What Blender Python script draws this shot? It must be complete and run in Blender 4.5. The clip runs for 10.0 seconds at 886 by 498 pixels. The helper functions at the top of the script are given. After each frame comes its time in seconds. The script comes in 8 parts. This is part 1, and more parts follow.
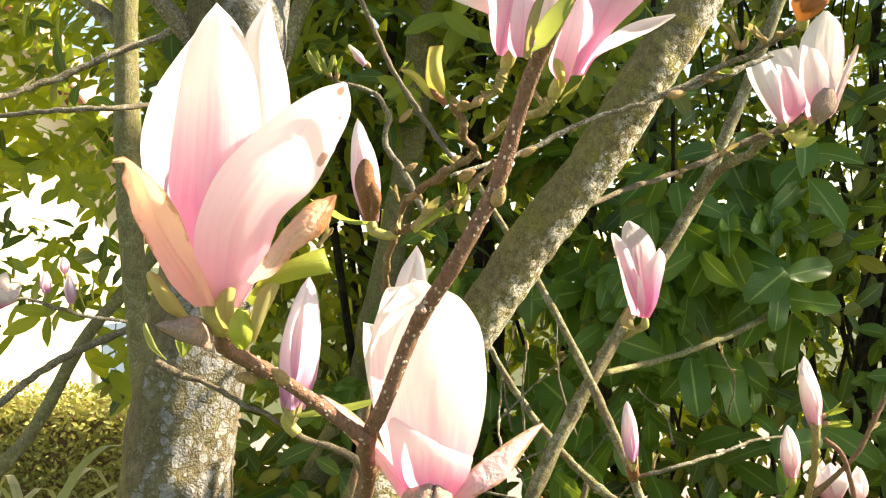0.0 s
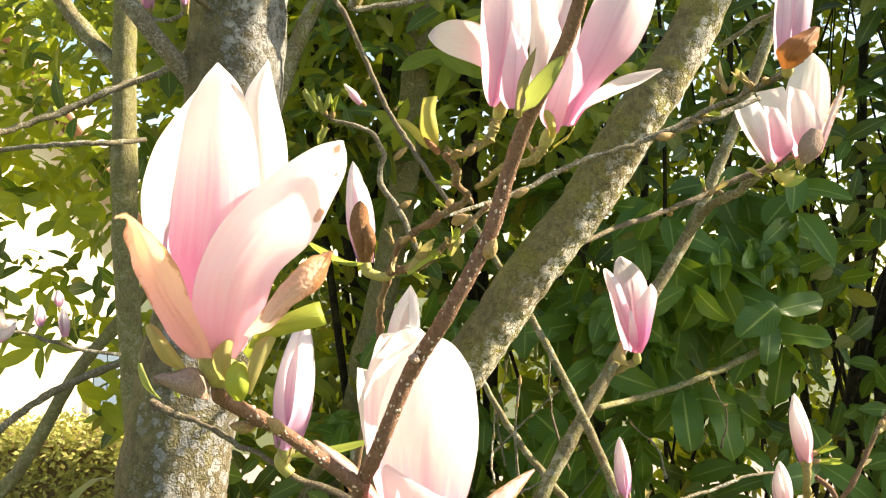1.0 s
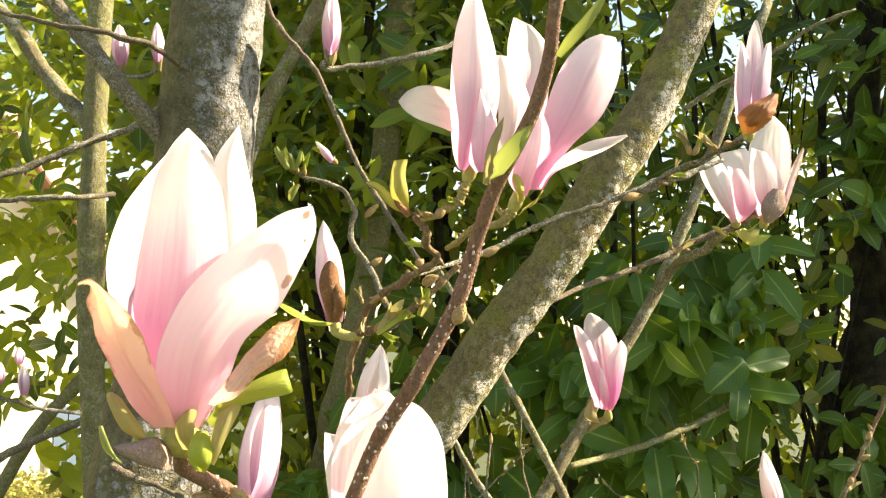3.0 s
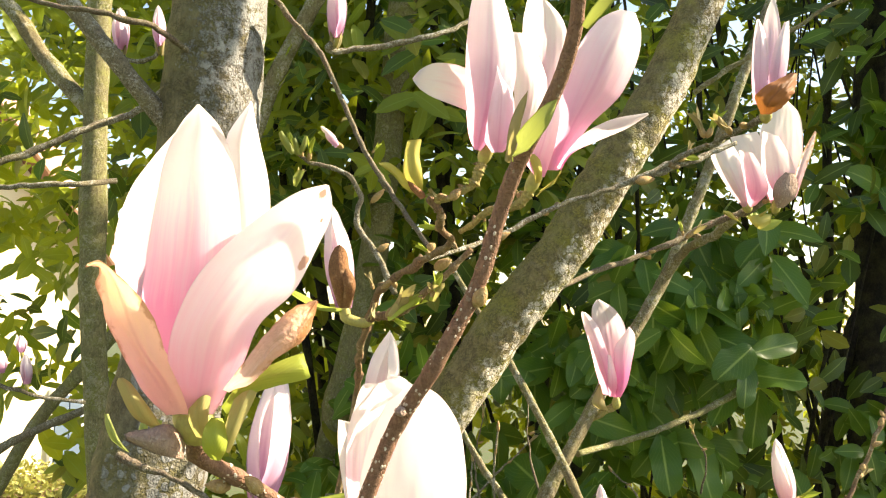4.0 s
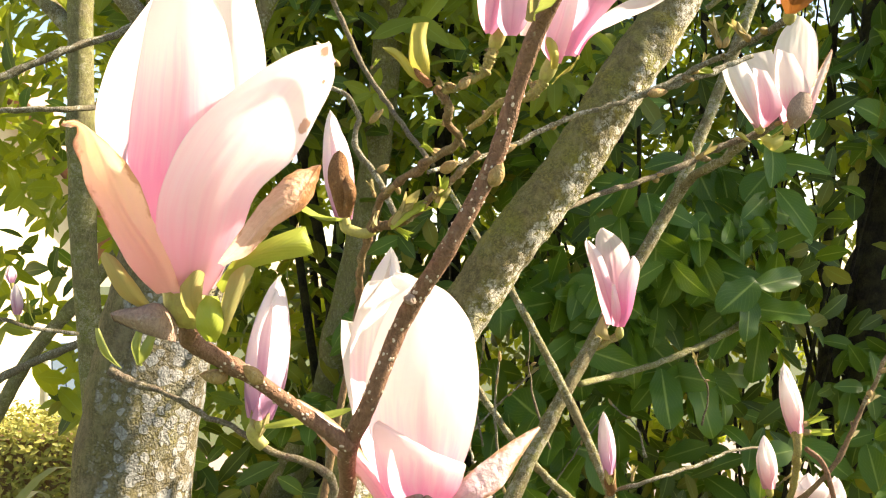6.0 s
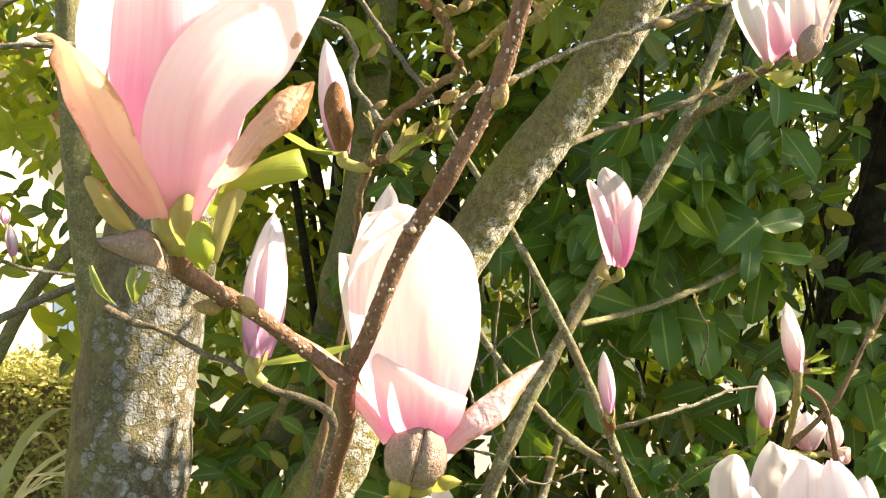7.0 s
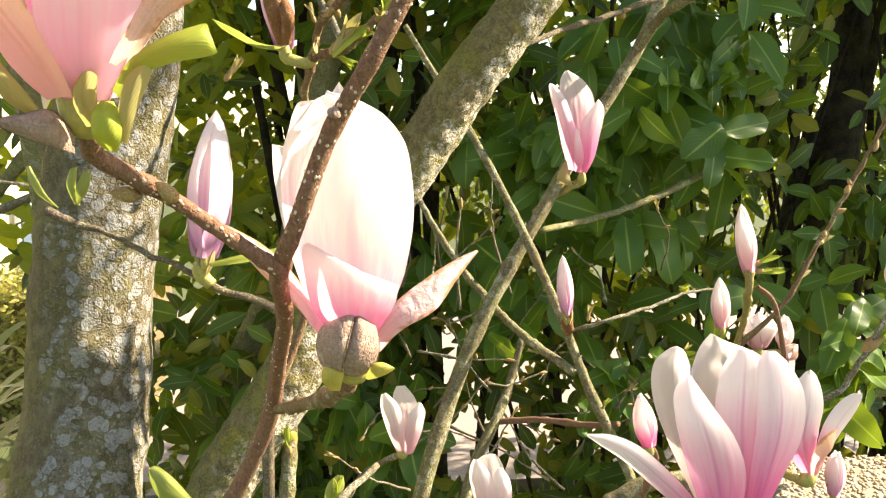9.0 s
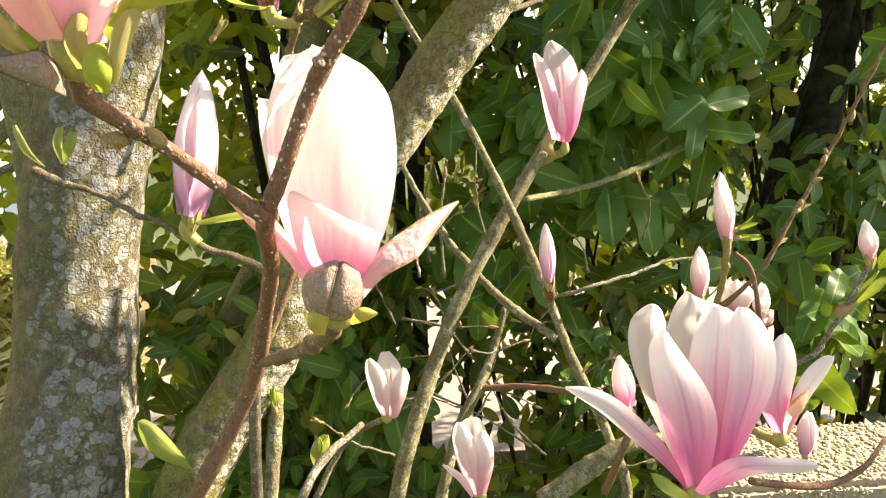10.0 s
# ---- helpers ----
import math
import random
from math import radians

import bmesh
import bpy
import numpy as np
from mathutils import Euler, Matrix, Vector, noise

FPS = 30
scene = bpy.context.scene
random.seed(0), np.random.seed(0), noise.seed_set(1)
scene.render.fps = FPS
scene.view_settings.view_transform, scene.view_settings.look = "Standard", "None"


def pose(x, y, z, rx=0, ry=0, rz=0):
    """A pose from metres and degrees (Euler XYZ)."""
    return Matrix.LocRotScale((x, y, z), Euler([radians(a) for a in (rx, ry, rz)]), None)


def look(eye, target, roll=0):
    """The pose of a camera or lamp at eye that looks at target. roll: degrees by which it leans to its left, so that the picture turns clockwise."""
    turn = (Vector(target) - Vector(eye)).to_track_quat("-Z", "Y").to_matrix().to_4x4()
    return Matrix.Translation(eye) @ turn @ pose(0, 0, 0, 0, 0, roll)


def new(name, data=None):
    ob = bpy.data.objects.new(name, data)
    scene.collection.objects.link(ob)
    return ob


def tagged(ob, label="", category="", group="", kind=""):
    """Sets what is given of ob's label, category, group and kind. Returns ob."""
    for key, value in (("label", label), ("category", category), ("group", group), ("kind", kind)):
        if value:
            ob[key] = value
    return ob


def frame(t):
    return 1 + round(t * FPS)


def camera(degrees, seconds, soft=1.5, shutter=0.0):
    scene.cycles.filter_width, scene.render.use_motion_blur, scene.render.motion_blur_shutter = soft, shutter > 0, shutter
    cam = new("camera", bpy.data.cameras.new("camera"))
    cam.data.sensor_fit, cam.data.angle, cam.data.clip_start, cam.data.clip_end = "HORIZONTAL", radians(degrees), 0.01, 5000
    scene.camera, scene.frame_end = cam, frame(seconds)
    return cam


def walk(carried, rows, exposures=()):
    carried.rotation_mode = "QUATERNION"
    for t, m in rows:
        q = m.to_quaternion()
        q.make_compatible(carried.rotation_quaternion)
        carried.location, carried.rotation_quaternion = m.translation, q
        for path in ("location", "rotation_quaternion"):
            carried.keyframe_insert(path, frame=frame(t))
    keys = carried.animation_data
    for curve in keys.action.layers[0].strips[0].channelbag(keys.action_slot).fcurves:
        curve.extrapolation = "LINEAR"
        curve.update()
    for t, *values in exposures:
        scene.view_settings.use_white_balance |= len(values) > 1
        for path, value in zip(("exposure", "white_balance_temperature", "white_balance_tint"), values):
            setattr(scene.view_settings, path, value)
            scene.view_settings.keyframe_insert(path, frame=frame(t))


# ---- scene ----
cam = camera(59.45, 10.0, soft=1.15)
PATH = [
    (0, (0.0000, 0.0000, 1.5000), (0.0000, 2.0000, 1.5000), 0.00),
    (0.5, (0.0010, -0.0029, 1.5053), (0.0056, 1.9970, 1.5268), 0.17),
    (1, (0.0005, -0.0095, 1.5124), (0.0157, 1.9893, 1.5807), 0.18),
    (1.5, (0.0030, -0.0123, 1.5149), (0.0378, 1.9831, 1.6464), 0.22),
    (2, (0.0051, -0.0126, 1.5190), (0.0641, 1.9793, 1.6893), 0.24),
    (3.5, (-0.0026, -0.0057, 1.5186), (0.0886, 1.9817, 1.7237), 0.15),
    (4, (-0.0076, 0.0037, 1.5162), (0.0812, 1.9941, 1.6900), 0.04),
    (4.5, (-0.0086, 0.0095, 1.5131), (0.0885, 2.0026, 1.6469), 0.08),
    (5, (-0.0095, 0.0126, 1.5059), (0.0990, 2.0067, 1.6155), 0.09),
    (6.5, (-0.0156, 0.0471, 1.4777), (0.0853, 2.0445, 1.4632), -0.01),
    (7, (-0.0146, 0.0506, 1.4763), (0.0908, 2.0457, 1.3842), -0.07),
    (7.5, (-0.0107, 0.0537, 1.4728), (0.1096, 2.0454, 1.3362), -0.04),
    (8, (-0.0040, 0.0549, 1.4696), (0.1334, 2.0397, 1.2649), -0.16),
    (8.5, (0.0014, 0.0531, 1.4679), (0.1549, 2.0309, 1.2138), -0.19),
    (9, (0.0070, 0.0520, 1.4631), (0.1705, 2.0212, 1.1543), -0.38),
    (9.5, (0.0040, 0.0352, 1.4591), (0.1888, 1.9955, 1.1082), -0.20),
    (10, (0.0076, 0.0374, 1.4506), (0.2069, 1.9940, 1.0873), -0.07),
]
walk(cam, [(t, look(eye, target, roll)) for t, eye, target, roll in PATH], [(0.0, 2.02, 8650, 11), (10.0, 2.06, 8650, 11)])

# ---- light ----
SUN_TO = Vector((0.80, 0.10, 0.59)).normalized()
sun = new("sun", bpy.data.lights.new("sun", "SUN"))
sun.data.energy, sun.data.angle, sun.data.color = 4.75, radians(0.6), (1.0, 0.95, 0.865)
sun.matrix_world = look(SUN_TO * 20, (0, 0, 0))
world = bpy.data.worlds.new("sky")
scene.world = world
world.use_nodes = True
sky = world.node_tree.nodes.new("ShaderNodeTexSky")
sky.sky_type, sky.sun_disc = "NISHITA", False
sky.sun_elevation = math.asin(SUN_TO.z)
sky.sun_rotation = math.atan2(SUN_TO.x, SUN_TO.y)
sky.air_density, sky.dust_density, sky.ozone_density = 1.0, 0.4, 1.5
world.node_tree.links.new(sky.outputs[0], world.node_tree.nodes["Background"].inputs[0])
world.node_tree.nodes["Background"].inputs[1].default_value = 0.090


# ---- materials ----
def material(name):
    m = bpy.data.materials.new(name)
    m.use_nodes = True
    t = m.node_tree
    return m, t, t.nodes["Principled BSDF"]


def node(t, kind, links=(), **values):
    n = t.nodes.new(kind)
    for key, v in values.items():
        n.inputs[key.replace("_", " ")].default_value = v
    for a, b in links:
        t.links.new(a, n.inputs[b])
    return n


def ramp(t, fac, stops):
    n = t.nodes.new("ShaderNodeValToRGB")
    e = n.color_ramp.elements
    while len(e) < len(stops):
        e.new(0.5)
    for k, (at, col) in enumerate(stops):
        e[k].position = at
        e[k].color = (*col, 1) if len(col) == 3 else col
    t.links.new(fac, n.inputs[0])
    return n.outputs[0]


def mixed(t, fac, a, b, mode="MIX"):
    n = t.nodes.new("ShaderNodeMix")
    n.data_type, n.blend_type = "RGBA", mode
    for v, k in ((fac, 0), (a, 6), (b, 7)):
        if hasattr(v, "is_linked"):
            t.links.new(v, n.inputs[k])
        elif k == 0:
            n.inputs[0].default_value = v
        else:
            n.inputs[k].default_value = (*v, 1)
    return n.outputs[2]


def maths(t, op, a, b=0.0):
    n = t.nodes.new("ShaderNodeMath")
    n.operation = op
    for k, v in enumerate((a, b)):
        if hasattr(v, "is_linked"):
            t.links.new(v, n.inputs[k])
        else:
            n.inputs[k].default_value = v
    return n.outputs[0]


def noise_tex(t, vec, scale, detail=3.0, rough=0.55):
    return node(t, "ShaderNodeTexNoise", [(vec, "Vector")], Scale=scale, Detail=detail, Roughness=rough).outputs[0]


def bumped(t, p, height, strength, distance=0.001):
    b = node(t, "ShaderNodeBump", [(height, "Height")], Strength=strength, Distance=distance)
    t.links.new(b.outputs[0], p.inputs["Normal"])
    return b


def thin(t, p, colour, amount):
    """Lets part of the light pass through a thin sheet, spread out."""
    tr = node(t, "ShaderNodeBsdfTranslucent", [(colour, "Color")])
    mx = node(t, "ShaderNodeMixShader", [(p.outputs[0], 1), (tr.outputs[0], 2)], Fac=amount)
    t.links.new(mx.outputs[0], t.nodes["Material Output"].inputs[0])


def petal_material(name, low, high, start, end, through_light=0.72, vein=0.25, rib=(0.62, 0.2, 0.42), brown=0.0, spots=()):
    m, t, p = material(name)
    uv = t.nodes.new("ShaderNodeUVMap").outputs[0]
    xyz = node(t, "ShaderNodeSeparateXYZ", [(uv, 0)])
    u, v = xyz.outputs[0], xyz.outputs[1]
    place = t.nodes.new("ShaderNodeTexCoord").outputs["Object"]
    wob = node(t, "ShaderNodeTexNoise", [(uv, "Vector")], Scale=5.0, Detail=2)
    shift = node(t, "ShaderNodeVectorMath", [(uv, 0)])
    small = t.nodes.new("ShaderNodeVectorMath")
    small.operation = "SCALE"
    small.inputs[3].default_value = 0.10
    t.links.new(wob.outputs[1], small.inputs[0])
    t.links.new(small.outputs[0], shift.inputs[1])
    stretch = node(t, "ShaderNodeMapping", [(shift.outputs[0], "Vector")], Scale=(17, 1.4, 1))
    lines = noise_tex(t, stretch.outputs[0], 1.0, 3)
    blotch = noise_tex(t, place, 55.0, 3)
    rnd = t.nodes.new("ShaderNodeObjectInfo").outputs["Random"]
    vv = maths(t, "ADD", v, maths(t, "MULTIPLY", maths(t, "SUBTRACT", lines, 0.5), 0.35))
    vv = maths(t, "ADD", vv, maths(t, "MULTIPLY", maths(t, "SUBTRACT", rnd, 0.5), 0.10))
    mid = [a * 0.5 + b * 0.5 for a, b in zip(low, high)]
    col = ramp(t, vv, [(start, low), ((start + end) / 2, mid), (end, high)])
    # darker veins, strongest along the middle and towards the base
    off = maths(t, "ABSOLUTE", maths(t, "SUBTRACT", u, 0.5))
    centre = ramp(t, off, [(0.0, (1, 1, 1)), (0.045, (0, 0, 0))])
    fine = ramp(t, lines, [(0.54, (0, 0, 0)), (0.66, (1, 1, 1))])
    fade = ramp(t, v, [(0.3, (1, 1, 1)), (1.0, (0, 0, 0))])
    veins = maths(t, "MULTIPLY", maths(t, "ADD", maths(t, "MULTIPLY", centre, 0.8), maths(t, "MULTIPLY", fine, 0.3)), fade)
    col = mixed(t, maths(t, "MULTIPLY", veins, vein), col, rib)
    col = mixed(t, maths(t, "MULTIPLY", blotch, 0.10), col, (0.80, 0.66, 0.60))
    if brown:
        edge = maths(t, "ADD", maths(t, "MULTIPLY", off, 1.2), maths(t, "MULTIPLY", v, 0.45))
        edge = maths(t, "ADD", edge, maths(t, "MULTIPLY", maths(t, "SUBTRACT", noise_tex(t, place, 130.0, 4), 0.5), 1.1))
        col = mixed(t, ramp(t, edge, [(1.05 - brown, (0, 0, 0)), (1.2 - brown, (0.85, 0.85, 0.85))]), col, (0.50, 0.23, 0.08))
    for u0, v0, ru, rv in spots:
        du = maths(t, "POWER", maths(t, "ABSOLUTE", maths(t, "DIVIDE", maths(t, "SUBTRACT", u, u0), ru)), 2.0)
        dv = maths(t, "POWER", maths(t, "ABSOLUTE", maths(t, "DIVIDE", maths(t, "SUBTRACT", v, v0), rv)), 2.0)
        near = maths(t, "ADD", maths(t, "ADD", du, dv), maths(t, "MULTIPLY", maths(t, "SUBTRACT", noise_tex(t, place, 300.0, 4), 0.5), 1.6))
        col = mixed(t, ramp(t, near, [(0.5, (0.9, 0.9, 0.9)), (1.0, (0, 0, 0))]), col, (0.32, 0.13, 0.04))
    t.links.new(col, p.inputs["Base Color"])
    p.inputs["Roughness"].default_value = 0.5
    p.inputs["Specular IOR Level"].default_value = 0.35
    p.inputs["Sheen Weight"].default_value = 0.1
    if brown:  # dried, crumpled tissue
        bumped(t, p, maths(t, "ADD", noise_tex(t, place, 420.0, 3), maths(t, "MULTIPLY", noise_tex(t, place, 150.0, 4), 3.0)), 0.55, 0.0018)
    else:
        bumped(t, p, maths(t, "ADD", noise_tex(t, place, 420.0, 3), blotch), 0.16, 0.0008)
    thin(t, p, mixed(t, 0.22, col, (0.95, 0.84, 0.82)), through_light)
    return m


WHITE = (0.86, 0.815, 0.815)
M_PETAL = petal_material("petal_white_pink", (0.84, 0.25, 0.53), WHITE, 0.18, 0.54)
M_PETAL_FRONT = petal_material("petal_white_pink_base", (0.83, 0.28, 0.54), WHITE, 0.10, 0.40)
M_PETAL_SPOT = petal_material("petal_white_pink_spotted", (0.85, 0.46, 0.60), WHITE, 0.04, 0.42, spots=((0.62, 0.90, 0.13, 0.07), (0.92, 0.53, 0.06, 0.03), (0.86, 0.70, 0.02, 0.012)))
M_PETAL_IN = petal_material("petal_inside", (0.80, 0.56, 0.62), (0.80, 0.765, 0.785), 0.1, 0.45, vein=0.12)
M_PETAL_PINK = petal_material("petal_pink", (0.64, 0.18, 0.40), (0.86, 0.73, 0.79), 0.10, 0.95, vein=0.5)
M_PETAL_DEEP = petal_material("petal_deep_pink", (0.74, 0.18, 0.46), (0.86, 0.78, 0.80), 0.30, 0.74, 0.6, vein=0.5)
M_PETAL_STREAK = petal_material("petal_streaked", (0.76, 0.26, 0.50), (0.85, 0.75, 0.79), 0.10, 0.66, 0.55, vein=0.5)
M_PETAL_PALE_BUD = petal_material("petal_pale_bud", (0.70, 0.32, 0.44), (0.85, 0.80, 0.80), 0.02, 0.62, 0.45, vein=0.3)
M_PETAL_BUD = petal_material("petal_bud", (0.58, 0.27, 0.50), (0.83, 0.76, 0.79), 0.12, 0.82, 0.45, vein=0.4, rib=(0.45, 0.16, 0.36))
M_PETAL_VEINED = petal_material("petal_veined", (0.78, 0.13, 0.42), (0.84, 0.79, 0.83), 0.17, 0.58, 0.6, vein=0.75, rib=(0.52, 0.10, 0.36))
M_PETAL_BROWN = petal_material("petal_browned", (0.82, 0.54, 0.44), (0.66, 0.34, 0.18), 0.1, 0.8, 0.4, vein=0.3, rib=(0.35, 0.14, 0.05), brown=0.42, spots=((0.6, 0.93, 0.7, 0.16), (0.84, 0.70, 0.3, 0.14)))
M_PETAL_WILT = petal_material("petal_wilted", (0.86, 0.56, 0.48), (0.93, 0.70, 0.44), 0.15, 0.55, 0.70, vein=0.15, rib=(0.5, 0.24, 0.14), brown=0.36)
M_PETAL_EDGED = petal_material("petal_edged", (0.80, 0.40, 0.50), (0.83, 0.73, 0.70), 0.05, 0.5, 0.5, vein=0.25, brown=0.45)


def leaf_material(name, dark, light, glow, gloss, through_light, rib=(0.25, 0.35, 0.08), veins=0.7):
    m, t, p = material(name)
    uv = t.nodes.new("ShaderNodeUVMap").outputs[0]
    xyz = node(t, "ShaderNodeSeparateXYZ", [(uv, 0)])
    place = t.nodes.new("ShaderNodeTexCoord").outputs["Object"]
    info = t.nodes.new("ShaderNodeObjectInfo").outputs["Random"]
    island = t.nodes.new("ShaderNodeNewGeometry").outputs["Random Per Island"]
    rnd = maths(t, "FRACT", maths(t, "ADD", info, island))
    col = mixed(t, rnd, dark, light)
    col = mixed(t, maths(t, "MULTIPLY", noise_tex(t, place, 40.0, 3), 0.35), col, light)
    off = maths(t, "ABSOLUTE", maths(t, "SUBTRACT", xyz.outputs[0], 0.5))
    side = maths(t, "SINE", maths(t, "MULTIPLY", maths(t, "SUBTRACT", xyz.outputs[1], off), 55.0))
    ribs = ramp(t, off, [(0.0, (1, 1, 1)), (0.022, (0.8, 0.8, 0.8)), (0.05, (0, 0, 0))])
    lines = ramp(t, side, [(0.86, (0, 0, 0)), (1.0, (0.22, 0.22, 0.22))])
    col = mixed(t, maths(t, "MULTIPLY", maths(t, "MAXIMUM", ribs, lines), veins), col, rib)
    t.links.new(col, p.inputs["Base Color"])
    p.inputs["Roughness"].default_value = gloss
    p.inputs["Specular IOR Level"].default_value = 0.32
    bumped(t, p, maths(t, "ADD", maths(t, "MULTIPLY", side, -0.12), noise_tex(t, place, 160.0, 2)), 0.3, 0.001)
    thin(t, p, mixed(t, 0.7, col, glow), through_light)
    return m


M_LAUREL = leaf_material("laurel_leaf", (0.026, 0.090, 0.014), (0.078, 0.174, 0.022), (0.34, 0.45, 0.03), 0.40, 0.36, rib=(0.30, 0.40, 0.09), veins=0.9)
# same laurel leaf, darkened in colour for the shade inside the shrub
M_LAUREL_SHADED = leaf_material("laurel_leaf_shaded", (0.013, 0.042, 0.008), (0.056, 0.110, 0.017), (0.28, 0.33, 0.02), 0.42, 0.28)
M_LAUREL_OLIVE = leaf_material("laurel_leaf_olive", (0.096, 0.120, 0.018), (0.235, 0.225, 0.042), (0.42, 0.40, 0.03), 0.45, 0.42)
# same laurel leaf again, its yellow-green brightened to look sunlit and backlit
M_LAUREL_SUNLIT = leaf_material("laurel_leaf_sunlit", (0.092, 0.165, 0.022), (0.255, 0.300, 0.036), (0.50, 0.56, 0.035), 0.42, 0.50)
M_YOUNG = leaf_material("magnolia_young_leaf", (0.26, 0.33, 0.04), (0.38, 0.44, 0.08), (0.36, 0.44, 0.07), 0.5, 0.4, (0.3, 0.33, 0.1), 0.25)
M_SHOOT_LEAF = leaf_material("shoot_leaf", (0.22, 0.26, 0.06), (0.31, 0.35, 0.10), (0.38, 0.44, 0.10), 0.5, 0.32, (0.22, 0.24, 0.1), 0.25)
M_YELLOW = leaf_material("magnolia_unfolding_leaf", (0.40, 0.36, 0.07), (0.52, 0.47, 0.13), (0.54, 0.48, 0.12), 0.5, 0.32, (0.36, 0.30, 0.1), 0.3)
M_YOUNG_DULL = leaf_material("magnolia_leaf_scale", (0.27, 0.23, 0.12), (0.40, 0.34, 0.17), (0.50, 0.42, 0.14), 0.65, 0.4, (0.2, 0.17, 0.08), 0.25)
M_BRACT = leaf_material("felted_bract", (0.34, 0.32, 0.11), (0.45, 0.40, 0.18), (0.50, 0.46, 0.14), 0.7, 0.4, (0.3, 0.22, 0.1), 0.3)
M_DRY = leaf_material("dry_leaf", (0.20, 0.07, 0.02), (0.32, 0.125, 0.04), (0.36, 0.13, 0.03), 0.6, 0.22, (0.2, 0.08, 0.03))
M_BOX = leaf_material("clipped_hedge_leaf", (0.15, 0.18, 0.045), (0.36, 0.34, 0.11), (0.5, 0.46, 0.08), 0.5, 0.3)
M_GRASS = leaf_material("grass_blade", (0.07, 0.12, 0.02), (0.17, 0.23, 0.05), (0.30, 0.36, 0.05), 0.5, 0.3)
M_STRAP = leaf_material("strap_leaf", (0.24, 0.28, 0.08), (0.56, 0.50, 0.28), (0.5, 0.5, 0.15), 0.45, 0.3)


def bark_material(name, base, dark, lichen, amount, moss=(0.20, 0.20, 0.06), mossy=0.4, scale=1.0, yellow=0.0, crust=0.0, film=0.8, pits=0.4, rosette=1.0, side=0.0, bare=None):
    m, t, p = material(name)
    place = t.nodes.new("ShaderNodeTexCoord").outputs["Object"]
    long = node(t, "ShaderNodeMapping", [(place, "Vector")], Scale=(1, 1, 0.45)).outputs[0]
    grain = noise_tex(t, long, 150 * scale, 5, 0.65)
    big = noise_tex(t, place, 14 * scale, 3)
    col = mixed(t, ramp(t, grain, [(0.35, (0, 0, 0)), (0.65, (1, 1, 1))]), dark, base)
    col = mixed(t, maths(t, "MULTIPLY", ramp(t, big, [(0.42, (0, 0, 0)), (0.62, (1, 1, 1))]), mossy), col, moss)
    warp = node(t, "ShaderNodeTexNoise", [(place, "Vector")], Scale=60 * scale, Detail=2)
    vec = node(t, "ShaderNodeVectorMath", [(place, 0)])
    sc = t.nodes.new("ShaderNodeVectorMath")
    sc.operation = "SCALE"
    sc.inputs[3].default_value = 0.011 / scale
    t.links.new(warp.outputs[1], sc.inputs[0])
    t.links.new(sc.outputs[0], vec.inputs[1])
    cells = node(t, "ShaderNodeTexVoronoi", [(vec.outputs[0], "Vector")], Scale=75 * scale)
    small = node(t, "ShaderNodeTexVoronoi", [(vec.outputs[0], "Vector")], Scale=190 * scale)
    patch = maths(t, "ADD", big, maths(t, "MULTIPLY", noise_tex(t, place, 45 * scale, 3), 0.6))
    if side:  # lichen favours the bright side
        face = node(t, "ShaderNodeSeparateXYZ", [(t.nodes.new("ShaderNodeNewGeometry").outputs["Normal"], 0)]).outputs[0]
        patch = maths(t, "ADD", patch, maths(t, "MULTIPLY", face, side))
    keep = ramp(t, patch, [(0.98 - 0.45 * amount, (0, 0, 0)), (1.06 - 0.45 * amount, (1, 1, 1))])
    some = node(t, "ShaderNodeSeparateXYZ", [(cells.outputs[1], 0)]).outputs[0]
    reach = maths(t, "SUBTRACT", maths(t, "ADD", maths(t, "MULTIPLY", some, 0.56), 0.20), cells.outputs[0])
    disc = ramp(t, reach, [(0.0, (0, 0, 0)), (0.05, (1, 1, 1))])
    rimmed = ramp(t, reach, [(0.0, (1, 1, 1)), (0.14, (0, 0, 0))])
    veil = ramp(t, noise_tex(t, place, 75 * scale, 6, 0.68), [(0.51, (0, 0, 0)), (0.56, (1, 1, 1))])
    disc = maths(t, "MAXIMUM", maths(t, "MULTIPLY", disc, rosette), maths(t, "MULTIPLY", veil, film))
    if bare:  # rosettes give way to fine grey scurf higher up
        low = ramp(t, maths(t, "ADD", node(t, "ShaderNodeSeparateXYZ", [(place, 0)]).outputs[2], maths(t, "MULTIPLY", maths(t, "SUBTRACT", big, 0.5), 0.5)), [(bare, (1, 1, 1)), (bare + 0.15, (0, 0, 0))])
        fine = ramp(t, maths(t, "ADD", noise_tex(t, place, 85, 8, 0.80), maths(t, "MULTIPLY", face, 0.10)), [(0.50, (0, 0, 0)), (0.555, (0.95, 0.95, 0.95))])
        disc = mixed(t, low, fine, disc)
    spot = ramp(t, small.outputs[0], [(0.26, (1, 1, 1)), (0.34, (0, 0, 0))])
    mask = maths(t, "MULTIPLY", maths(t, "MAXIMUM", disc, maths(t, "MULTIPLY", spot, 0.45)), keep)
    scurf = maths(t, "MULTIPLY", ramp(t, noise_tex(t, place, 120 * scale, 7, 0.75), [(0.495 if crust > 0.9 else 0.515, (0, 0, 0)), (0.52 if crust > 0.9 else 0.555, (1, 1, 1))]), crust)
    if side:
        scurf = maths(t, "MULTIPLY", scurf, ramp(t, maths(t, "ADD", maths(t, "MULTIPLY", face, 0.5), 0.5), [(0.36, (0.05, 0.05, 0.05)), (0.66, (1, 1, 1))]))
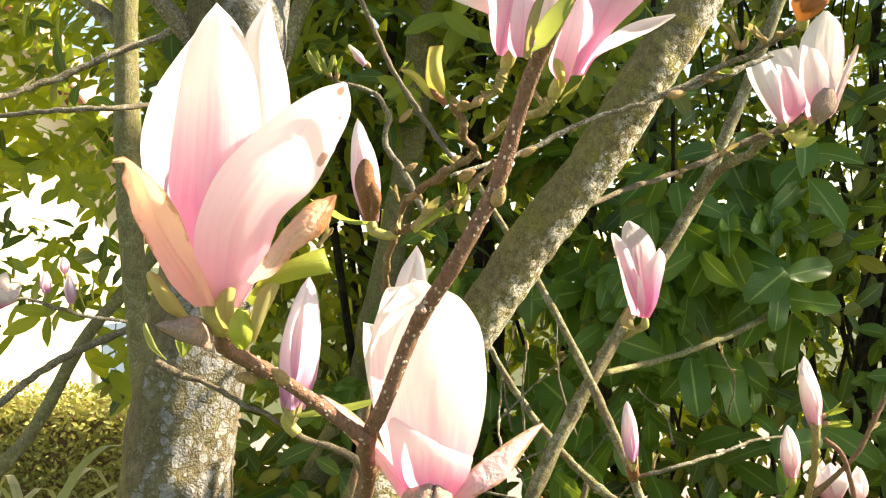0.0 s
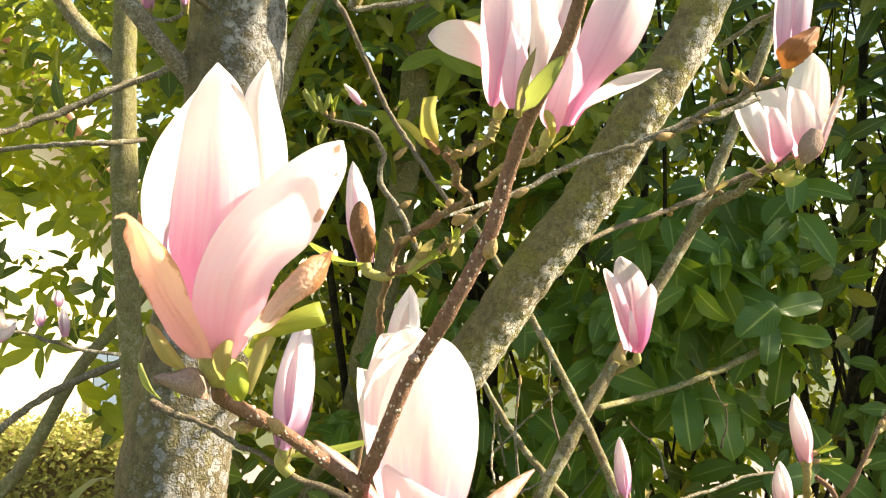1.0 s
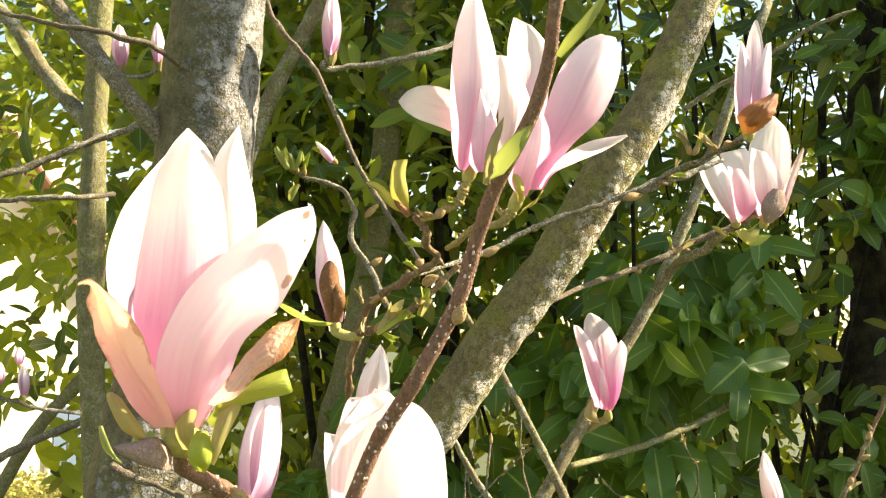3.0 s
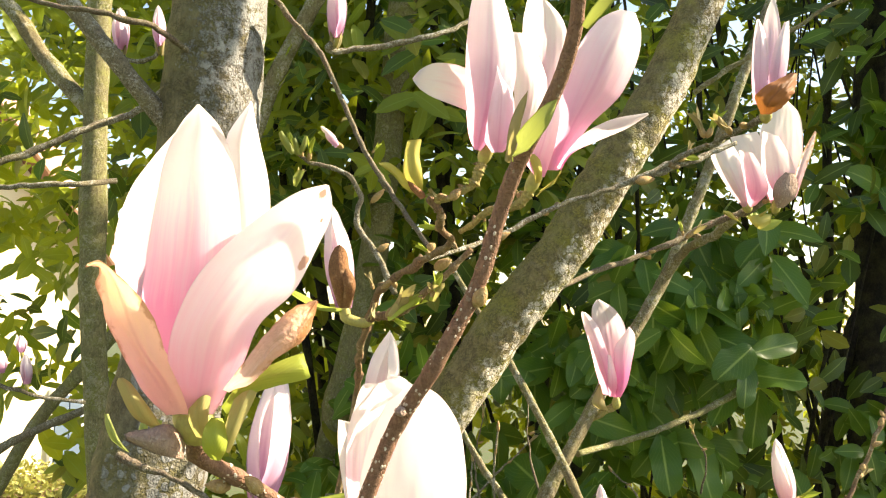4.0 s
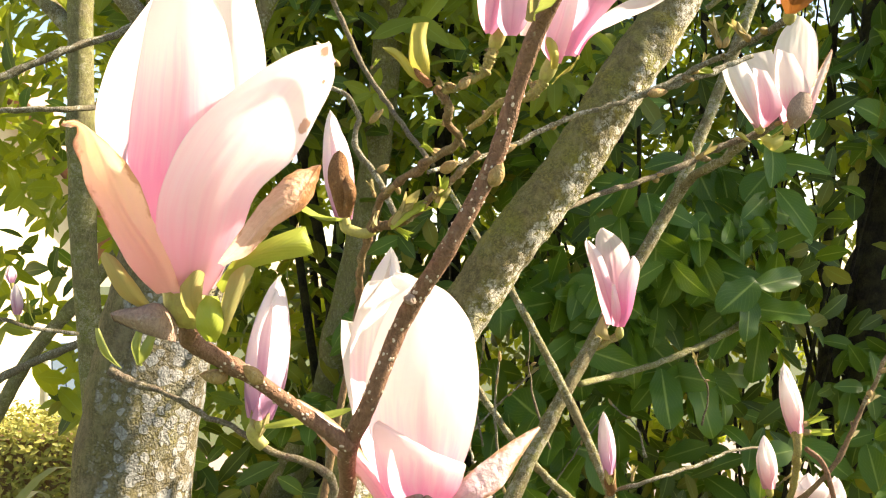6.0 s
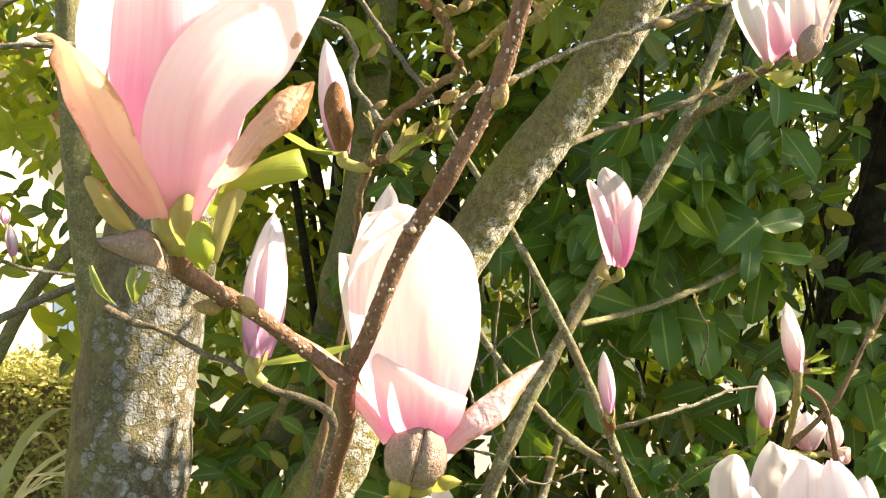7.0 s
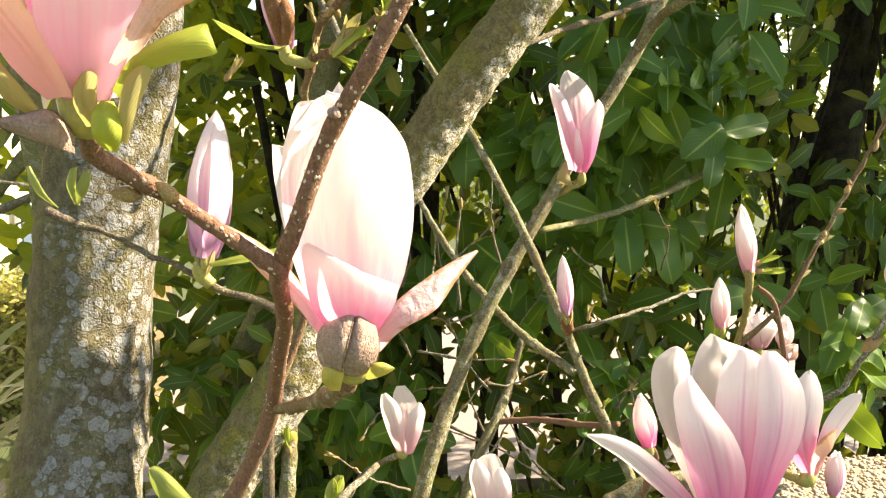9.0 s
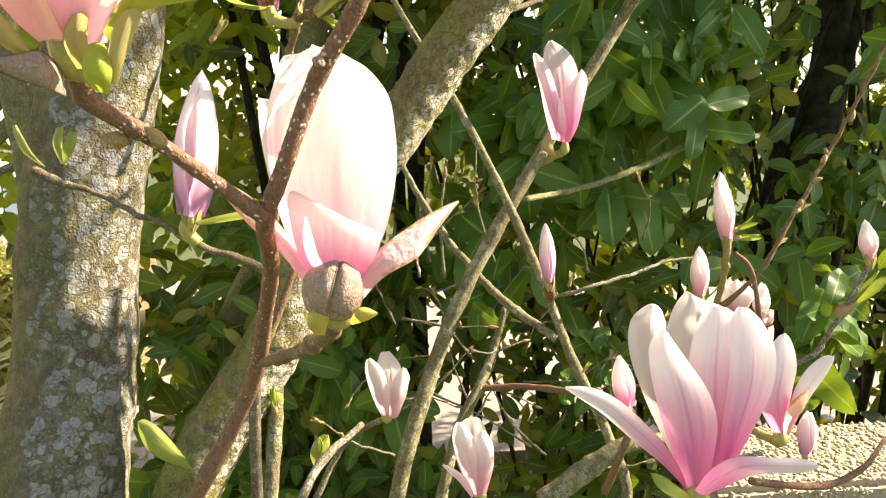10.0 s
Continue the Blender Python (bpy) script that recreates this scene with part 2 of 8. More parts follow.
    if crust > 0.5:  # crust in broad islands, with bare bark between
        scurf = maths(t, "MULTIPLY", scurf, ramp(t, noise_tex(t, place, 16 * scale, 4, 0.6), [(0.44, (0.12, 0.12, 0.12)), (0.53, (1, 1, 1))]))
    mask = maths(t, "MAXIMUM", mask, scurf)
    tint = mixed(t, cells.outputs[1], lichen, [c * 0.72 for c in lichen])
    tint = mixed(t, 0.6, tint, lichen)
    tint = mixed(t, maths(t, "MULTIPLY", rimmed, 0.5), tint, [min(c * 1.15, 0.8) for c in lichen])
    col = mixed(t, maths(t, "MULTIPLY", mask, 0.85), col, tint)
    if yellow:
        col = mixed(t, maths(t, "MULTIPLY", ramp(t, noise_tex(t, place, 26, 4), [(0.56, (0, 0, 0)), (0.64, (1, 1, 1))]), yellow), col, (0.40, 0.33, 0.06))
    grit = noise_tex(t, place, 430 * scale ** 0.5, 4, 0.7)
    col = mixed(t, maths(t, "MULTIPLY", ramp(t, grit, [(0.34, (1, 1, 1)), (0.50, (0, 0, 0))]), pits), col, [c * 0.6 for c in dark])
    crack = ramp(t, node(t, "ShaderNodeTexVoronoi", [(vec.outputs[0], "Vector")], Scale=330 * scale ** 0.5).outputs[0], [(0.40, (0, 0, 0)), (0.62, (1, 1, 1))])
    crack = maths(t, "MULTIPLY", crack, ramp(t, noise_tex(t, place, 55 * scale, 3), [(0.38, (0, 0, 0)), (0.58, (1, 1, 1))]))
    col = mixed(t, maths(t, "MULTIPLY", crack, pits), col, [c * 0.55 for c in dark])
    t.links.new(col, p.inputs["Base Color"])
    p.inputs["Roughness"].default_value = 0.85
    p.inputs["Specular IOR Level"].default_value = 0.2
    h = maths(t, "ADD", maths(t, "ADD", grain, maths(t, "MULTIPLY", grit, 0.5)), maths(t, "SUBTRACT", maths(t, "MULTIPLY", mask, 0.5), maths(t, "MULTIPLY", crack, 0.6)))
    bumped(t, p, h, 0.95, 0.0036 / scale)
    return m


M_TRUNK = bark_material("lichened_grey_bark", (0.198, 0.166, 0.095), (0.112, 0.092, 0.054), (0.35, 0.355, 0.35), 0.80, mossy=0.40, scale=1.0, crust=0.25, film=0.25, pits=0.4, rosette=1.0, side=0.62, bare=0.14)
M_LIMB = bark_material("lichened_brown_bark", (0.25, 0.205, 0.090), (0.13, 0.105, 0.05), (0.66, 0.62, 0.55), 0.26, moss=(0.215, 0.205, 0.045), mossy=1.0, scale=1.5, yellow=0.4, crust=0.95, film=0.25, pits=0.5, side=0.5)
M_BRANCH = bark_material("pale_branch_bark", (0.25, 0.215, 0.12), (0.13, 0.105, 0.055), (0.42, 0.40, 0.32), 0.42, moss=(0.23, 0.24, 0.07), mossy=0.75, scale=2.0, crust=0.7, film=0.5)
M_OLIVE = bark_material("olive_branch_bark", (0.27, 0.25, 0.125), (0.14, 0.125, 0.065), (0.36, 0.34, 0.24), 0.3, moss=(0.20, 0.22, 0.06), mossy=0.75, scale=2.2, crust=0.7)
M_GREY_BRANCH = bark_material("grey_twig_bark", (0.260, 0.225, 0.155), (0.11, 0.09, 0.060), (0.50, 0.49, 0.44), 0.30, mossy=0.3, scale=3.0, crust=0.80)
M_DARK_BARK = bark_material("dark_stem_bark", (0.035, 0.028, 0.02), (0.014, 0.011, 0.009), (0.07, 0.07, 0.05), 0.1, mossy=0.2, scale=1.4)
M_DARK_TWIG = bark_material("dark_twig_bark", (0.165, 0.125, 0.090), (0.085, 0.062, 0.045), (0.36, 0.32, 0.26), 0.2, mossy=0.3, scale=4.0, crust=0.4, pits=0.15)
M_TWIG = bark_material("brown_twig_bark", (0.27, 0.150, 0.098), (0.15, 0.080, 0.054), (0.34, 0.26, 0.18), 0.05, moss=(0.22, 0.13, 0.08), mossy=0.3, scale=4.0, pits=0.15)
M_SPUR = bark_material("spur_bark", (0.40, 0.32, 0.13), (0.20, 0.14, 0.06), (0.4, 0.34, 0.22), 0.15, moss=(0.34, 0.32, 0.1), mossy=0.4, scale=4.0, pits=0.15)
M_SPUR_DARK = bark_material("dark_spur_bark", (0.27, 0.16, 0.09), (0.11, 0.07, 0.045), (0.36, 0.30, 0.20), 0.2, moss=(0.22, 0.19, 0.08), mossy=0.4, scale=4.0, pits=0.15)
M_SCALE = bark_material("felted_bud_scale", (0.39, 0.28, 0.23), (0.26, 0.18, 0.145), (0.48, 0.39, 0.34), 0.1, moss=(0.31, 0.20, 0.15), mossy=0.3, scale=5.0, pits=0.15)
M_SCALE_BROWN = bark_material("brown_bud_scale", (0.26, 0.125, 0.055), (0.13, 0.06, 0.03), (0.36, 0.22, 0.12), 0.1, moss=(0.3, 0.15, 0.07), mossy=0.3, scale=5.0, pits=0.15)
M_SCALE_RED = bark_material("rufous_bud_scale", (0.36, 0.17, 0.09), (0.20, 0.09, 0.05), (0.42, 0.26, 0.15), 0.1, moss=(0.4, 0.2, 0.1), mossy=0.3, scale=5.0, pits=0.15)
M_SCALE_TAN = bark_material("tan_bud_scale", (0.42, 0.27, 0.13), (0.27, 0.16, 0.08), (0.45, 0.34, 0.2), 0.1, moss=(0.42, 0.33, 0.13), mossy=0.4, scale=5.0, pits=0.15)


def plain(name, col, rough=0.7, second=None, scale=30.0, bump=0.3, dist=0.002):
    m, t, p = material(name)
    place = t.nodes.new("ShaderNodeTexCoord").outputs["Object"]
    n = noise_tex(t, place, scale, 5, 0.6)
    n2 = noise_tex(t, place, scale * 0.13, 3)
    c = mixed(t, ramp(t, n, [(0.35, (0, 0, 0)), (0.65, (1, 1, 1))]), col, second or [x * 0.8 for x in col])
    c = mixed(t, maths(t, "MULTIPLY", n2, 0.3), c, [x * 0.7 for x in col])
    t.links.new(c, p.inputs["Base Color"])
    p.inputs["Roughness"].default_value = rough
    bumped(t, p, n, bump, dist)
    return m


M_LENTICEL = plain("pale_lenticel", (0.62, 0.52, 0.42), 0.8, (0.45, 0.36, 0.28), 600)
M_GREEN = plain("green_stalk", (0.38, 0.36, 0.10), 0.6, (0.28, 0.24, 0.08), 300)
M_GROUND = plain("lawn_soil", (0.045, 0.085, 0.02), 0.95, (0.075, 0.065, 0.035), 18, 0.6, 0.01)
M_PAVING = plain("pinkish_paving", (0.33, 0.27, 0.25), 0.85, (0.24, 0.20, 0.18), 60)
M_RENDER = plain("cream_render", (0.80, 0.72, 0.52), 0.9, (0.76, 0.67, 0.47), 90)
M_ROOF = plain("terracotta_roof", (0.40, 0.19, 0.13), 0.85, (0.3, 0.14, 0.1), 30)
M_VERGE = plain("pale_pink_verge", (0.62, 0.40, 0.34), 0.8, (0.55, 0.33, 0.28), 30)
M_FRAME = plain("white_window_frame", (0.78, 0.79, 0.80), 0.5, (0.72, 0.73, 0.74), 40)
M_CONCRETE = plain("washed_concrete", (0.36, 0.29, 0.21), 0.95, (0.28, 0.23, 0.17), 120, 0.8, 0.003)
M_PANE, _t, _p = material("window_glass")
_p.inputs["Base Color"].default_value = (0.09, 0.13, 0.18, 1)
_p.inputs["Roughness"].default_value = 0.25


def pebble_material():
    m, t, p = material("pebble")
    rnd = maths(t, "FRACT", maths(t, "ADD", t.nodes.new("ShaderNodeObjectInfo").outputs["Random"],
                                  t.nodes.new("ShaderNodeNewGeometry").outputs["Random Per Island"]))
    col = ramp(t, rnd, [(0.0, (0.30, 0.21, 0.13)), (0.35, (0.50, 0.39, 0.26)), (0.7, (0.58, 0.49, 0.36)), (1.0, (0.42, 0.36, 0.30))])
    place = t.nodes.new("ShaderNodeTexCoord").outputs["Object"]
    col = mixed(t, maths(t, "MULTIPLY", noise_tex(t, place, 300, 3), 0.4), col, (0.35, 0.27, 0.18))
    t.links.new(col, p.inputs["Base Color"])
    p.inputs["Roughness"].default_value = 0.75
    return m


M_PEBBLE = pebble_material()

# ---- builders ----
ORIGIN = {}


def thing(name, at, label, category, group="", kind=""):
    ob = new(name)
    ob.location = at
    ob.empty_display_size = 0.05
    ORIGIN[ob.name] = Vector(at)
    return tagged(ob, label, category, group, kind)


def shape_object(name, verts, faces, mat, parent=None, label="", uvs=None, smooth=True, kind=""):
    """One mesh object; its origin lies in the middle of its points."""
    verts = np.array(verts, float)
    c = verts.mean(0)
    me = bpy.data.meshes.new(name)
    me.from_pydata((verts - c).tolist(), [], faces)
    if uvs is not None:
        layer = me.uv_layers.new(name="UVMap")
        idx = np.empty(len(me.loops), np.int32)
        me.loops.foreach_get("vertex_index", idx)
        layer.data.foreach_set("uv", np.array(uvs, np.float32)[idx].ravel())
    me.materials.append(mat)
    if smooth:
        me.polygons.foreach_set("use_smooth", [True] * len(me.polygons))
    me.update()
    ob = new(name, me)
    c = Vector(c)
    if parent is not None:
        ob.parent = parent
        ob.location = c - ORIGIN[parent.name]
    else:
        ob.location = c
    ORIGIN[ob.name] = c
    return tagged(ob, label, kind=kind)


def spline(points, count):
    """Points of a smooth curve through the given ones, evenly counted from one to the next; uneven spacing makes no loops."""
    p = [Vector(q) for q in points]
    p = [2 * p[0] - p[1]] + p + [2 * p[-1] - p[-2]]
    k = [0.0]
    for a, b in zip(p, p[1:]):
        k.append(k[-1] + max((b - a).length, 1e-5) ** 0.5)
    out = []
    n = len(p) - 3
    for j in range(count):
        s = j / (count - 1) * n
        i = min(int(s), n - 1)
        t0, t1, t2, t3 = k[i:i + 4]
        a, b, c, d = p[i:i + 4]
        u = t1 + (s - i) * (t2 - t1)
        ab = a.lerp(b, (u - t0) / (t1 - t0))
        bc = b.lerp(c, (u - t1) / (t2 - t1))
        cd = c.lerp(d, (u - t2) / (t3 - t2))
        out.append(ab.lerp(bc, (u - t0) / (t2 - t0)).lerp(bc.lerp(cd, (u - t1) / (t3 - t1)), (u - t1) / (t2 - t1)))
    return out


def tube_data(points, radii, rings, segs, rough=0.0, grain=60.0, knots=0.0, seed=0, bend=0.0):
    line = spline(points, rings)
    if bend:
        last = len(line) - 1
        line = [q + noise.noise_vector(q * bend[0] + Vector((seed, 0, 0))) * (bend[1] * min(1, 4 * i / last, 4 * (last - i) / last)) for i, q in enumerate(line)]
    rad = np.interp(np.linspace(0, 1, rings), np.linspace(0, 1, len(radii)), radii)
    rnd = random.Random(seed)
    nodes = sorted(rnd.random() for _ in range(max(2, rings // 7))) if knots else []
    side = None
    verts, faces, uvs = [], [], []
    for i, c in enumerate(line):
        d = (line[min(i + 1, rings - 1)] - line[max(i - 1, 0)]).normalized()
        if side is None:
            side = d.orthogonal().normalized()
        side = (side - d * side.dot(d)).normalized()
        up = d.cross(side)
        f = i / (rings - 1)
        r = rad[i] * (1 + sum(knots * math.exp(-((f - q) * rings / 1.1) ** 2) for q in nodes))
        for k in range(segs):
            a = 2 * math.pi * k / segs
            v = side * math.cos(a) + up * math.sin(a)
            q = c + v * r
            if rough:
                q = q + v * (r * rough * noise.fractal(q * grain, 1.0, 2.0, 3))
            verts.append(q)
            uvs.append((k / segs, f))
    for i in range(rings - 1):
        for k in range(segs):
            a, b = i * segs + k, i * segs + (k + 1) % segs
            faces.append((a, b, b + segs, a + segs))
    for ring, c in ((0, line[0]), (rings - 1, line[-1])):
        verts.append(c)
        uvs.append((0.5, ring / (rings - 1)))
        for k in range(segs):
            a, b = ring * segs + k, ring * segs + (k + 1) % segs
            faces.append((b, a, len(verts) - 1) if ring == 0 else (a, b, len(verts) - 1))
    return verts, faces, uvs


def branch(name, points, radii, mat, parent, rings=40, segs=10, rough=0.12, grain=60.0, knots=0.12, seed=0, label="", bend=0.0):
    if not bend and max(radii) < 0.0085 and mat is not M_TWIG:
        bend = (70.0, 0.0028)
    v, f, uv = tube_data(points, radii, rings, segs, rough, grain, knots, seed, bend)
    return shape_object(name, v, f, mat, parent, label, uv)


def blade_data(ctrl, width, facing, cup=0.7, point=0.6, low=0.22, nu=12, nv=22, crease=0.0, wave=0.05, curl=0.0, rim=0.0006, seed=0, rag=0.10, ribs=0.0):
    """A petal or leaf along a line: cupped across, narrow at its base, with a thin rolled rim."""
    line = spline(ctrl, nv + 1)
    facing = Vector(facing).normalized()
    rnd = random.Random(seed)
    ph = [rnd.uniform(0, 6.28) for _ in range(4)]
    vs = np.linspace(0, 1, 200)
    prof = (vs + low * 0.5) ** 0.75 * (1 - vs) ** point
    top = prof.max()
    verts, faces, uvs = [], [], []
    for j, c in enumerate(line):
        v = j / nv
        d = (line[min(j + 1, nv)] - line[max(j - 1, 0)]).normalized()
        n = (facing - d * facing.dot(d)).normalized()
        s = d.cross(n)
        w = width / 2 * max((v + low * 0.5) ** 0.75 * max(1 - v, 0) ** point / top, 0.015)
        for i in range(nu + 1):
            u = 2 * i / nu - 1
            ang = cup * u
            x = math.sin(ang) / max(cup, 0.05) * w
            z = -(1 - math.cos(ang)) / max(cup, 0.05) * w
            z += crease * abs(u) * w
            ripple = wave * w * (math.sin(5 * v + ph[0] + 1.5 * u) + 0.6 * math.sin(9 * v + ph[1] - 2 * u)) * abs(u) ** 1.5
            ripple += 0.35 * wave * w * math.sin(4 * u + ph[2] + 3 * v)
            ripple += ribs * w * (1 - v) * math.sin(17 * u + ph[0]) * math.cos(6 * u + ph[3])
            edge = 1 + 0.35 * wave * math.sin(13 * v + ph[3] + u)
            q = c + s * (x * edge) + n * (z + ripple + curl * v * v * width * (0.3 + abs(u)))
            if v > 0.7:
                q = q + d * (rag * width * (v - 0.7) / 0.3 * (math.sin(4.5 * u + ph[1]) * 0.6 + math.sin(9 * u + ph[2]) * 0.4) * abs(u) ** 0.5)
            verts.append(q)
            uvs.append((i / nu, v))
    m = nu + 1
    for j in range(nv):
        for i in range(nu):
            a = j * m + i
            faces.append((a, a + 1, a + m + 1, a + m))
    if rim:
        ring = [j * m for j in range(nv + 1)] + [nv * m + i for i in range(1, m)] + [j * m + nu for j in range(nv - 1, -1, -1)]
        first = len(verts)
        for q in ring:
            j = q // m
            d = (line[min(j + 1, nv)] - line[max(j - 1, 0)]).normalized()
            n = (facing - d * facing.dot(d)).normalized()
            inward = (line[j] - verts[q])
            inward = inward.normalized() if inward.length > 1e-6 else -d
            verts.append(verts[q] - n * rim + inward * rim * 0.3)
            uvs.append(uvs[q])
        for k in range(len(ring) - 1):
            faces.append((ring[k], first + k, first + k + 1, ring[k + 1]))
    return verts, faces, uvs


def blade(name, ctrl, width, facing, mat, parent, label="", **shape):
    if width > 0.02:
        shape = {"nu": 40, "nv": 60, "ribs": 0.004, **shape} if width > 0.04 else {"nu": 24, "nv": 40, **shape}
    v, f, uv = blade_data(ctrl, width, facing, **shape)
    return shape_object(name, v, f, mat, parent, label, uv)


def loft(name, left, mid, right, mat, parent, label="", nu=40, nv=64, wave=0.04, rim=0.0006, seed=0, ribs=0.010):
    """A petal, leaf or scale drawn between its two margins and its midrib, with soft ribs, an uneven margin and a thin rim."""
    if max((Vector(p) - Vector(q)).length for p, q in zip(left, right)) > 0.022:
        nu, nv = 60, 96
    a, b, c = (spline(q, nv + 1) for q in (left, mid, right))
    verts, faces, uvs, ns = [], [], [], []
    shift = Vector((seed * 7.3, 0, 0))
    for j in range(nv + 1):
        v = j / nv
        d = b[min(j + 1, nv)] - b[max(j - 1, 0)]
        across = c[j] - a[j]
        n = across.cross(d).normalized()
        w = across.length / 2
        bend = (a[j] + c[j]) / 2 - b[j]
        for i in range(nu + 1):
            u = 2 * i / nu - 1
            q = b[j] + across * (u / 2) + bend * (u * u)
            lump = noise.noise(Vector((u * 1.3, v * 2.2, seed * 3.1)), noise_basis="PERLIN_NEW") * wave * w * 1.6 + noise.noise(Vector((u * 4, v * 6, seed * 5.7)), noise_basis="PERLIN_NEW") * wave * w * 0.5
            lines = ribs * w * (1 - v) * math.sin(15 * u + seed) * math.cos(6 * u)
            q = q + n * ((lump + lines) * min(1, 6 * v))
            if abs(u) > 0.75:
                q = q + across * (u * (0.12 if wave < 0.15 else 0.45) * wave * (abs(u) - 0.75) * 4 * noise.noise(Vector((v * 11, u, 0)) + shift))
            verts.append(q)
            uvs.append((i / nu, v))
            ns.append(n)
    m = nu + 1
    faces = [(j * m + i, j * m + i + 1, (j + 1) * m + i + 1, (j + 1) * m + i) for j in range(nv) for i in range(nu)]
    ring = [j * m for j in range(nv + 1)] + [nv * m + i for i in range(1, m)] + [j * m + nu for j in range(nv - 1, -1, -1)]
    first = len(verts)
    for q in ring:
        verts.append(verts[q] - ns[q] * rim + (b[q // m] - verts[q]) * 0.02)
        uvs.append(uvs[q])
    faces += [(ring[k], first + k, first + k + 1, ring[k + 1]) for k in range(len(ring) - 1)]
    return shape_object(name, verts, faces, mat, parent, label, uvs)


def egg_data(base, tip, radius, segs=10, rings=8, squash=1.0, fat=0.45):
    """A pointed egg from base to tip."""
    base, tip = Vector(base), Vector(tip)
    d = (tip - base).normalized()
    s = d.orthogonal().normalized()
    u = d.cross(s)
    verts, faces, uvs = [], [], []
    for i in range(rings + 1):
        f = i / rings
        r = radius * max((f + 0.02) ** 0.5 * (1.02 - f) ** 0.8 / (fat ** 0.5 * (1 - fat) ** 0.8), 0.02)
        for k in range(segs):
            a = 2 * math.pi * k / segs
            verts.append(base + (tip - base) * f + s * (r * math.cos(a)) + u * (r * squash * math.sin(a)))
            uvs.append((k / segs, f))
    for i in range(rings):
        for k in range(segs):
            a, b = i * segs + k, i * segs + (k + 1) % segs
            faces.append((a, b, b + segs, a + segs))
    faces.append(tuple(range(segs - 1, -1, -1)))
    faces.append(tuple(rings * segs + k for k in range(segs)))
    return verts, faces, uvs


def egg(name, base, tip, radius, mat, parent, label="", **shape):
    v, f, uv = egg_data(base, tip, radius, **shape)
    return shape_object(name, v, f, mat, parent, label, uv)


def goblet(parent, base, tip, radius, mat, label, opening=0.7, count=6, name="flower", seed=0, inner=None, start=0.0, wide=1.0, stalk=None, green=True):
    """A flower or bud of petals round an axis."""
    base, tip = Vector(base), Vector(tip)
    rnd = random.Random(seed)
    ax = tip - base
    length = ax.length
    d = ax.normalized()
    e1 = d.cross(Vector((0, 1, 0))).normalized()
    e2 = d.cross(e1)
    head = egg(name, base - d * 0.010, base + d * 0.012, min(radius * 0.34, 0.0065), M_GREEN, parent, label)
    half = count // 2
    for k in range(count):
        ring = 0 if k < half else 1
        a = start + 2 * math.pi * (k % half) / half + ring * math.pi / half + rnd.uniform(-0.12, 0.12)
        out = e1 * math.cos(a) + e2 * math.sin(a)
        rr = radius * (1.0 if ring == 0 else 0.80)
        ln = length * rnd.uniform(0.90, 1.0) * (1.0 if ring else 0.97)
        op = opening * rnd.uniform(0.75, 1.2)
        belly = 0.60 if opening > 0.45 else 0.84
        ctrl = [base + out * rr * 0.2, base + d * ln * 0.30 + out * rr * belly, base + d * ln * 0.65 + out * rr * (0.80 + 0.2 * op),
                base + d * ln + out * rr * op]
        width = 2 * math.pi * rr / half * 0.92 * wide
        blade("petal", ctrl, width, out, (inner or mat) if ring else mat, head, cup=1.1, point=0.68, low=0.35, wave=0.05, seed=seed * 31 + k, nu=8, nv=14, rag=0.1 if opening > 0.4 else 0.0)
    if green:
        for k in range(2):
            a = start + 2.2 * k + 0.6
            out = e1 * math.cos(a) + e2 * math.sin(a)
            blade("bract", [base - d * 0.012 + out * 0.003, base - d * 0.002 + out * 0.0075, base + d * 0.008 + out * 0.008], 0.008, out, M_YOUNG_DULL, head, cup=0.9, nu=4, nv=6, seed=k)
    return head


def sprout(parent, base, tip, seed=0, mat=None, size=1.0):
    """A small opening leaf bud: two or three folded leaves round a tip."""
    base, tip = Vector(base), Vector(tip)
    rnd = random.Random(seed)
    d = tip - base
    ln = d.length
    e1 = d.orthogonal().normalized()
    e2 = d.normalized().cross(e1)
    head = egg("leaf_bud", base, base + d * 0.45, ln * 0.10 * size, M_SCALE_TAN, parent, segs=7, rings=5)
    for k in range(3):
        a = 2.1 * k + rnd.uniform(0, 1)
        out = e1 * math.cos(a) + e2 * math.sin(a)
        blade("young_leaf", [base + d * 0.2, base + d * 0.6 + out * ln * 0.10, base + d * rnd.uniform(0.9, 1.1) + out * ln * rnd.uniform(0.08, 0.3)],
              ln * 0.26 * size, out, mat or M_YOUNG, head, cup=1.0, nu=4, nv=6, low=0.4, seed=seed + k)
    return head


def side_bud(parent, base, tip, radius, mat=None):
    return egg("side_bud", base, tip, radius, mat or M_SCALE_TAN, parent, segs=8, rings=6)


# ---- setting: ground, paving, house, clipped hedge, low wall ----
def box_data(a, b):
    (x0, y0, z0), (x1, y1, z1) = a, b
    v = [(x, y, z) for x in (x0, x1) for y in (y0, y1) for z in (z0, z1)]
    return v, [(0, 1, 3, 2), (4, 6, 7, 5), (0, 4, 5, 1), (2, 3, 7, 6), (0, 2, 6, 4), (1, 5, 7, 3)]


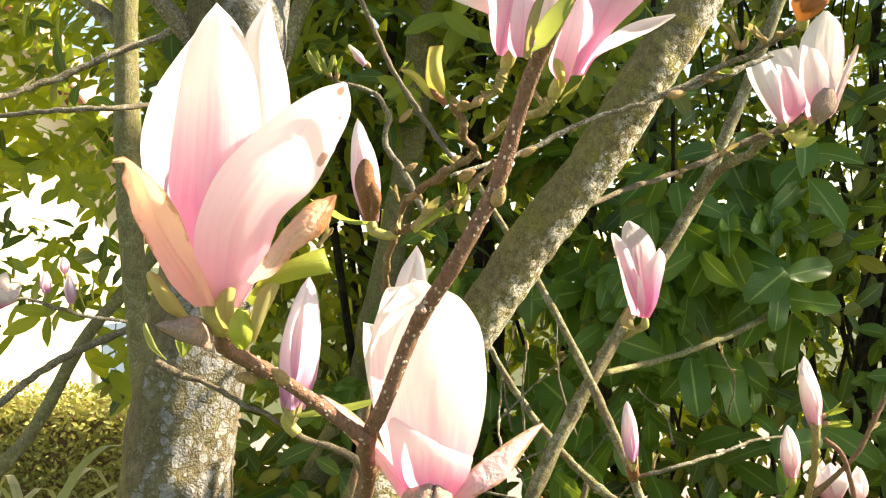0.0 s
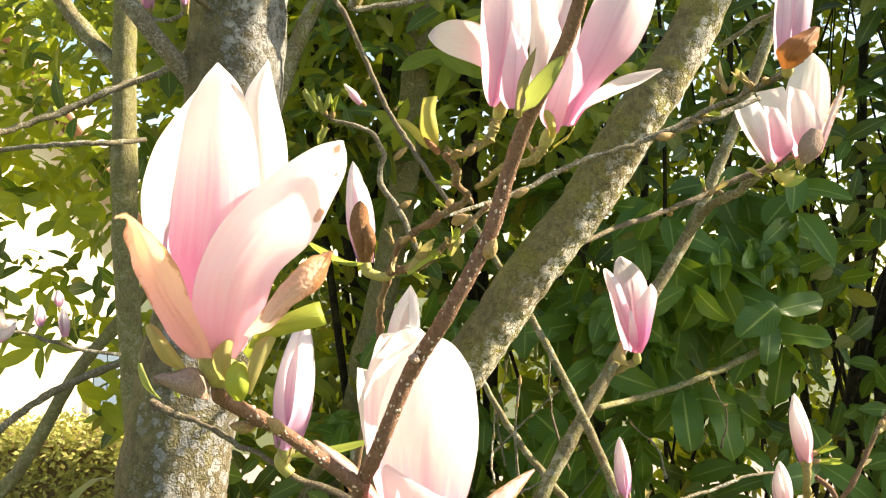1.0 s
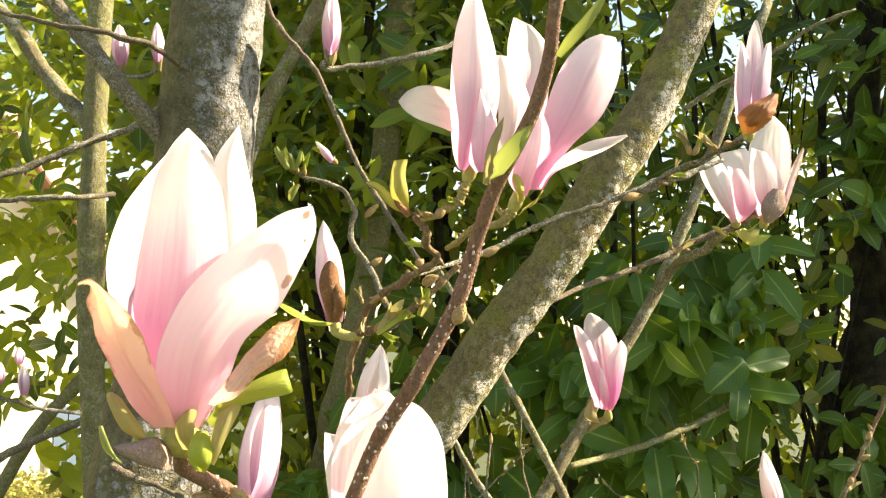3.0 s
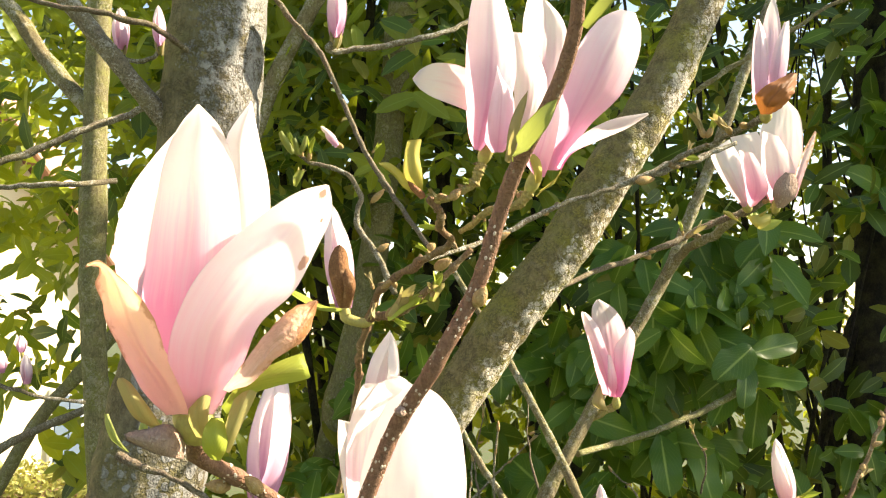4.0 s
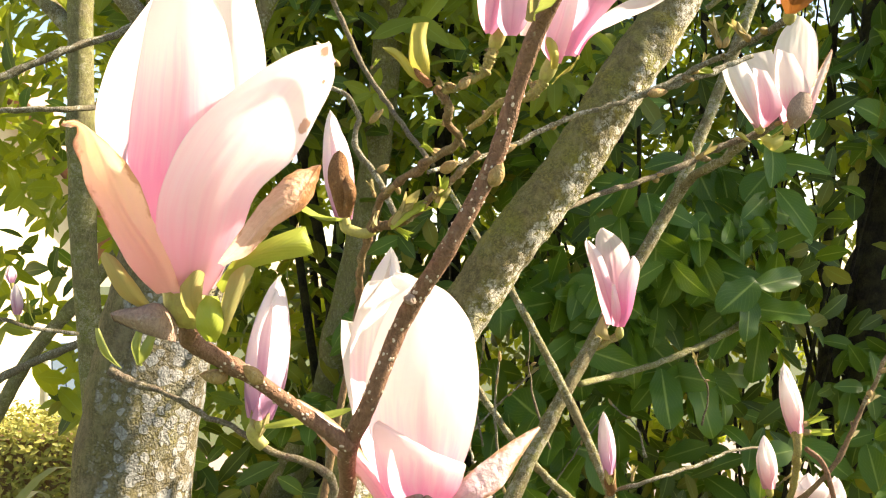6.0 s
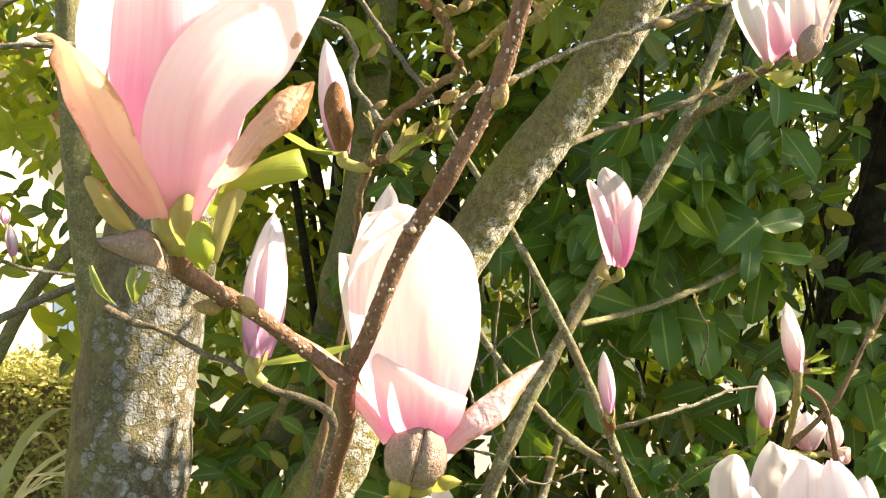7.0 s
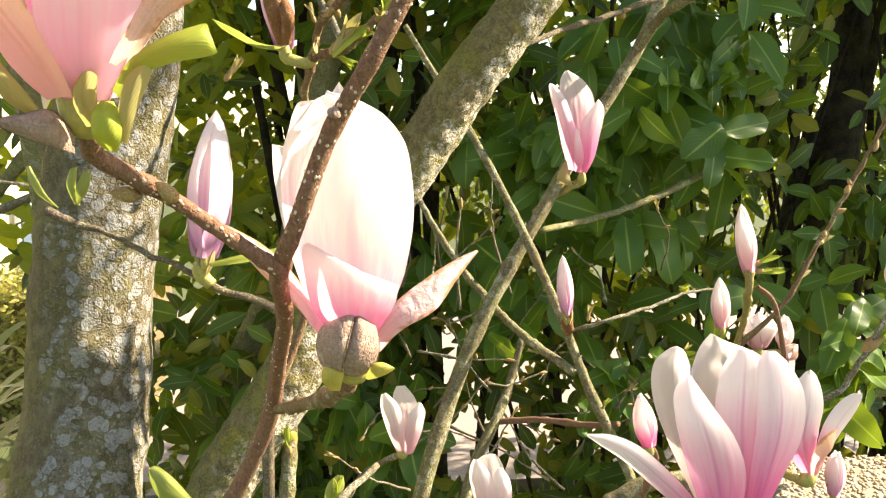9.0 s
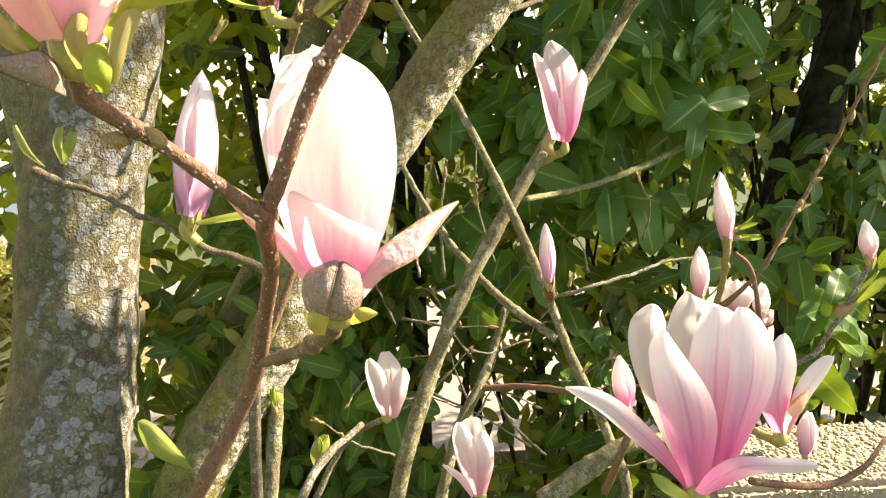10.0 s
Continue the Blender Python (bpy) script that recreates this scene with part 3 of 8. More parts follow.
def box(name, a, b, mat, parent=None, label="", bevel=0.0):
    bm = bmesh.new()
    v, f = box_data(a, b)
    vs = [bm.verts.new(p) for p in v]
    for q in f:
        bm.faces.new([vs[k] for k in q])
    bmesh.ops.recalc_face_normals(bm, faces=bm.faces)
    if bevel:
        bmesh.ops.bevel(bm, geom=list(bm.edges), offset=bevel, segments=2, affect="EDGES")
    bm.verts.index_update()
    out = [v.co.copy() for v in bm.verts], [[q.index for q in g.verts] for g in bm.faces]
    bm.free()
    return shape_object(name, *out, mat, parent, label, smooth=False)


def ground_sheet():
    n, size = 60, 60.0
    xs = np.sign(np.linspace(-1, 1, n)) * np.abs(np.linspace(-1, 1, n)) ** 2.2 * size
    verts = [(x, y + 3, 0.05 * noise.noise(Vector((x * 0.5, y * 0.5, 0))) - 0.03) for y in xs for x in xs]
    faces = [(j * n + i, j * n + i + 1, (j + 1) * n + i + 1, (j + 1) * n + i) for j in range(n - 1) for i in range(n - 1)]
    return tagged(shape_object("ground", verts, faces, M_GROUND), "green lawn and bare soil under the shrubs", "ground", kind="structure")


lawn_under = ground_sheet()
paving = tagged(box("paving", (-1.6, 3.0, -0.2), (14, 6.4, 0.045), M_PAVING), "pale pinkish paved path in full sun", "paving", kind="structure")


def house():
    """A gabled house, drawn from its right-hand corner along its gable wall and then turned."""
    h = thing("house", (0, 0, 0), "cream rendered gabled house in full sunlight", "house")
    box("wall", (-8.0, 0.0, -0.3), (0.0, 6.0, 1.9), M_RENDER, h)
    v = [(-8.0, 0.0, 1.9), (0.0, 0.0, 1.9), (-4.0, 0.0, 6.2), (-8.0, 6.0, 1.9), (0.0, 6.0, 1.9), (-4.0, 6.0, 6.2)]
    shape_object("gable", v, [(0, 1, 2), (3, 5, 4), (0, 3, 4, 1), (1, 4, 5, 2), (0, 2, 5, 3)], M_RENDER, h, smooth=False)
    for ex in (0.35, -8.35):
        sx, top, low = -4.0, 6.25, 1.55
        v = [(sx, -0.3, top), (ex, -0.3, low), (ex, 6.3, low), (sx, 6.3, top), (sx, -0.3, top + .16), (ex, -0.3, low + .16), (ex, 6.3, low + .16), (sx, 6.3, top + .16)]
        f = [(0, 1, 2, 3), (7, 6, 5, 4), (0, 4, 5, 1), (1, 5, 6, 2), (2, 6, 7, 3), (3, 7, 4, 0)]
        shape_object("roof", v, f, M_ROOF, h, smooth=False)
        v2 = [(x, -0.34 + k * 0.04, z) for k in (0, 1) for x, z in ((sx, top - .1), (ex, low - .1), (ex, low + .2), (sx, top + .2))]
        shape_object("verge_board", v2, f, M_VERGE, h, smooth=False)
    for x in (-0.39, -3.2):
        w = box("window", (x - 0.17, -0.06, -0.1), (x + 0.17, 0.02, 0.85), M_FRAME, h)
        for k in (0, 1):
            box("pane", (x - 0.14 + k * 0.145, -0.075, -0.03), (x - 0.01 + k * 0.145, -0.058, 0.79), M_PANE, w)
    h.matrix_basis = pose(-3.0, 7.8, 0, 0, 0, 60)
    return h


house()


def leaf_template(length, width, fold=0.25, droop=0.25, nv=4):
    """Points of a flat pointed leaf along +y, three across."""
    v, uv, f = [], [], []
    for j in range(nv + 1):
        s = j / nv
        w = width / 2 * max(((s + 0.04) ** 0.78 * (1.01 - s) ** 0.66) / 0.40, 0.03)
        for u in (-1, 0, 1):
            v.append((u * w, s * length, fold * abs(u) * w - droop * length * s * s))
            uv.append((0.5 + u / 2, s))
    for j in range(nv):
        for i in range(2):
            a = j * 3 + i
            f.append((a, a + 1, a + 4, a + 3))
    return np.array(v), f, np.array(uv)


def leaf_cloud(name, mats, template, mat, parent, label="", kind="stuff"):
    """Many leaves joined in one mesh, each set by its own pose."""
    v, f, uv = template
    n = len(v)
    m = np.array([np.array(q) for q in mats])
    allv = (np.einsum("kij,nj->kni", m[:, :3, :3], v) + m[:, None, :3, 3]).reshape(-1, 3)
    faces = (np.array(f)[None] + np.arange(len(m))[:, None, None] * n).reshape(-1, 4)
    me = bpy.data.meshes.new(name)
    c = allv.mean(0)
    me.from_pydata((allv - c).tolist(), [], faces.tolist())
    layer = me.uv_layers.new(name="UVMap")
    layer.data.foreach_set("uv", np.tile(uv[np.array(f).ravel()], (len(m), 1)).astype(np.float32).ravel())
    me.materials.append(mat)
    me.polygons.foreach_set("use_smooth", [True] * len(me.polygons))
    ob = new(name, me)
    ob.parent = parent
    ob.location = Vector(c) - (ORIGIN[parent.name] if parent else Vector())
    ORIGIN[ob.name] = Vector(c)
    return tagged(ob, label, kind=kind)


def leaf_pose(rnd, at, along, facing, size):
    """A leaf at a place: it grows along one way and turns its face to another."""
    y = Vector(along).normalized()
    z = Vector(facing)
    z = (z - y * z.dot(y)).normalized()
    x = y.cross(z)
    m = Matrix((x, y, z)).transposed().to_4x4()
    return Matrix.Translation(at) @ m @ Matrix.Diagonal((size * rnd.uniform(0.85, 1.15), size, size, 1))


def grass():
    rnd = random.Random(6)
    poses = []
    for _ in range(16000):
        x, y = rnd.uniform(-3.2, 1.8), rnd.uniform(-0.6, 3.0)
        if noise.noise(Vector((x, y, 0)) * 1.3) < -0.25:
            continue
        poses.append(leaf_pose(rnd, Vector((x, y, -0.03)), (rnd.uniform(-.5, .5), rnd.uniform(-.5, .5), 1), (rnd.uniform(-1, 1), rnd.uniform(-1, 1), 0.2), rnd.uniform(0.6, 1.4)))
    leaf_cloud("grass", poses, leaf_template(0.10, 0.007, nv=2), M_GRASS, lawn_under)


grass()


def clipped_hedge():
    rnd = random.Random(5)
    h = thing("clipped_hedge", (-3.0, 4.2, 0), "low clipped hedge, sunlit yellow-green top, brownish sides", "hedge")
    box("core", (-8.0, 4.05, -0.02), (-1.2, 4.6, 0.62), M_SPUR_DARK, h)
    poses = []
    for _ in range(20000):
        x = rnd.uniform(-5.0, -1.15)
        if rnd.random() < 0.45:
            at = Vector((x, rnd.uniform(3.98, 4.65), 0.66 + rnd.uniform(-0.05, 0.05)))
            face = Vector((rnd.uniform(-.6, .6), rnd.uniform(-.6, .6), 1))
        else:
            at = Vector((x, 3.98 + rnd.uniform(-0.05, 0.05), rnd.uniform(0.0, 0.68)))
            face = Vector((rnd.uniform(-.6, .6), -1, rnd.uniform(-.2, .8)))
        poses.append(leaf_pose(rnd, at, (rnd.uniform(-1, 1), rnd.uniform(-1, .3), rnd.uniform(-.3, 1)), face, rnd.uniform(0.7, 1.4)))
    leaf_cloud("hedge_leaves", poses, leaf_template(0.034, 0.017, nv=2), M_BOX, h)


clipped_hedge()


def low_wall():
    w = thing("garden_wall", (1.6, 1.33, 0), "low garden wall with sunlit washed-pebble concrete coping", "wall", kind="structure")
    box("wall_body", (0.62, 1.24, -0.1), (3.4, 1.40, 0.755), M_CONCRETE, w)
    box("coping", (0.58, 1.19, 0.755), (3.45, 1.44, 0.815), M_CONCRETE, w, bevel=0.012)
    rnd = random.Random(8)
    me = bpy.data.meshes.new("pebble")
    bm = bmesh.new()
    bmesh.ops.create_icosphere(bm, subdivisions=1, radius=1.0)
    bm.to_mesh(me)
    base_v = np.array([v.co[:] for v in bm.verts])
    base_f = [[v.index for v in f.verts] for f in bm.faces]
    bm.free()
    me.materials.append(M_PEBBLE)
    me.polygons.foreach_set("use_smooth", [True] * len(me.polygons))
    verts, faces, made = [], [], 0
    for k in range(6500):
        top = k % 4 != 0
        x = rnd.uniform(0.59, 1.75)
        if top:
            at = Vector((x, rnd.uniform(1.20, 1.43), 0.816))
        else:
            at = Vector((x, 1.189 if rnd.random() < 0.4 else 1.238, 0))
            at.z = rnd.uniform(0.762, 0.81) if at.y < 1.2 else rnd.uniform(0.45, 0.75)
        s = rnd.uniform(0.0026, 0.0048)
        m = Matrix.Translation(at) @ Euler((rnd.uniform(-.4, .4), rnd.uniform(-.4, .4), rnd.uniform(0, 6.3))).to_matrix().to_4x4() @ Matrix.Diagonal((s * rnd.uniform(1, 1.6), s, s * 0.75, 1))
        if top and made < 300 and 0.72 < x < 1.1:
            ob = new("pebble", me)
            ob.parent = w
            ob.matrix_basis = Matrix.Translation(-ORIGIN[w.name]) @ m
            made += 1
        else:
            m3 = np.array(m)
            faces += [[q + len(verts) for q in f] for f in base_f]
            verts += (base_v @ m3[:3, :3].T + m3[:3, 3]).tolist()
    shape_object("pebbles", verts, faces, M_PEBBLE, w, kind="stuff")


low_wall()


# ---- cherry laurel behind the magnolia ----
def laurel():
    rnd = random.Random(21)
    h = thing("laurel_shrub", (0.6, 2.0, 0), "tall dense cherry laurel with large glossy dark green leaves", "shrub")
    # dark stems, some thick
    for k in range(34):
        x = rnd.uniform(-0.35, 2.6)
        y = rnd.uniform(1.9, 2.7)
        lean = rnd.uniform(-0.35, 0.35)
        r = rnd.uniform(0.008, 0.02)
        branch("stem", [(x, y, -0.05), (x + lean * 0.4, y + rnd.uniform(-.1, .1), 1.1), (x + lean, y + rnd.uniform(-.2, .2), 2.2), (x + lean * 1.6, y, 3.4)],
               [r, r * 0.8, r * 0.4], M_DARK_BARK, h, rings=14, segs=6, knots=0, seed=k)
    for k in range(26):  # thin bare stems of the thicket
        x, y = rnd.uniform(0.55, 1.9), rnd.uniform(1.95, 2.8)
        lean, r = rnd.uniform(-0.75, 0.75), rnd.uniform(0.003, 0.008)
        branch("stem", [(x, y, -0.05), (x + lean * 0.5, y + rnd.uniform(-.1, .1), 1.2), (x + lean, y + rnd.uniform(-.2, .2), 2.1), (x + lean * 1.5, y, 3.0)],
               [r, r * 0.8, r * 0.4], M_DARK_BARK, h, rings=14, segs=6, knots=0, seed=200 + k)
    near, far, light, rear, thicket, thicket_lit = [], [], [], [], [], []

    def shoot(x, y, z, bag, size, leaves, droop):
        grow = Vector((rnd.uniform(-.8, .8), rnd.uniform(-1, .1), rnd.uniform(-.3, .8))).normalized()
        side = grow.orthogonal().normalized()
        up = grow.cross(side)
        for j in range(leaves):
            a = 2.4 * j + rnd.uniform(-.3, .3)
            out = side * math.cos(a) + up * math.sin(a)
            at = Vector((x, y, z)) + grow * (0.024 * j * size)
            along = out + grow * rnd.uniform(0.1, 0.9) + Vector((rnd.uniform(-.25, .25), rnd.uniform(-.25, .25), -droop * rnd.uniform(0.5, 1.3)))
            face = grow * 0.6 + Vector((rnd.uniform(-.5, .5), -0.55 + rnd.uniform(-.4, .4), 0.35 + rnd.uniform(-.4, .4))) - out * 0.25
            bag.append(leaf_pose(rnd, at, along, face, rnd.uniform(0.75, 1.1) * size))

    for at in ((0.553, 1.500, 1.567), (0.662, 1.550, 1.591), (0.673, 1.500, 1.490), (0.534, 1.450, 1.469), (0.596, 1.500, 1.392), (0.493, 1.500, 1.294), (0.416, 1.500, 1.370), (0.289, 1.550, 1.388), (0.263, 1.600, 1.455), (0.447, 1.550, 1.456),
               (0.006, 1.481, 0.895), (-0.049, 1.525, 0.940), (0.399, 1.404, 0.976), (0.275, 1.441, 1.102), (0.643, 1.383, 0.997), (0.888, 1.364, 1.028), (0.825, 1.377, 1.059)):
        for k in range(3):  # large drooping leaves at the front
            shoot(at[0] + rnd.uniform(-.05, .05), at[1] + rnd.uniform(-.03, .05), at[2] + rnd.uniform(-.04, .04), near, rnd.uniform(0.82, 1.05), rnd.randint(4, 6), 0.85)
    for k in range(520):  # smaller sprays round them
        x, z = rnd.uniform(-0.55, 1.5), rnd.uniform(0.40, 1.72)
        if z > 1.62 and x > 0.75 or x < -0.25 and z > 1.25:
            continue
        if noise.noise(Vector((x, 0, z)) * 4.2) < -0.04 or x > 0.72 and z > 1.25 and rnd.random() < 0.8 or z < 1.08 and rnd.random() < (0.82 if x > 0.05 else 0.3):
            continue
        shoot(x, rnd.uniform(1.5, 1.9), z, near, rnd.choice((0.6, 0.7, 0.8, 0.95)), rnd.randint(4, 7), 0.5)
    for k in range(3300):  # the dark inside of the shrub, half its leaves in the shade-darkened colour
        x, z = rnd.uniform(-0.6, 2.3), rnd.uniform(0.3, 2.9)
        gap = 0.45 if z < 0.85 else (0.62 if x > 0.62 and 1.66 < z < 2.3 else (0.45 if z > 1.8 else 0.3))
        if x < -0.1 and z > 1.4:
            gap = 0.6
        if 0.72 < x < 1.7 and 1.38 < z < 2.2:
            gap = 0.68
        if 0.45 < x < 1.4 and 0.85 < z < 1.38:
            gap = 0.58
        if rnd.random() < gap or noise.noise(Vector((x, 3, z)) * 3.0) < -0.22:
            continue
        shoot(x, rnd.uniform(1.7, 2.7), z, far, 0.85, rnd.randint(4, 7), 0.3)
    for k in range(2900):  # lighter leaves, sunlight put into their colour, on the open side and towards the top
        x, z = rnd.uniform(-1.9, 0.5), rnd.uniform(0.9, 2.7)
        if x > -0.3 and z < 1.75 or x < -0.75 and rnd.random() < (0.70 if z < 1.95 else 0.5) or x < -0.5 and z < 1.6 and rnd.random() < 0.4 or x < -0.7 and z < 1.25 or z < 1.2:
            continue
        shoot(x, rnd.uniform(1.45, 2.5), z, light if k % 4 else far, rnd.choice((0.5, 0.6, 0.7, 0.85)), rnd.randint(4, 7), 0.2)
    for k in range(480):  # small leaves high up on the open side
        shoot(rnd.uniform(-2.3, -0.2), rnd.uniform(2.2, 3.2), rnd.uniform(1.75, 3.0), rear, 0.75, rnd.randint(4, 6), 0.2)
    for k in range(900):  # the far side, coloured as in the sun
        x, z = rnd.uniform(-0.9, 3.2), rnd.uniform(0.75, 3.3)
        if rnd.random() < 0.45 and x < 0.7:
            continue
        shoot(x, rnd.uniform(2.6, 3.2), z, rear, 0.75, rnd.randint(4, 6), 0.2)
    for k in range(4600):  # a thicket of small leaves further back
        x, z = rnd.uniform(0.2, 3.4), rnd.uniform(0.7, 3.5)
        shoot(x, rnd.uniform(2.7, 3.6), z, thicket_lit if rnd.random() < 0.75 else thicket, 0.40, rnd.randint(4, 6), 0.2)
    for k in range(260):
        shoot(rnd.uniform(-0.5, 0.15), rnd.uniform(1.5, 2.1), rnd.uniform(0.35, 1.05), far, 0.8, rnd.randint(4, 6), 0.4)
    for k in range(84):  # sprays before the dark trunk of the tree behind
        shoot(rnd.uniform(1.05, 1.75), rnd.uniform(1.75, 1.95), rnd.uniform(1.72, 2.45), near, rnd.choice((0.7, 0.8, 0.95)), rnd.randint(4, 6), 0.4)
    more = near[300:]
    near = near[:300]
    kinds = []
    for fold, droop, wave, wide in ((0.12, 0.18, 0.006, 0.058), (0.30, 0.34, 0.004, 0.052), (0.18, -0.05, 0.007, 0.062), (0.40, 0.12, 0.005, 0.050)):
        tv, tf, tuv = leaf_template(0.114, wide, fold=fold, droop=droop, nv=10)
        tv[:, 2] += wave * np.sin(tv[:, 1] * 95 + tv[:, 0] * 60) * (np.abs(tv[:, 0]) > 1e-4)
        me = bpy.data.meshes.new("leaf")
        me.from_pydata(tv.tolist(), [], tf)
        layer = me.uv_layers.new(name="UVMap")
        idx = np.empty(len(me.loops), np.int32)
        me.loops.foreach_get("vertex_index", idx)
        layer.data.foreach_set("uv", tuv[idx].astype(np.float32).ravel())
        me.materials.append(M_LAUREL)
        me.polygons.foreach_set("use_smooth", [True] * len(me.polygons))
        kinds.append(me)
    for k, m in enumerate(near):
        ob = new("leaf", kinds[k * 7 % 4])
        ob.parent = h
        ob.matrix_basis = Matrix.Translation(-ORIGIN[h.name]) @ m
    leaf_cloud("outer_leaves", more[::2], leaf_template(0.110, 0.060, fold=0.14, droop=0.12, nv=6), M_LAUREL, h)
    leaf_cloud("outer_leaves", more[1::2], leaf_template(0.106, 0.057, fold=0.32, droop=0.38, nv=6), M_LAUREL, h)
    # inner leaves: their shade is painted as a darker green
    leaf_cloud("dark_leaves", far[::2], leaf_template(0.105, 0.044), M_LAUREL_SHADED, h)
    leaf_cloud("dark_leaves", far[1::4], leaf_template(0.085, 0.040), M_LAUREL, h)
    leaf_cloud("olive_leaves", far[3::4], leaf_template(0.075, 0.038), M_LAUREL_OLIVE, h, "small olive-yellow leaves")
    leaf_cloud("light_leaves", light, leaf_template(0.105, 0.040), M_LAUREL_SUNLIT, h, "sunlit yellow-green leaves")
    leaf_cloud("thicket_leaves", thicket, leaf_template(0.12, 0.06, nv=2), M_LAUREL_SHADED, h)
    leaf_cloud("thicket_leaves", thicket_lit, leaf_template(0.12, 0.06, nv=2), M_LAUREL_SUNLIT, h)
    leaf_cloud("rear_leaves", rear, leaf_template(0.12, 0.055, nv=3), M_LAUREL_SUNLIT, h, "sunlit yellow-green leaves")


laurel()


def shade_tree():
    rnd = random.Random(33)
    h = thing("evergreen_tree", (1.15, 2.2, 0), "dark-stemmed evergreen tree standing in the laurel", "tree")
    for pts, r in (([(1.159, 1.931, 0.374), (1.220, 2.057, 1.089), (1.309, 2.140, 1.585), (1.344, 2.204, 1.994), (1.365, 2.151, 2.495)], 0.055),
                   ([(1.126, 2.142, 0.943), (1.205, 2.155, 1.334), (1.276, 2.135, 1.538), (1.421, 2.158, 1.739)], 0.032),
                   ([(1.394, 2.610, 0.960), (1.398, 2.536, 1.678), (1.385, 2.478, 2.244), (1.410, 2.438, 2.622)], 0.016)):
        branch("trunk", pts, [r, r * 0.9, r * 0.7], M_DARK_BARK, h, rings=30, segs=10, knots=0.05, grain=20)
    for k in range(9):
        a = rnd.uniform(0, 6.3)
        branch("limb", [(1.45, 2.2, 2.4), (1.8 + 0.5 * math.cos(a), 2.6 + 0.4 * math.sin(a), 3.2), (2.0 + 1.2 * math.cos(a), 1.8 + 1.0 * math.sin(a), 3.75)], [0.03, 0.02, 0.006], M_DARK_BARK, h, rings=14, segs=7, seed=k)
    # added limbs, out of view, reaching out to the leaves that block the sun
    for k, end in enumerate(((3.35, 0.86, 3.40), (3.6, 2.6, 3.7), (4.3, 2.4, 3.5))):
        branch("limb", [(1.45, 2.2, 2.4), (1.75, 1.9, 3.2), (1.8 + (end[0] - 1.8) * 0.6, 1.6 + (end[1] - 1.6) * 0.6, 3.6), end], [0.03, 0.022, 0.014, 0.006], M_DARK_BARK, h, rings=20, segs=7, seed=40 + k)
    crown = []
    # unseen leaf mass, placed on the sun's side to put the laurel in shade
    for k in range(1900):
        v = Vector((rnd.gauss(0, 1), rnd.gauss(0, 1), rnd.gauss(0, 1))).normalized() * rnd.random() ** 0.4
        if v.y > 0.25 and k % 10:
            continue
        at = Vector((2.85, 2.92, 3.7)) + Vector((v.x * 1.6, v.y * 1.38, v.z * 0.8))
        for j in range(4):
            crown.append(leaf_pose(rnd, at + Vector((rnd.uniform(-.05, .05), rnd.uniform(-.05, .05), rnd.uniform(-.05, .05))), (rnd.uniform(-1, 1), rnd.uniform(-1, 1), rnd.uniform(-.8, .3)), (rnd.uniform(-.5, .5), rnd.uniform(-.5, .5), 1), rnd.uniform(0.8, 1.2)))
    # second unseen mass, shading the laurel further right
    for k in range(1900):
        v = Vector((rnd.gauss(0, 1), rnd.gauss(0, 1), rnd.gauss(0, 1))).normalized() * rnd.random() ** 0.4
        if v.y > 0.25 and k % 4:
            continue
        at = Vector((3.70, 2.95, 3.6)) + Vector((v.x * 1.25, v.y * 1.25, v.z * 0.7))
        for j in range(4):
            crown.append(leaf_pose(rnd, at + Vector((rnd.uniform(-.05, .05), rnd.uniform(-.05, .05), rnd.uniform(-.05, .05))), (rnd.uniform(-1, 1), rnd.uniform(-1, 1), rnd.uniform(-.8, .3)), (rnd.uniform(-.5, .5), rnd.uniform(-.5, .5), 1), rnd.uniform(0.8, 1.2)))
    # loose unseen tuft, added to keep full sun off the large low flower
    for k in range(36):
        at = Vector((3.35, 0.86, 3.40)) + Vector((rnd.gauss(0, .14), rnd.gauss(0, .11), rnd.gauss(0, .14)))
        for j in range(4):
            crown.append(leaf_pose(rnd, at, (rnd.uniform(-1, 1), rnd.uniform(-1, 1), rnd.uniform(-.8, .3)), (rnd.uniform(-.5, .5), rnd.uniform(-.5, .5), 1), rnd.uniform(0.8, 1.2)))
    leaf_cloud("crown", crown, leaf_template(0.12, 0.055, nv=2), M_LAUREL, h)


shade_tree()


def strap_plant():
    rnd = random.Random(12)
    h = thing("strap_leaved_plant", (-0.82, 1.55, 0), "clump of long pale green strap leaves in the sun", "plant")
    for dx, top in ((0.0, 0.92), (-0.12, 0.75), (0.08, 0.62)):
        branch("stem", [(-0.82 + dx * 0.5, 1.55, -0.05), (-0.82 + dx, 1.56, top * 0.5), (-0.82 + dx, 1.55, top)], [0.03, 0.026, 0.022], M_SPUR_DARK, h, rings=20, segs=10, knots=0.2, seed=int(top * 100))
        for k in range(38):
            a = rnd.uniform(0, 6.3)
            base = Vector((-0.82 + dx, 1.55, top - rnd.uniform(0.0, 0.35)))
            reach = rnd.uniform(0.22, 0.40)
            out = Vector((math.cos(a), math.sin(a), 0))
            rise = rnd.uniform(0.02, 0.24)
            blade("leaf", [base, base + out * reach * 0.35 + Vector((0, 0, rise * 0.8)), base + out * reach * 0.75 + Vector((0, 0, rise)), base + out * reach * 1.1 + Vector((0, 0, rise - rnd.uniform(0.0, 0.12)))],
                  rnd.uniform(0.014, 0.024), Vector((0, 0, 1)) - out * 0.4, M_STRAP, h, cup=0.3, crease=0.2, nu=2, nv=8, rim=0, low=0.5, point=0.8, seed=k)


strap_plant()


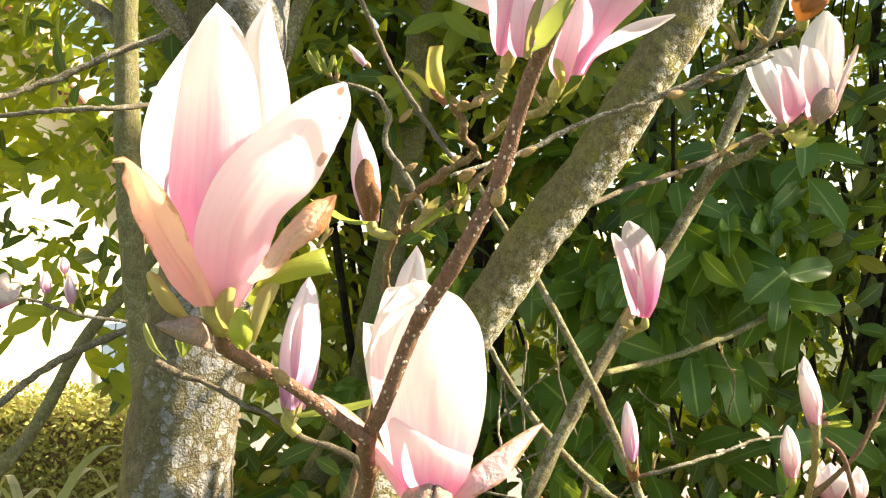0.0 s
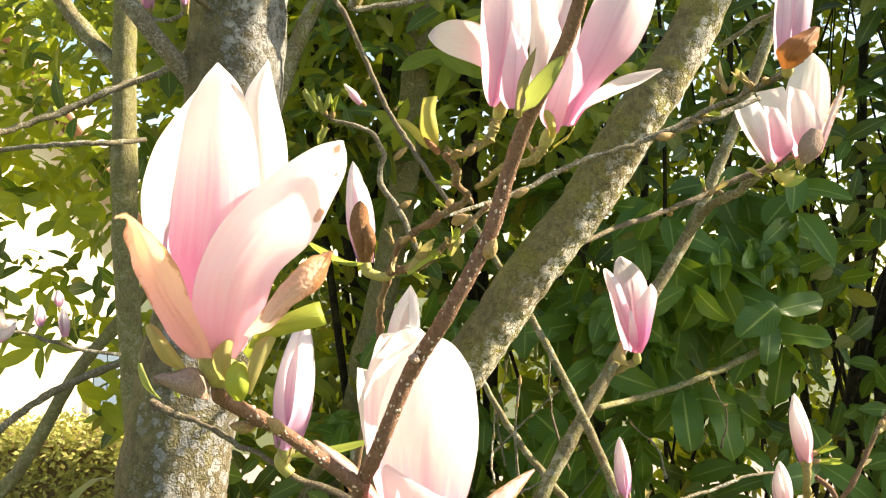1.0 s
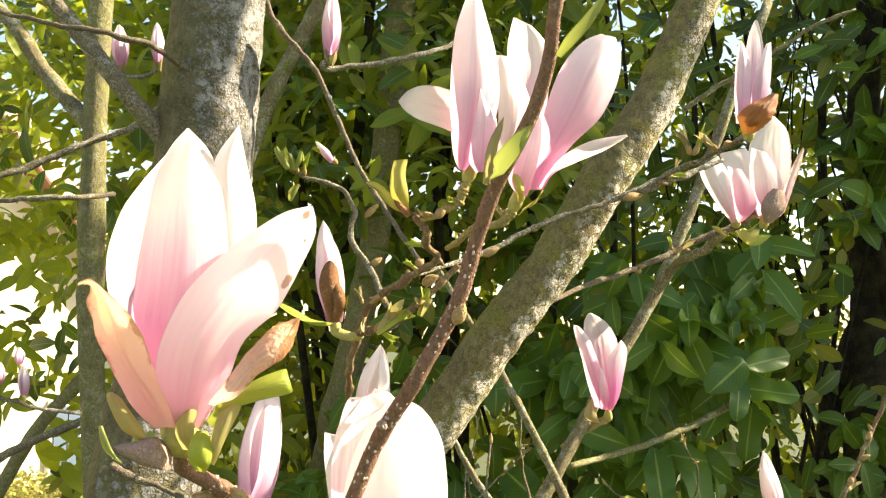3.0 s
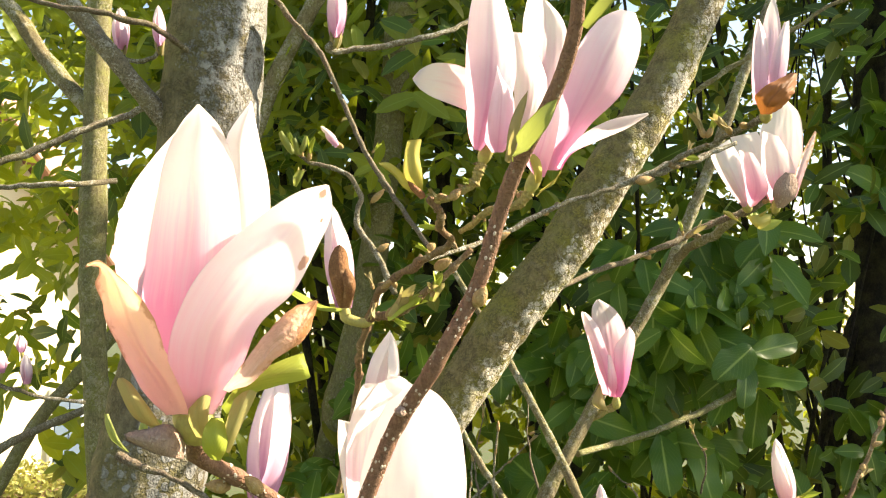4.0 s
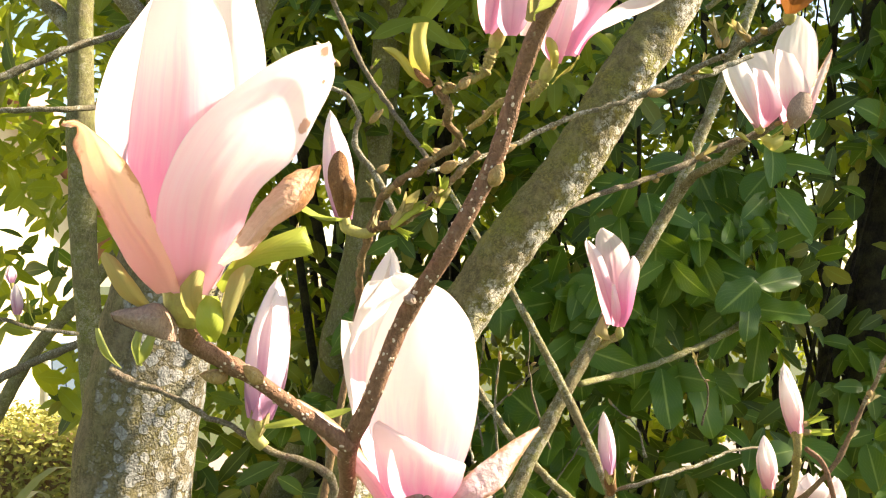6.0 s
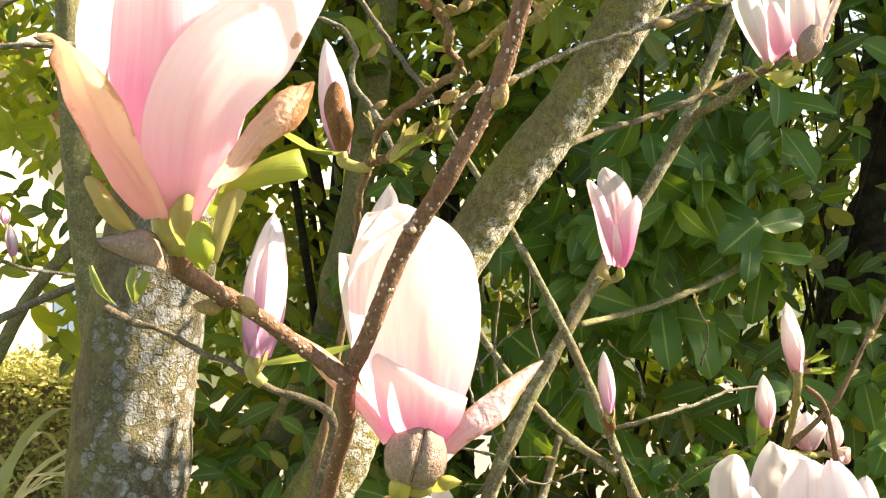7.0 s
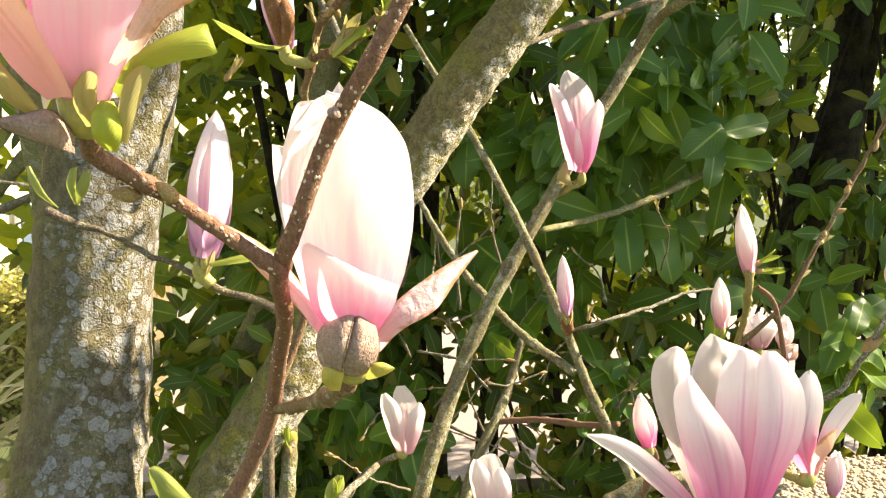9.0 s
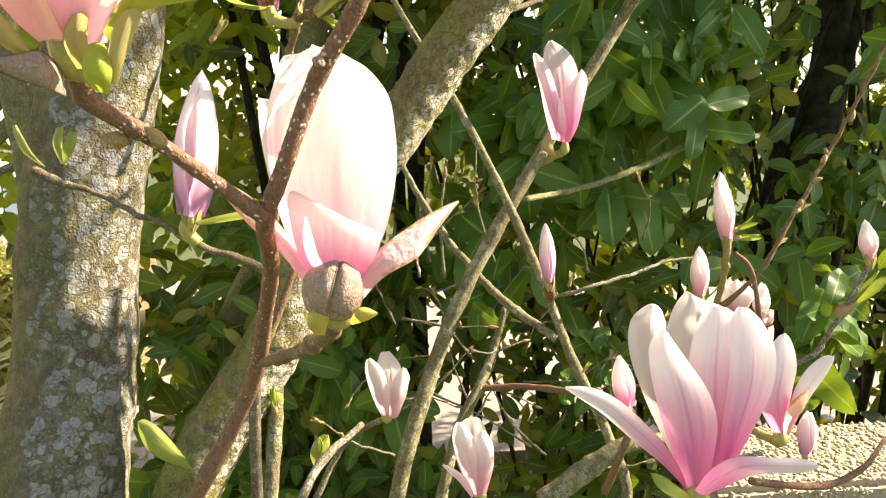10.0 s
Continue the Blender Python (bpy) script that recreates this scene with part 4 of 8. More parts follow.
# ---- magnolia ----
tree = thing("magnolia_tree", (-0.36, 0.97, 0), "flowering saucer magnolia with lichened grey trunk and pink-white flowers", "tree")

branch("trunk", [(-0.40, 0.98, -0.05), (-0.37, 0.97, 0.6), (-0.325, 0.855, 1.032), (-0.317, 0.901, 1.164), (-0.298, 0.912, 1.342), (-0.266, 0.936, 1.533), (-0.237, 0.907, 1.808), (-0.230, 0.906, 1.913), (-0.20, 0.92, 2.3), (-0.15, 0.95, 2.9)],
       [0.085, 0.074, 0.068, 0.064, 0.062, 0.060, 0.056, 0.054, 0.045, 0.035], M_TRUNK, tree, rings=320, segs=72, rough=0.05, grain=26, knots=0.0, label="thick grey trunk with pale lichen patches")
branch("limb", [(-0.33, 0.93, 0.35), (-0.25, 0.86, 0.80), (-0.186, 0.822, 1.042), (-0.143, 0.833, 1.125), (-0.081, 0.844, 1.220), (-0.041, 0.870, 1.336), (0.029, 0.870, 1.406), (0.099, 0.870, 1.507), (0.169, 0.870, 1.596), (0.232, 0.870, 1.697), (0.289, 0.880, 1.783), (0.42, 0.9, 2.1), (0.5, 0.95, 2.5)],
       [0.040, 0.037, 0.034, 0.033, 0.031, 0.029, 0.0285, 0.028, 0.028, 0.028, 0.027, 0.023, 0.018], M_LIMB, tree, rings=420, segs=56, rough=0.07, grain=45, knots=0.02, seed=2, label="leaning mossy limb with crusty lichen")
branch("limb", [(-0.45, 1.3, -0.05), (-0.47, 1.28, 0.8), (-0.515, 1.339, 1.259), (-0.527, 1.314, 1.501), (-0.524, 1.285, 1.780), (-0.514, 1.256, 2.060), (-0.53, 1.28, 2.6)],
       [0.026, 0.024, 0.021, 0.020, 0.019, 0.018, 0.012], M_OLIVE, tree, rings=60, segs=14, rough=0.08, seed=3)
branch("limb", [(-0.38, 1.75, -0.05), (-0.36, 1.75, 0.8), (-0.198, 1.807, 1.165), (-0.149, 1.783, 1.369), (-0.081, 1.747, 1.687), (-0.045, 1.713, 2.005), (-0.019, 1.685, 2.259), (0.02, 1.75, 3.0)],
       [0.038, 0.036, 0.035, 0.034, 0.033, 0.032, 0.031, 0.016], M_OLIVE, tree, rings=60, segs=14, rough=0.08, seed=4)
branch("limb", [(-0.274, 0.897, 1.723), (-0.317, 0.863, 1.779), (-0.364, 0.849, 1.839), (-0.404, 0.835, 1.891), (-0.56, .8, 2.1)], [0.0115, 0.0105, 0.0098, 0.009, 0.007], M_GREY_BRANCH, tree, rings=44, segs=12, seed=5)
branch("limb", [(-0.524, 1.278, 1.845), (-0.614, 1.292, 1.945), (-0.691, 1.285, 2.049), (-1.15, 1.3, 2.3)], [0.014, 0.013, 0.012, 0.008], M_BRANCH, tree, rings=30, seed=6)
branch("limb", [(-0.355, 1.503, 1.738), (-0.258, 1.473, 1.990), (-0.183, 1.455, 2.132), (-0.151, 1.444, 2.219)], [0.017, 0.0155, 0.015, 0.013], M_BRANCH, tree, rings=30, seed=7)
branch("limb", [(-0.479, 1.450, 1.564), (-0.585, 1.450, 1.432), (-0.670, 1.450, 1.332), (-0.749, 1.420, 1.170), (-0.830, 1.400, 1.063), (-1.0, 1.4, .75)], [0.0105, 0.011, 0.012, 0.0125, 0.013, 0.013], M_OLIVE, tree, rings=44, seed=8)
branch("twig", [(-0.560, 1.400, 1.358), (-0.667, 1.380, 1.310), (-0.722, 1.350, 1.270), (-0.761, 1.300, 1.226)], [0.007, 0.007, 0.0068, 0.006], M_GREY_BRANCH, tree, seed=9)
branch("twig", [(-0.26, 0.95, 1.90), (-0.397, 1.150, 1.827), (-0.468, 1.100, 1.777), (-0.538, 1.080, 1.737), (-0.600, 1.050, 1.706), (-0.615, 1.000, 1.690)], [0.0048, 0.005, 0.0046, 0.0042], M_GREY_BRANCH, tree, seed=10)
branch("twig", [(-0.479, 1.262, 1.734), (-0.511, 1.220, 1.722), (-0.570, 1.200, 1.716), (-0.653, 1.200, 1.709), (-0.751, 1.200, 1.702)], [0.0045, 0.0045, 0.004, 0.004, 0.0035], M_GREY_BRANCH, tree, seed=11)
branch("twig", [(-0.445, 0.791, 1.851), (-0.404, 0.790, 1.840), (-0.339, 0.789, 1.828), (-0.281, 0.807, 1.821), (-0.245, 0.875, 1.806)], [0.0022, 0.0024, 0.0028, 0.0032, 0.0036], M_DARK_TWIG, tree, seed=12)
branch("twig", [(-0.189, 0.970, 1.950), (-0.172, 0.964, 1.909), (-0.119, 0.948, 1.842), (-0.058, 0.909, 1.708), (-0.016, 0.854, 1.636), (0.015, 0.797, 1.585)], [0.0034, 0.0034, 0.0033, 0.0031, 0.0028, 0.0026], M_DARK_TWIG, tree, rings=60, seed=13)
branch("twig", [(-0.165, 0.992, 1.735), (-0.132, 0.992, 1.713), (-0.088, 0.992, 1.699), (-0.068, 0.984, 1.668), (-0.073, 0.978, 1.634), (-0.048, 0.940, 1.595), (-0.023, 0.904, 1.543)], [0.002, 0.0026, 0.003, 0.0036, 0.0036, 0.0036, 0.0036], M_GREY_BRANCH, tree, rings=60, seed=14)

# right-hand branches
branch("limb", [(0.00, 1.1, 0.3), (0.043, 1.039, 0.906), (0.116, 1.093, 1.125), (0.171, 1.118, 1.233), (0.228, 1.139, 1.325), (0.311, 1.184, 1.448), (0.403, 1.212, 1.589), (0.440, 1.222, 1.667), (0.473, 1.234, 1.735), (0.545, 1.243, 1.910), (0.64, 1.3, 2.1)],
       [0.0126, 0.0109, 0.0104, 0.0102, 0.0099, 0.0097, 0.0092, 0.0091, 0.0091, 0.0084, 0.0076], M_BRANCH, tree, rings=90, segs=14, rough=0.12, seed=15)
branch("limb", [(0.049, 1.168, 1.604), (0.087, 1.152, 1.538), (0.132, 1.134, 1.464), (0.198, 1.093, 1.333), (0.248, 1.055, 1.213), (0.282, 1.023, 1.117), (0.327, 0.979, 1.012), (0.341, 0.945, 0.947), (0.2, 1.05, 0.5)],
       [0.0038, 0.0046, 0.0050, 0.0055, 0.0059, 0.0065, 0.0068, 0.0072, 0.0091], M_BRANCH, tree, rings=70, seed=16)
branch("twig", [(0.064, 1.204, 1.365), (0.100, 1.188, 1.299), (0.159, 1.147, 1.219), (0.207, 1.083, 1.175), (0.263, 1.029, 1.139)], [0.004, 0.005, 0.0055, 0.006, 0.006], M_BRANCH, tree, seed=17)
branch("limb", [(0.231, 1.245, 1.127), (0.214, 1.236, 1.068), (0.185, 1.207, 1.008), (0.152, 1.181, 0.958), (0.115, 1.126, 0.862), (0.02, 1.15, 0.4)], [0.005, 0.006, 0.008, 0.009, 0.009, 0.01], M_BRANCH, tree, seed=18)
branch("twig", [(0.185, 1.207, 1.005), (0.244, 1.173, 1.019), (0.310, 1.117, 1.030), (0.337, 1.067, 1.050)], [0.005, 0.005, 0.0045, 0.004], M_TWIG, tree, seed=19)
branch("limb", [(0.245, 1.170, 1.313), (0.341, 1.280, 1.313), (0.435, 1.340, 1.327), (0.532, 1.390, 1.354), (0.632, 1.420, 1.398)], [0.0046, 0.0050, 0.0052, 0.0056, 0.0066], M_OLIVE, tree, seed=20)
branch("twig", [(0.164, 0.880, 1.549), (0.221, 0.930, 1.572), (0.280, 0.970, 1.591), (0.339, 1.000, 1.614), (0.402, 1.010, 1.643), (0.446, 1.010, 1.657), (0.478, 1.000, 1.683)], [0.003, 0.0032, 0.0034, 0.0038, 0.0042, 0.0045, 0.003], M_DARK_TWIG, tree, rings=60, seed=21)
branch("twig", [(0.392, 1.220, 1.568), (0.407, 1.150, 1.614), (0.418, 1.070, 1.629), (0.427, 1.010, 1.649)], [0.008, 0.007, 0.0065, 0.006], M_BRANCH, tree, seed=22)
branch("twig", [(0.007, 0.699, 1.566), (0.080, 0.753, 1.595), (0.152, 0.786, 1.632), (0.230, 0.800, 1.659), (0.276, 0.806, 1.683), (0.307, 0.773, 1.696), (0.316, 0.712, 1.698), (0.316, 0.681, 1.698)], [0.0020, 0.0023, 0.0026, 0.0028, 0.0028, 0.0030, 0.0032, 0.0032], M_GREY_BRANCH, tree, rings=80, knots=0.2, seed=23)
branch("twig", [(0.218, 0.801, 1.655), (0.258, 0.808, 1.668), (0.307, 0.824, 1.688), (0.356, 0.839, 1.709)], [0.0028, 0.0032, 0.0032, 0.002], M_GREY_BRANCH, tree, rings=50, knots=0.25, seed=24)
branch("twig", [(0.357, 0.961, 1.802), (0.405, 0.955, 1.835), (0.470, 0.948, 1.875), (0.528, 0.941, 1.911), (0.579, 0.937, 1.933)], [0.0034, 0.0030, 0.0027, 0.0024, 0.0016], M_BRANCH, tree, knots=0.3, seed=25)
branch("twig", [(0.456, 0.977, 1.180), (0.509, 0.962, 1.242), (0.550, 0.970, 1.306), (0.591, 0.979, 1.377), (0.625, 0.986, 1.434), (0.655, 0.969, 1.524), (0.693, 0.962, 1.617)], [0.0034, 0.0028, 0.0027, 0.0026, 0.0025, 0.0024, 0.0024], M_SPUR_DARK, tree, rings=60, knots=0.2, seed=26)
branch("twig", [(0.411, 1.161, 1.048), (0.544, 0.909, 1.138), (0.575, 0.895, 1.192), (0.597, 0.891, 1.238), (0.608, 0.894, 1.261)], [0.003, 0.0034, 0.0032, 0.003, 0.003], M_GREY_BRANCH, tree, seed=27)
branch("twig", [(0.257, 1.050, 1.190), (0.304, 1.028, 1.209), (0.378, 1.063, 1.220), (0.437, 1.090, 1.231), (0.507, 1.133, 1.227)], [0.0022, 0.0026, 0.0024, 0.002, 0.0018], M_GREY_BRANCH, tree, seed=28)
branch("twig", [(0.480, 0.662, 1.150), (0.441, 0.633, 1.138), (0.399, 0.616, 1.132), (0.355, 0.601, 1.141), (0.312, 0.588, 1.154)], [0.002, 0.0025, 0.003, 0.003, 0.003], M_TWIG, tree, seed=29)
branch("limb", [(0.220, 0.910, 0.966), (0.277, 0.912, 1.007), (0.319, 0.912, 1.035), (0.397, 0.927, 1.047), (0.456, 0.977, 1.180)], [0.014, 0.013, 0.010, 0.007, 0.006], M_BRANCH, tree, seed=30)

# the shoot that bears the two large flowers
branch("shoot", [(-0.27, .92, .62), (-0.19, .74, .95), (-0.128, 0.611, 1.148), (-0.088, 0.589, 1.226), (-0.070, 0.569, 1.269), (-0.056, 0.521, 1.322), (-0.045, 0.470, 1.362), (-0.041, 0.424, 1.396), (-0.030, 0.406, 1.421), (-0.014, 0.400, 1.460), (0.006, 0.389, 1.493), (0.027, 0.385, 1.533), (0.036, 0.380, 1.563), (0.043, 0.370, 1.585), (0.061, 0.351, 1.623), (0.067, 0.341, 1.645), (0.069, 0.333, 1.669), (0.085, .335, 1.72)],
       [0.0080, 0.0070, 0.0062, 0.0058, 0.0055, 0.0049, 0.0045, 0.0044, 0.0041, 0.0041, 0.0041, 0.0040, 0.0039, 0.0038, 0.0036, 0.0034, 0.0032, 0.0027], M_TWIG, tree, rings=190, segs=16, rough=0.06, grain=250, knots=0.10, seed=31, label="smooth brown shoot dotted with pale lenticels")
branch("shoot", [(-0.040, 0.417, 1.397), (-0.051, 0.410, 1.407), (-0.066, 0.403, 1.420), (-0.081, 0.388, 1.435), (-0.093, 0.376, 1.445), (-0.103, 0.367, 1.454), (-0.101, 0.358, 1.462), (-0.102, 0.356, 1.470)],
       [0.0041, 0.0036, 0.0034, 0.0034, 0.0037, 0.0041, 0.0044, 0.0044], M_TWIG, tree, rings=80, segs=16, rough=0.06, grain=250, knots=0.12, seed=32)
branch("spur", [(-0.066, 0.565, 1.275), (-0.039, 0.501, 1.301), (-0.020, 0.452, 1.324), (-0.008, 0.428, 1.340)], [0.0036, 0.0038, 0.0044, 0.0046], M_SPUR_DARK, tree, rings=60, segs=12, knots=0.3, seed=33)


def lenticels(points, radii, count, seed):
    rnd = random.Random(seed)
    line = spline(points, 120)
    rad = np.interp(np.linspace(0, 1, 120), np.linspace(0, 1, len(radii)), radii)
    v, f = [], []
    for _ in range(count):
        i = rnd.randint(1, 118)
        d = (line[i + 1] - line[i - 1]).normalized()
        s = d.orthogonal().normalized()
        u = d.cross(s)
        a = rnd.uniform(0, 2 * math.pi)
        n = s * math.cos(a) + u * math.sin(a)
        t2 = d.cross(n)
        c = line[i] + (line[i + 1] - line[i]) * rnd.random() + n * rad[i] * 0.97
        r = rnd.uniform(0.0004, 0.00085)
        k = len(v)
        v += [c + d * r * 1.4, c + t2 * r, c - d * r * 1.4, c - t2 * r, c + n * r * 1.0]
        v += [c + (d * 1.1 + t2 * .8) * r * .9, c + (t2 * .8 - d * 1.1) * r * .9, c - (d * 1.1 + t2 * .8) * r * .9, c + (d * 1.1 - t2 * .8) * r * .9]
        ringo = [k, k + 5, k + 1, k + 6, k + 2, k + 7, k + 3, k + 8]
        f += [(ringo[j], ringo[(j + 1) % 8], k + 4) for j in range(8)]
    shape_object("bark_speckle", v, f, M_LENTICEL, tree, "pale raised dots", kind="stuff")


lenticels([(-0.088, 0.589, 1.226), (-0.070, 0.569, 1.269), (-0.056, 0.521, 1.322), (-0.045, 0.470, 1.362), (-0.041, 0.424, 1.396), (-0.030, 0.406, 1.421), (-0.014, 0.400, 1.460), (0.006, 0.389, 1.493), (0.027, 0.385, 1.533), (0.036, 0.380, 1.563)], [0.0058, 0.0055, 0.0049, 0.0045, 0.0044, 0.0041, 0.0041, 0.0041, 0.0040, 0.0039], 330, 3)
lenticels([(-0.040, 0.417, 1.397), (-0.051, 0.410, 1.407), (-0.066, 0.403, 1.420), (-0.081, 0.388, 1.435), (-0.093, 0.376, 1.445)], [0.0041, 0.0037, 0.0036, 0.0037, 0.0042], 80, 4)

# main flower
f1 = egg("flower", (-0.100, 0.358, 1.459), (-0.106, 0.356, 1.492), 0.0085, M_GREEN, tree, "large half-open white flower, pink at the base, outer petals wilted orange")
loft("petal", [(-0.1140, 0.3668, 1.4732), (-0.1406, 0.3840, 1.5110), (-0.1516, 0.3880, 1.5489), (-0.1447, 0.3860, 1.5760), (-0.1316, 0.3820, 1.5940), (-0.1184, 0.3708, 1.6034)],
     [(-0.1077, 0.3620, 1.4737), (-0.1225, 0.3720, 1.5085), (-0.1328, 0.3760, 1.5452), (-0.1295, 0.3740, 1.5728), (-0.1212, 0.3700, 1.5924), (-0.1162, 0.3660, 1.6026)],
     [(-0.1027, 0.3620, 1.4737), (-0.1087, 0.3720, 1.5060), (-0.1185, 0.3760, 1.5427), (-0.1186, 0.3740, 1.5716), (-0.1148, 0.3700, 1.5934), (-0.1154, 0.3660, 1.6030)], M_PETAL, f1, "", seed=1)
loft("petal", [(-0.1082, 0.3680, 1.4756), (-0.1040, 0.3780, 1.5111), (-0.0989, 0.3760, 1.5534), (-0.0955, 0.3680, 1.5813), (-0.0914, 0.3600, 1.5992), (-0.0807, 0.3580, 1.6149)],
     [(-0.1016, 0.3720, 1.4751), (-0.0939, 0.3880, 1.5138), (-0.0887, 0.3860, 1.5546), (-0.0865, 0.3780, 1.5813), (-0.0861, 0.3700, 1.6004), (-0.0813, 0.3620, 1.6162)],
     [(-0.0931, 0.3680, 1.4755), (-0.0793, 0.3780, 1.5164), (-0.0743, 0.3760, 1.5536), (-0.0733, 0.3680, 1.5776), (-0.0765, 0.3600, 1.5968), (-0.0802, 0.3580, 1.6152)], M_PETAL_IN, f1, "", seed=2)
loft("petal", [(-0.1101, 0.3576, 1.4742), (-0.1235, 0.3500, 1.5161), (-0.1227, 0.3480, 1.5379), (-0.1211, 0.3520, 1.5630), (-0.1189, 0.3600, 1.5911), (-0.1140, 0.3660, 1.6070), (-0.1058, 0.3616, 1.6145)],
     [(-0.1019, 0.3520, 1.4748), (-0.1014, 0.3360, 1.5137), (-0.0981, 0.3340, 1.5370), (-0.0983, 0.3380, 1.5623), (-0.1005, 0.3460, 1.5881), (-0.1017, 0.3520, 1.6028), (-0.1039, 0.3560, 1.6129)],
     [(-0.0969, 0.3584, 1.4741), (-0.0876, 0.3520, 1.5113), (-0.0816, 0.3500, 1.5383), (-0.0835, 0.3540, 1.5661), (-0.0902, 0.3620, 1.5919), (-0.0976, 0.3680, 1.6064), (-0.1053, 0.3624, 1.6148)], M_PETAL, f1, "", seed=3)
# extra petal hidden behind the front one, added to block sun from the cup
loft("petal", [(-0.1038, 0.3660, 1.4733), (-0.0987, 0.3620, 1.4931), (-0.0917, 0.3580, 1.5125), (-0.0817, 0.3560, 1.5282), (-0.0711, 0.3560, 1.5458), (-0.0638, 0.3560, 1.5585)],
     [(-0.0998, 0.3660, 1.4732), (-0.0918, 0.3620, 1.4934), (-0.0840, 0.3580, 1.5125), (-0.0725, 0.3560, 1.5272), (-0.0624, 0.3560, 1.5448), (-0.0566, 0.3560, 1.5573)],
     [(-0.0954, 0.3644, 1.4734), (-0.0839, 0.3580, 1.4938), (-0.0756, 0.3540, 1.5125), (-0.0627, 0.3520, 1.5261), (-0.0531, 0.3520, 1.5435), (-0.0491, 0.3544, 1.5559)], M_PETAL_IN, f1, "", seed=14)
loft("petal", [(-0.1062, 0.3500, 1.4739), (-0.1067, 0.3320, 1.4953), (-0.1008, 0.3190, 1.5136), (-0.0919, 0.3210, 1.5338), (-0.0791, 0.3320, 1.5510), (-0.0667, 0.3430, 1.5641), (-0.0554, 0.3510, 1.5727), (-0.0444, 0.3500, 1.5749)],
     [(-0.0980, 0.3460, 1.4743), (-0.0888, 0.3220, 1.4964), (-0.0813, 0.3090, 1.5134), (-0.0710, 0.3110, 1.5294), (-0.0614, 0.3220, 1.5459), (-0.0530, 0.3330, 1.5599), (-0.0475, 0.3410, 1.5687), (-0.0434, 0.3460, 1.5740)],
     [(-0.0936, 0.3572, 1.4730), (-0.0798, 0.3500, 1.4955), (-0.0700, 0.3370, 1.5132), (-0.0567, 0.3390, 1.5268), (-0.0492, 0.3500, 1.5446), (-0.0438, 0.3610, 1.5611), (-0.0437, 0.3690, 1.5709), (-0.0439, 0.3572, 1.5759)], M_PETAL_SPOT, f1, "", seed=4)
loft("petal", [(-0.1115, 0.3472, 1.4738), (-0.1184, 0.3380, 1.4853), (-0.1253, 0.3300, 1.5034), (-0.1314, 0.3260, 1.5192), (-0.1346, 0.3270, 1.5306), (-0.1355, 0.3300, 1.5369), (-0.1405, 0.3340, 1.5372), (-0.1391, 0.3262, 1.5362)],
     [(-0.1047, 0.3440, 1.4747), (-0.1071, 0.3300, 1.4873), (-0.1137, 0.3220, 1.5022), (-0.1185, 0.3180, 1.5169), (-0.1234, 0.3190, 1.5274), (-0.1292, 0.3220, 1.5352), (-0.1353, 0.3260, 1.5375), (-0.1371, 0.3230, 1.5366)],
     [(-0.0996, 0.3468, 1.4749), (-0.1005, 0.3370, 1.4881), (-0.1070, 0.3290, 1.5005), (-0.1110, 0.3250, 1.5148), (-0.1178, 0.3260, 1.5249), (-0.1286, 0.3290, 1.5346), (-0.1361, 0.3330, 1.5390), (-0.1375, 0.3258, 1.5375)], M_PETAL_WILT, f1, "wilted orange petal", wave=0.16, seed=5)
loft("petal", [(-0.0846, 0.3344, 1.4859), (-0.0752, 0.3260, 1.4965), (-0.0644, 0.3220, 1.5103), (-0.0571, 0.3240, 1.5178), (-0.0500, 0.3300, 1.5220), (-0.0459, 0.3304, 1.5232)],
     [(-0.0829, 0.3320, 1.4856), (-0.0717, 0.3200, 1.4935), (-0.0617, 0.3160, 1.5048), (-0.0529, 0.3180, 1.5121), (-0.0476, 0.3240, 1.5187), (-0.0453, 0.3280, 1.5228)],
     [(-0.0821, 0.3336, 1.4848), (-0.0702, 0.3240, 1.4899), (-0.0608, 0.3200, 1.4990), (-0.0501, 0.3220, 1.5065), (-0.0465, 0.3280, 1.5156), (-0.0451, 0.3296, 1.5225)], M_PETAL_BROWN, f1, "curled brown-orange petal", wave=0.22, seed=6)
loft("leaf", [(-0.0878, 0.3458, 1.4774), (-0.0790, 0.3400, 1.4878), (-0.0669, 0.3400, 1.4953), (-0.0557, 0.3430, 1.4999), (-0.0527, 0.3438, 1.5006)],
     [(-0.0863, 0.3450, 1.4759), (-0.0769, 0.3380, 1.4854), (-0.0651, 0.3380, 1.4911), (-0.0532, 0.3410, 1.4947), (-0.0510, 0.3430, 1.4955)],
     [(-0.0853, 0.3462, 1.4742), (-0.0758, 0.3410, 1.4825), (-0.0641, 0.3410, 1.4865), (-0.0514, 0.3440, 1.4893), (-0.0495, 0.3442, 1.4903)], M_YOUNG, f1, "fresh yellow-green leaf", seed=7)
loft("bract", [(-0.1184, 0.3516, 1.4678), (-0.1244, 0.3450, 1.4734), (-0.1287, 0.3420, 1.4826), (-0.1316, 0.3440, 1.4883), (-0.1309, 0.3436, 1.4900)],
     [(-0.1148, 0.3500, 1.4662), (-0.1181, 0.3410, 1.4732), (-0.1229, 0.3380, 1.4823), (-0.1273, 0.3400, 1.4885), (-0.1293, 0.3420, 1.4902)],
     [(-0.1121, 0.3516, 1.4641), (-0.1145, 0.3450, 1.4721), (-0.1198, 0.3420, 1.4812), (-0.1258, 0.3440, 1.4881), (-0.1290, 0.3436, 1.4902)], M_BRACT, f1, "", seed=9)
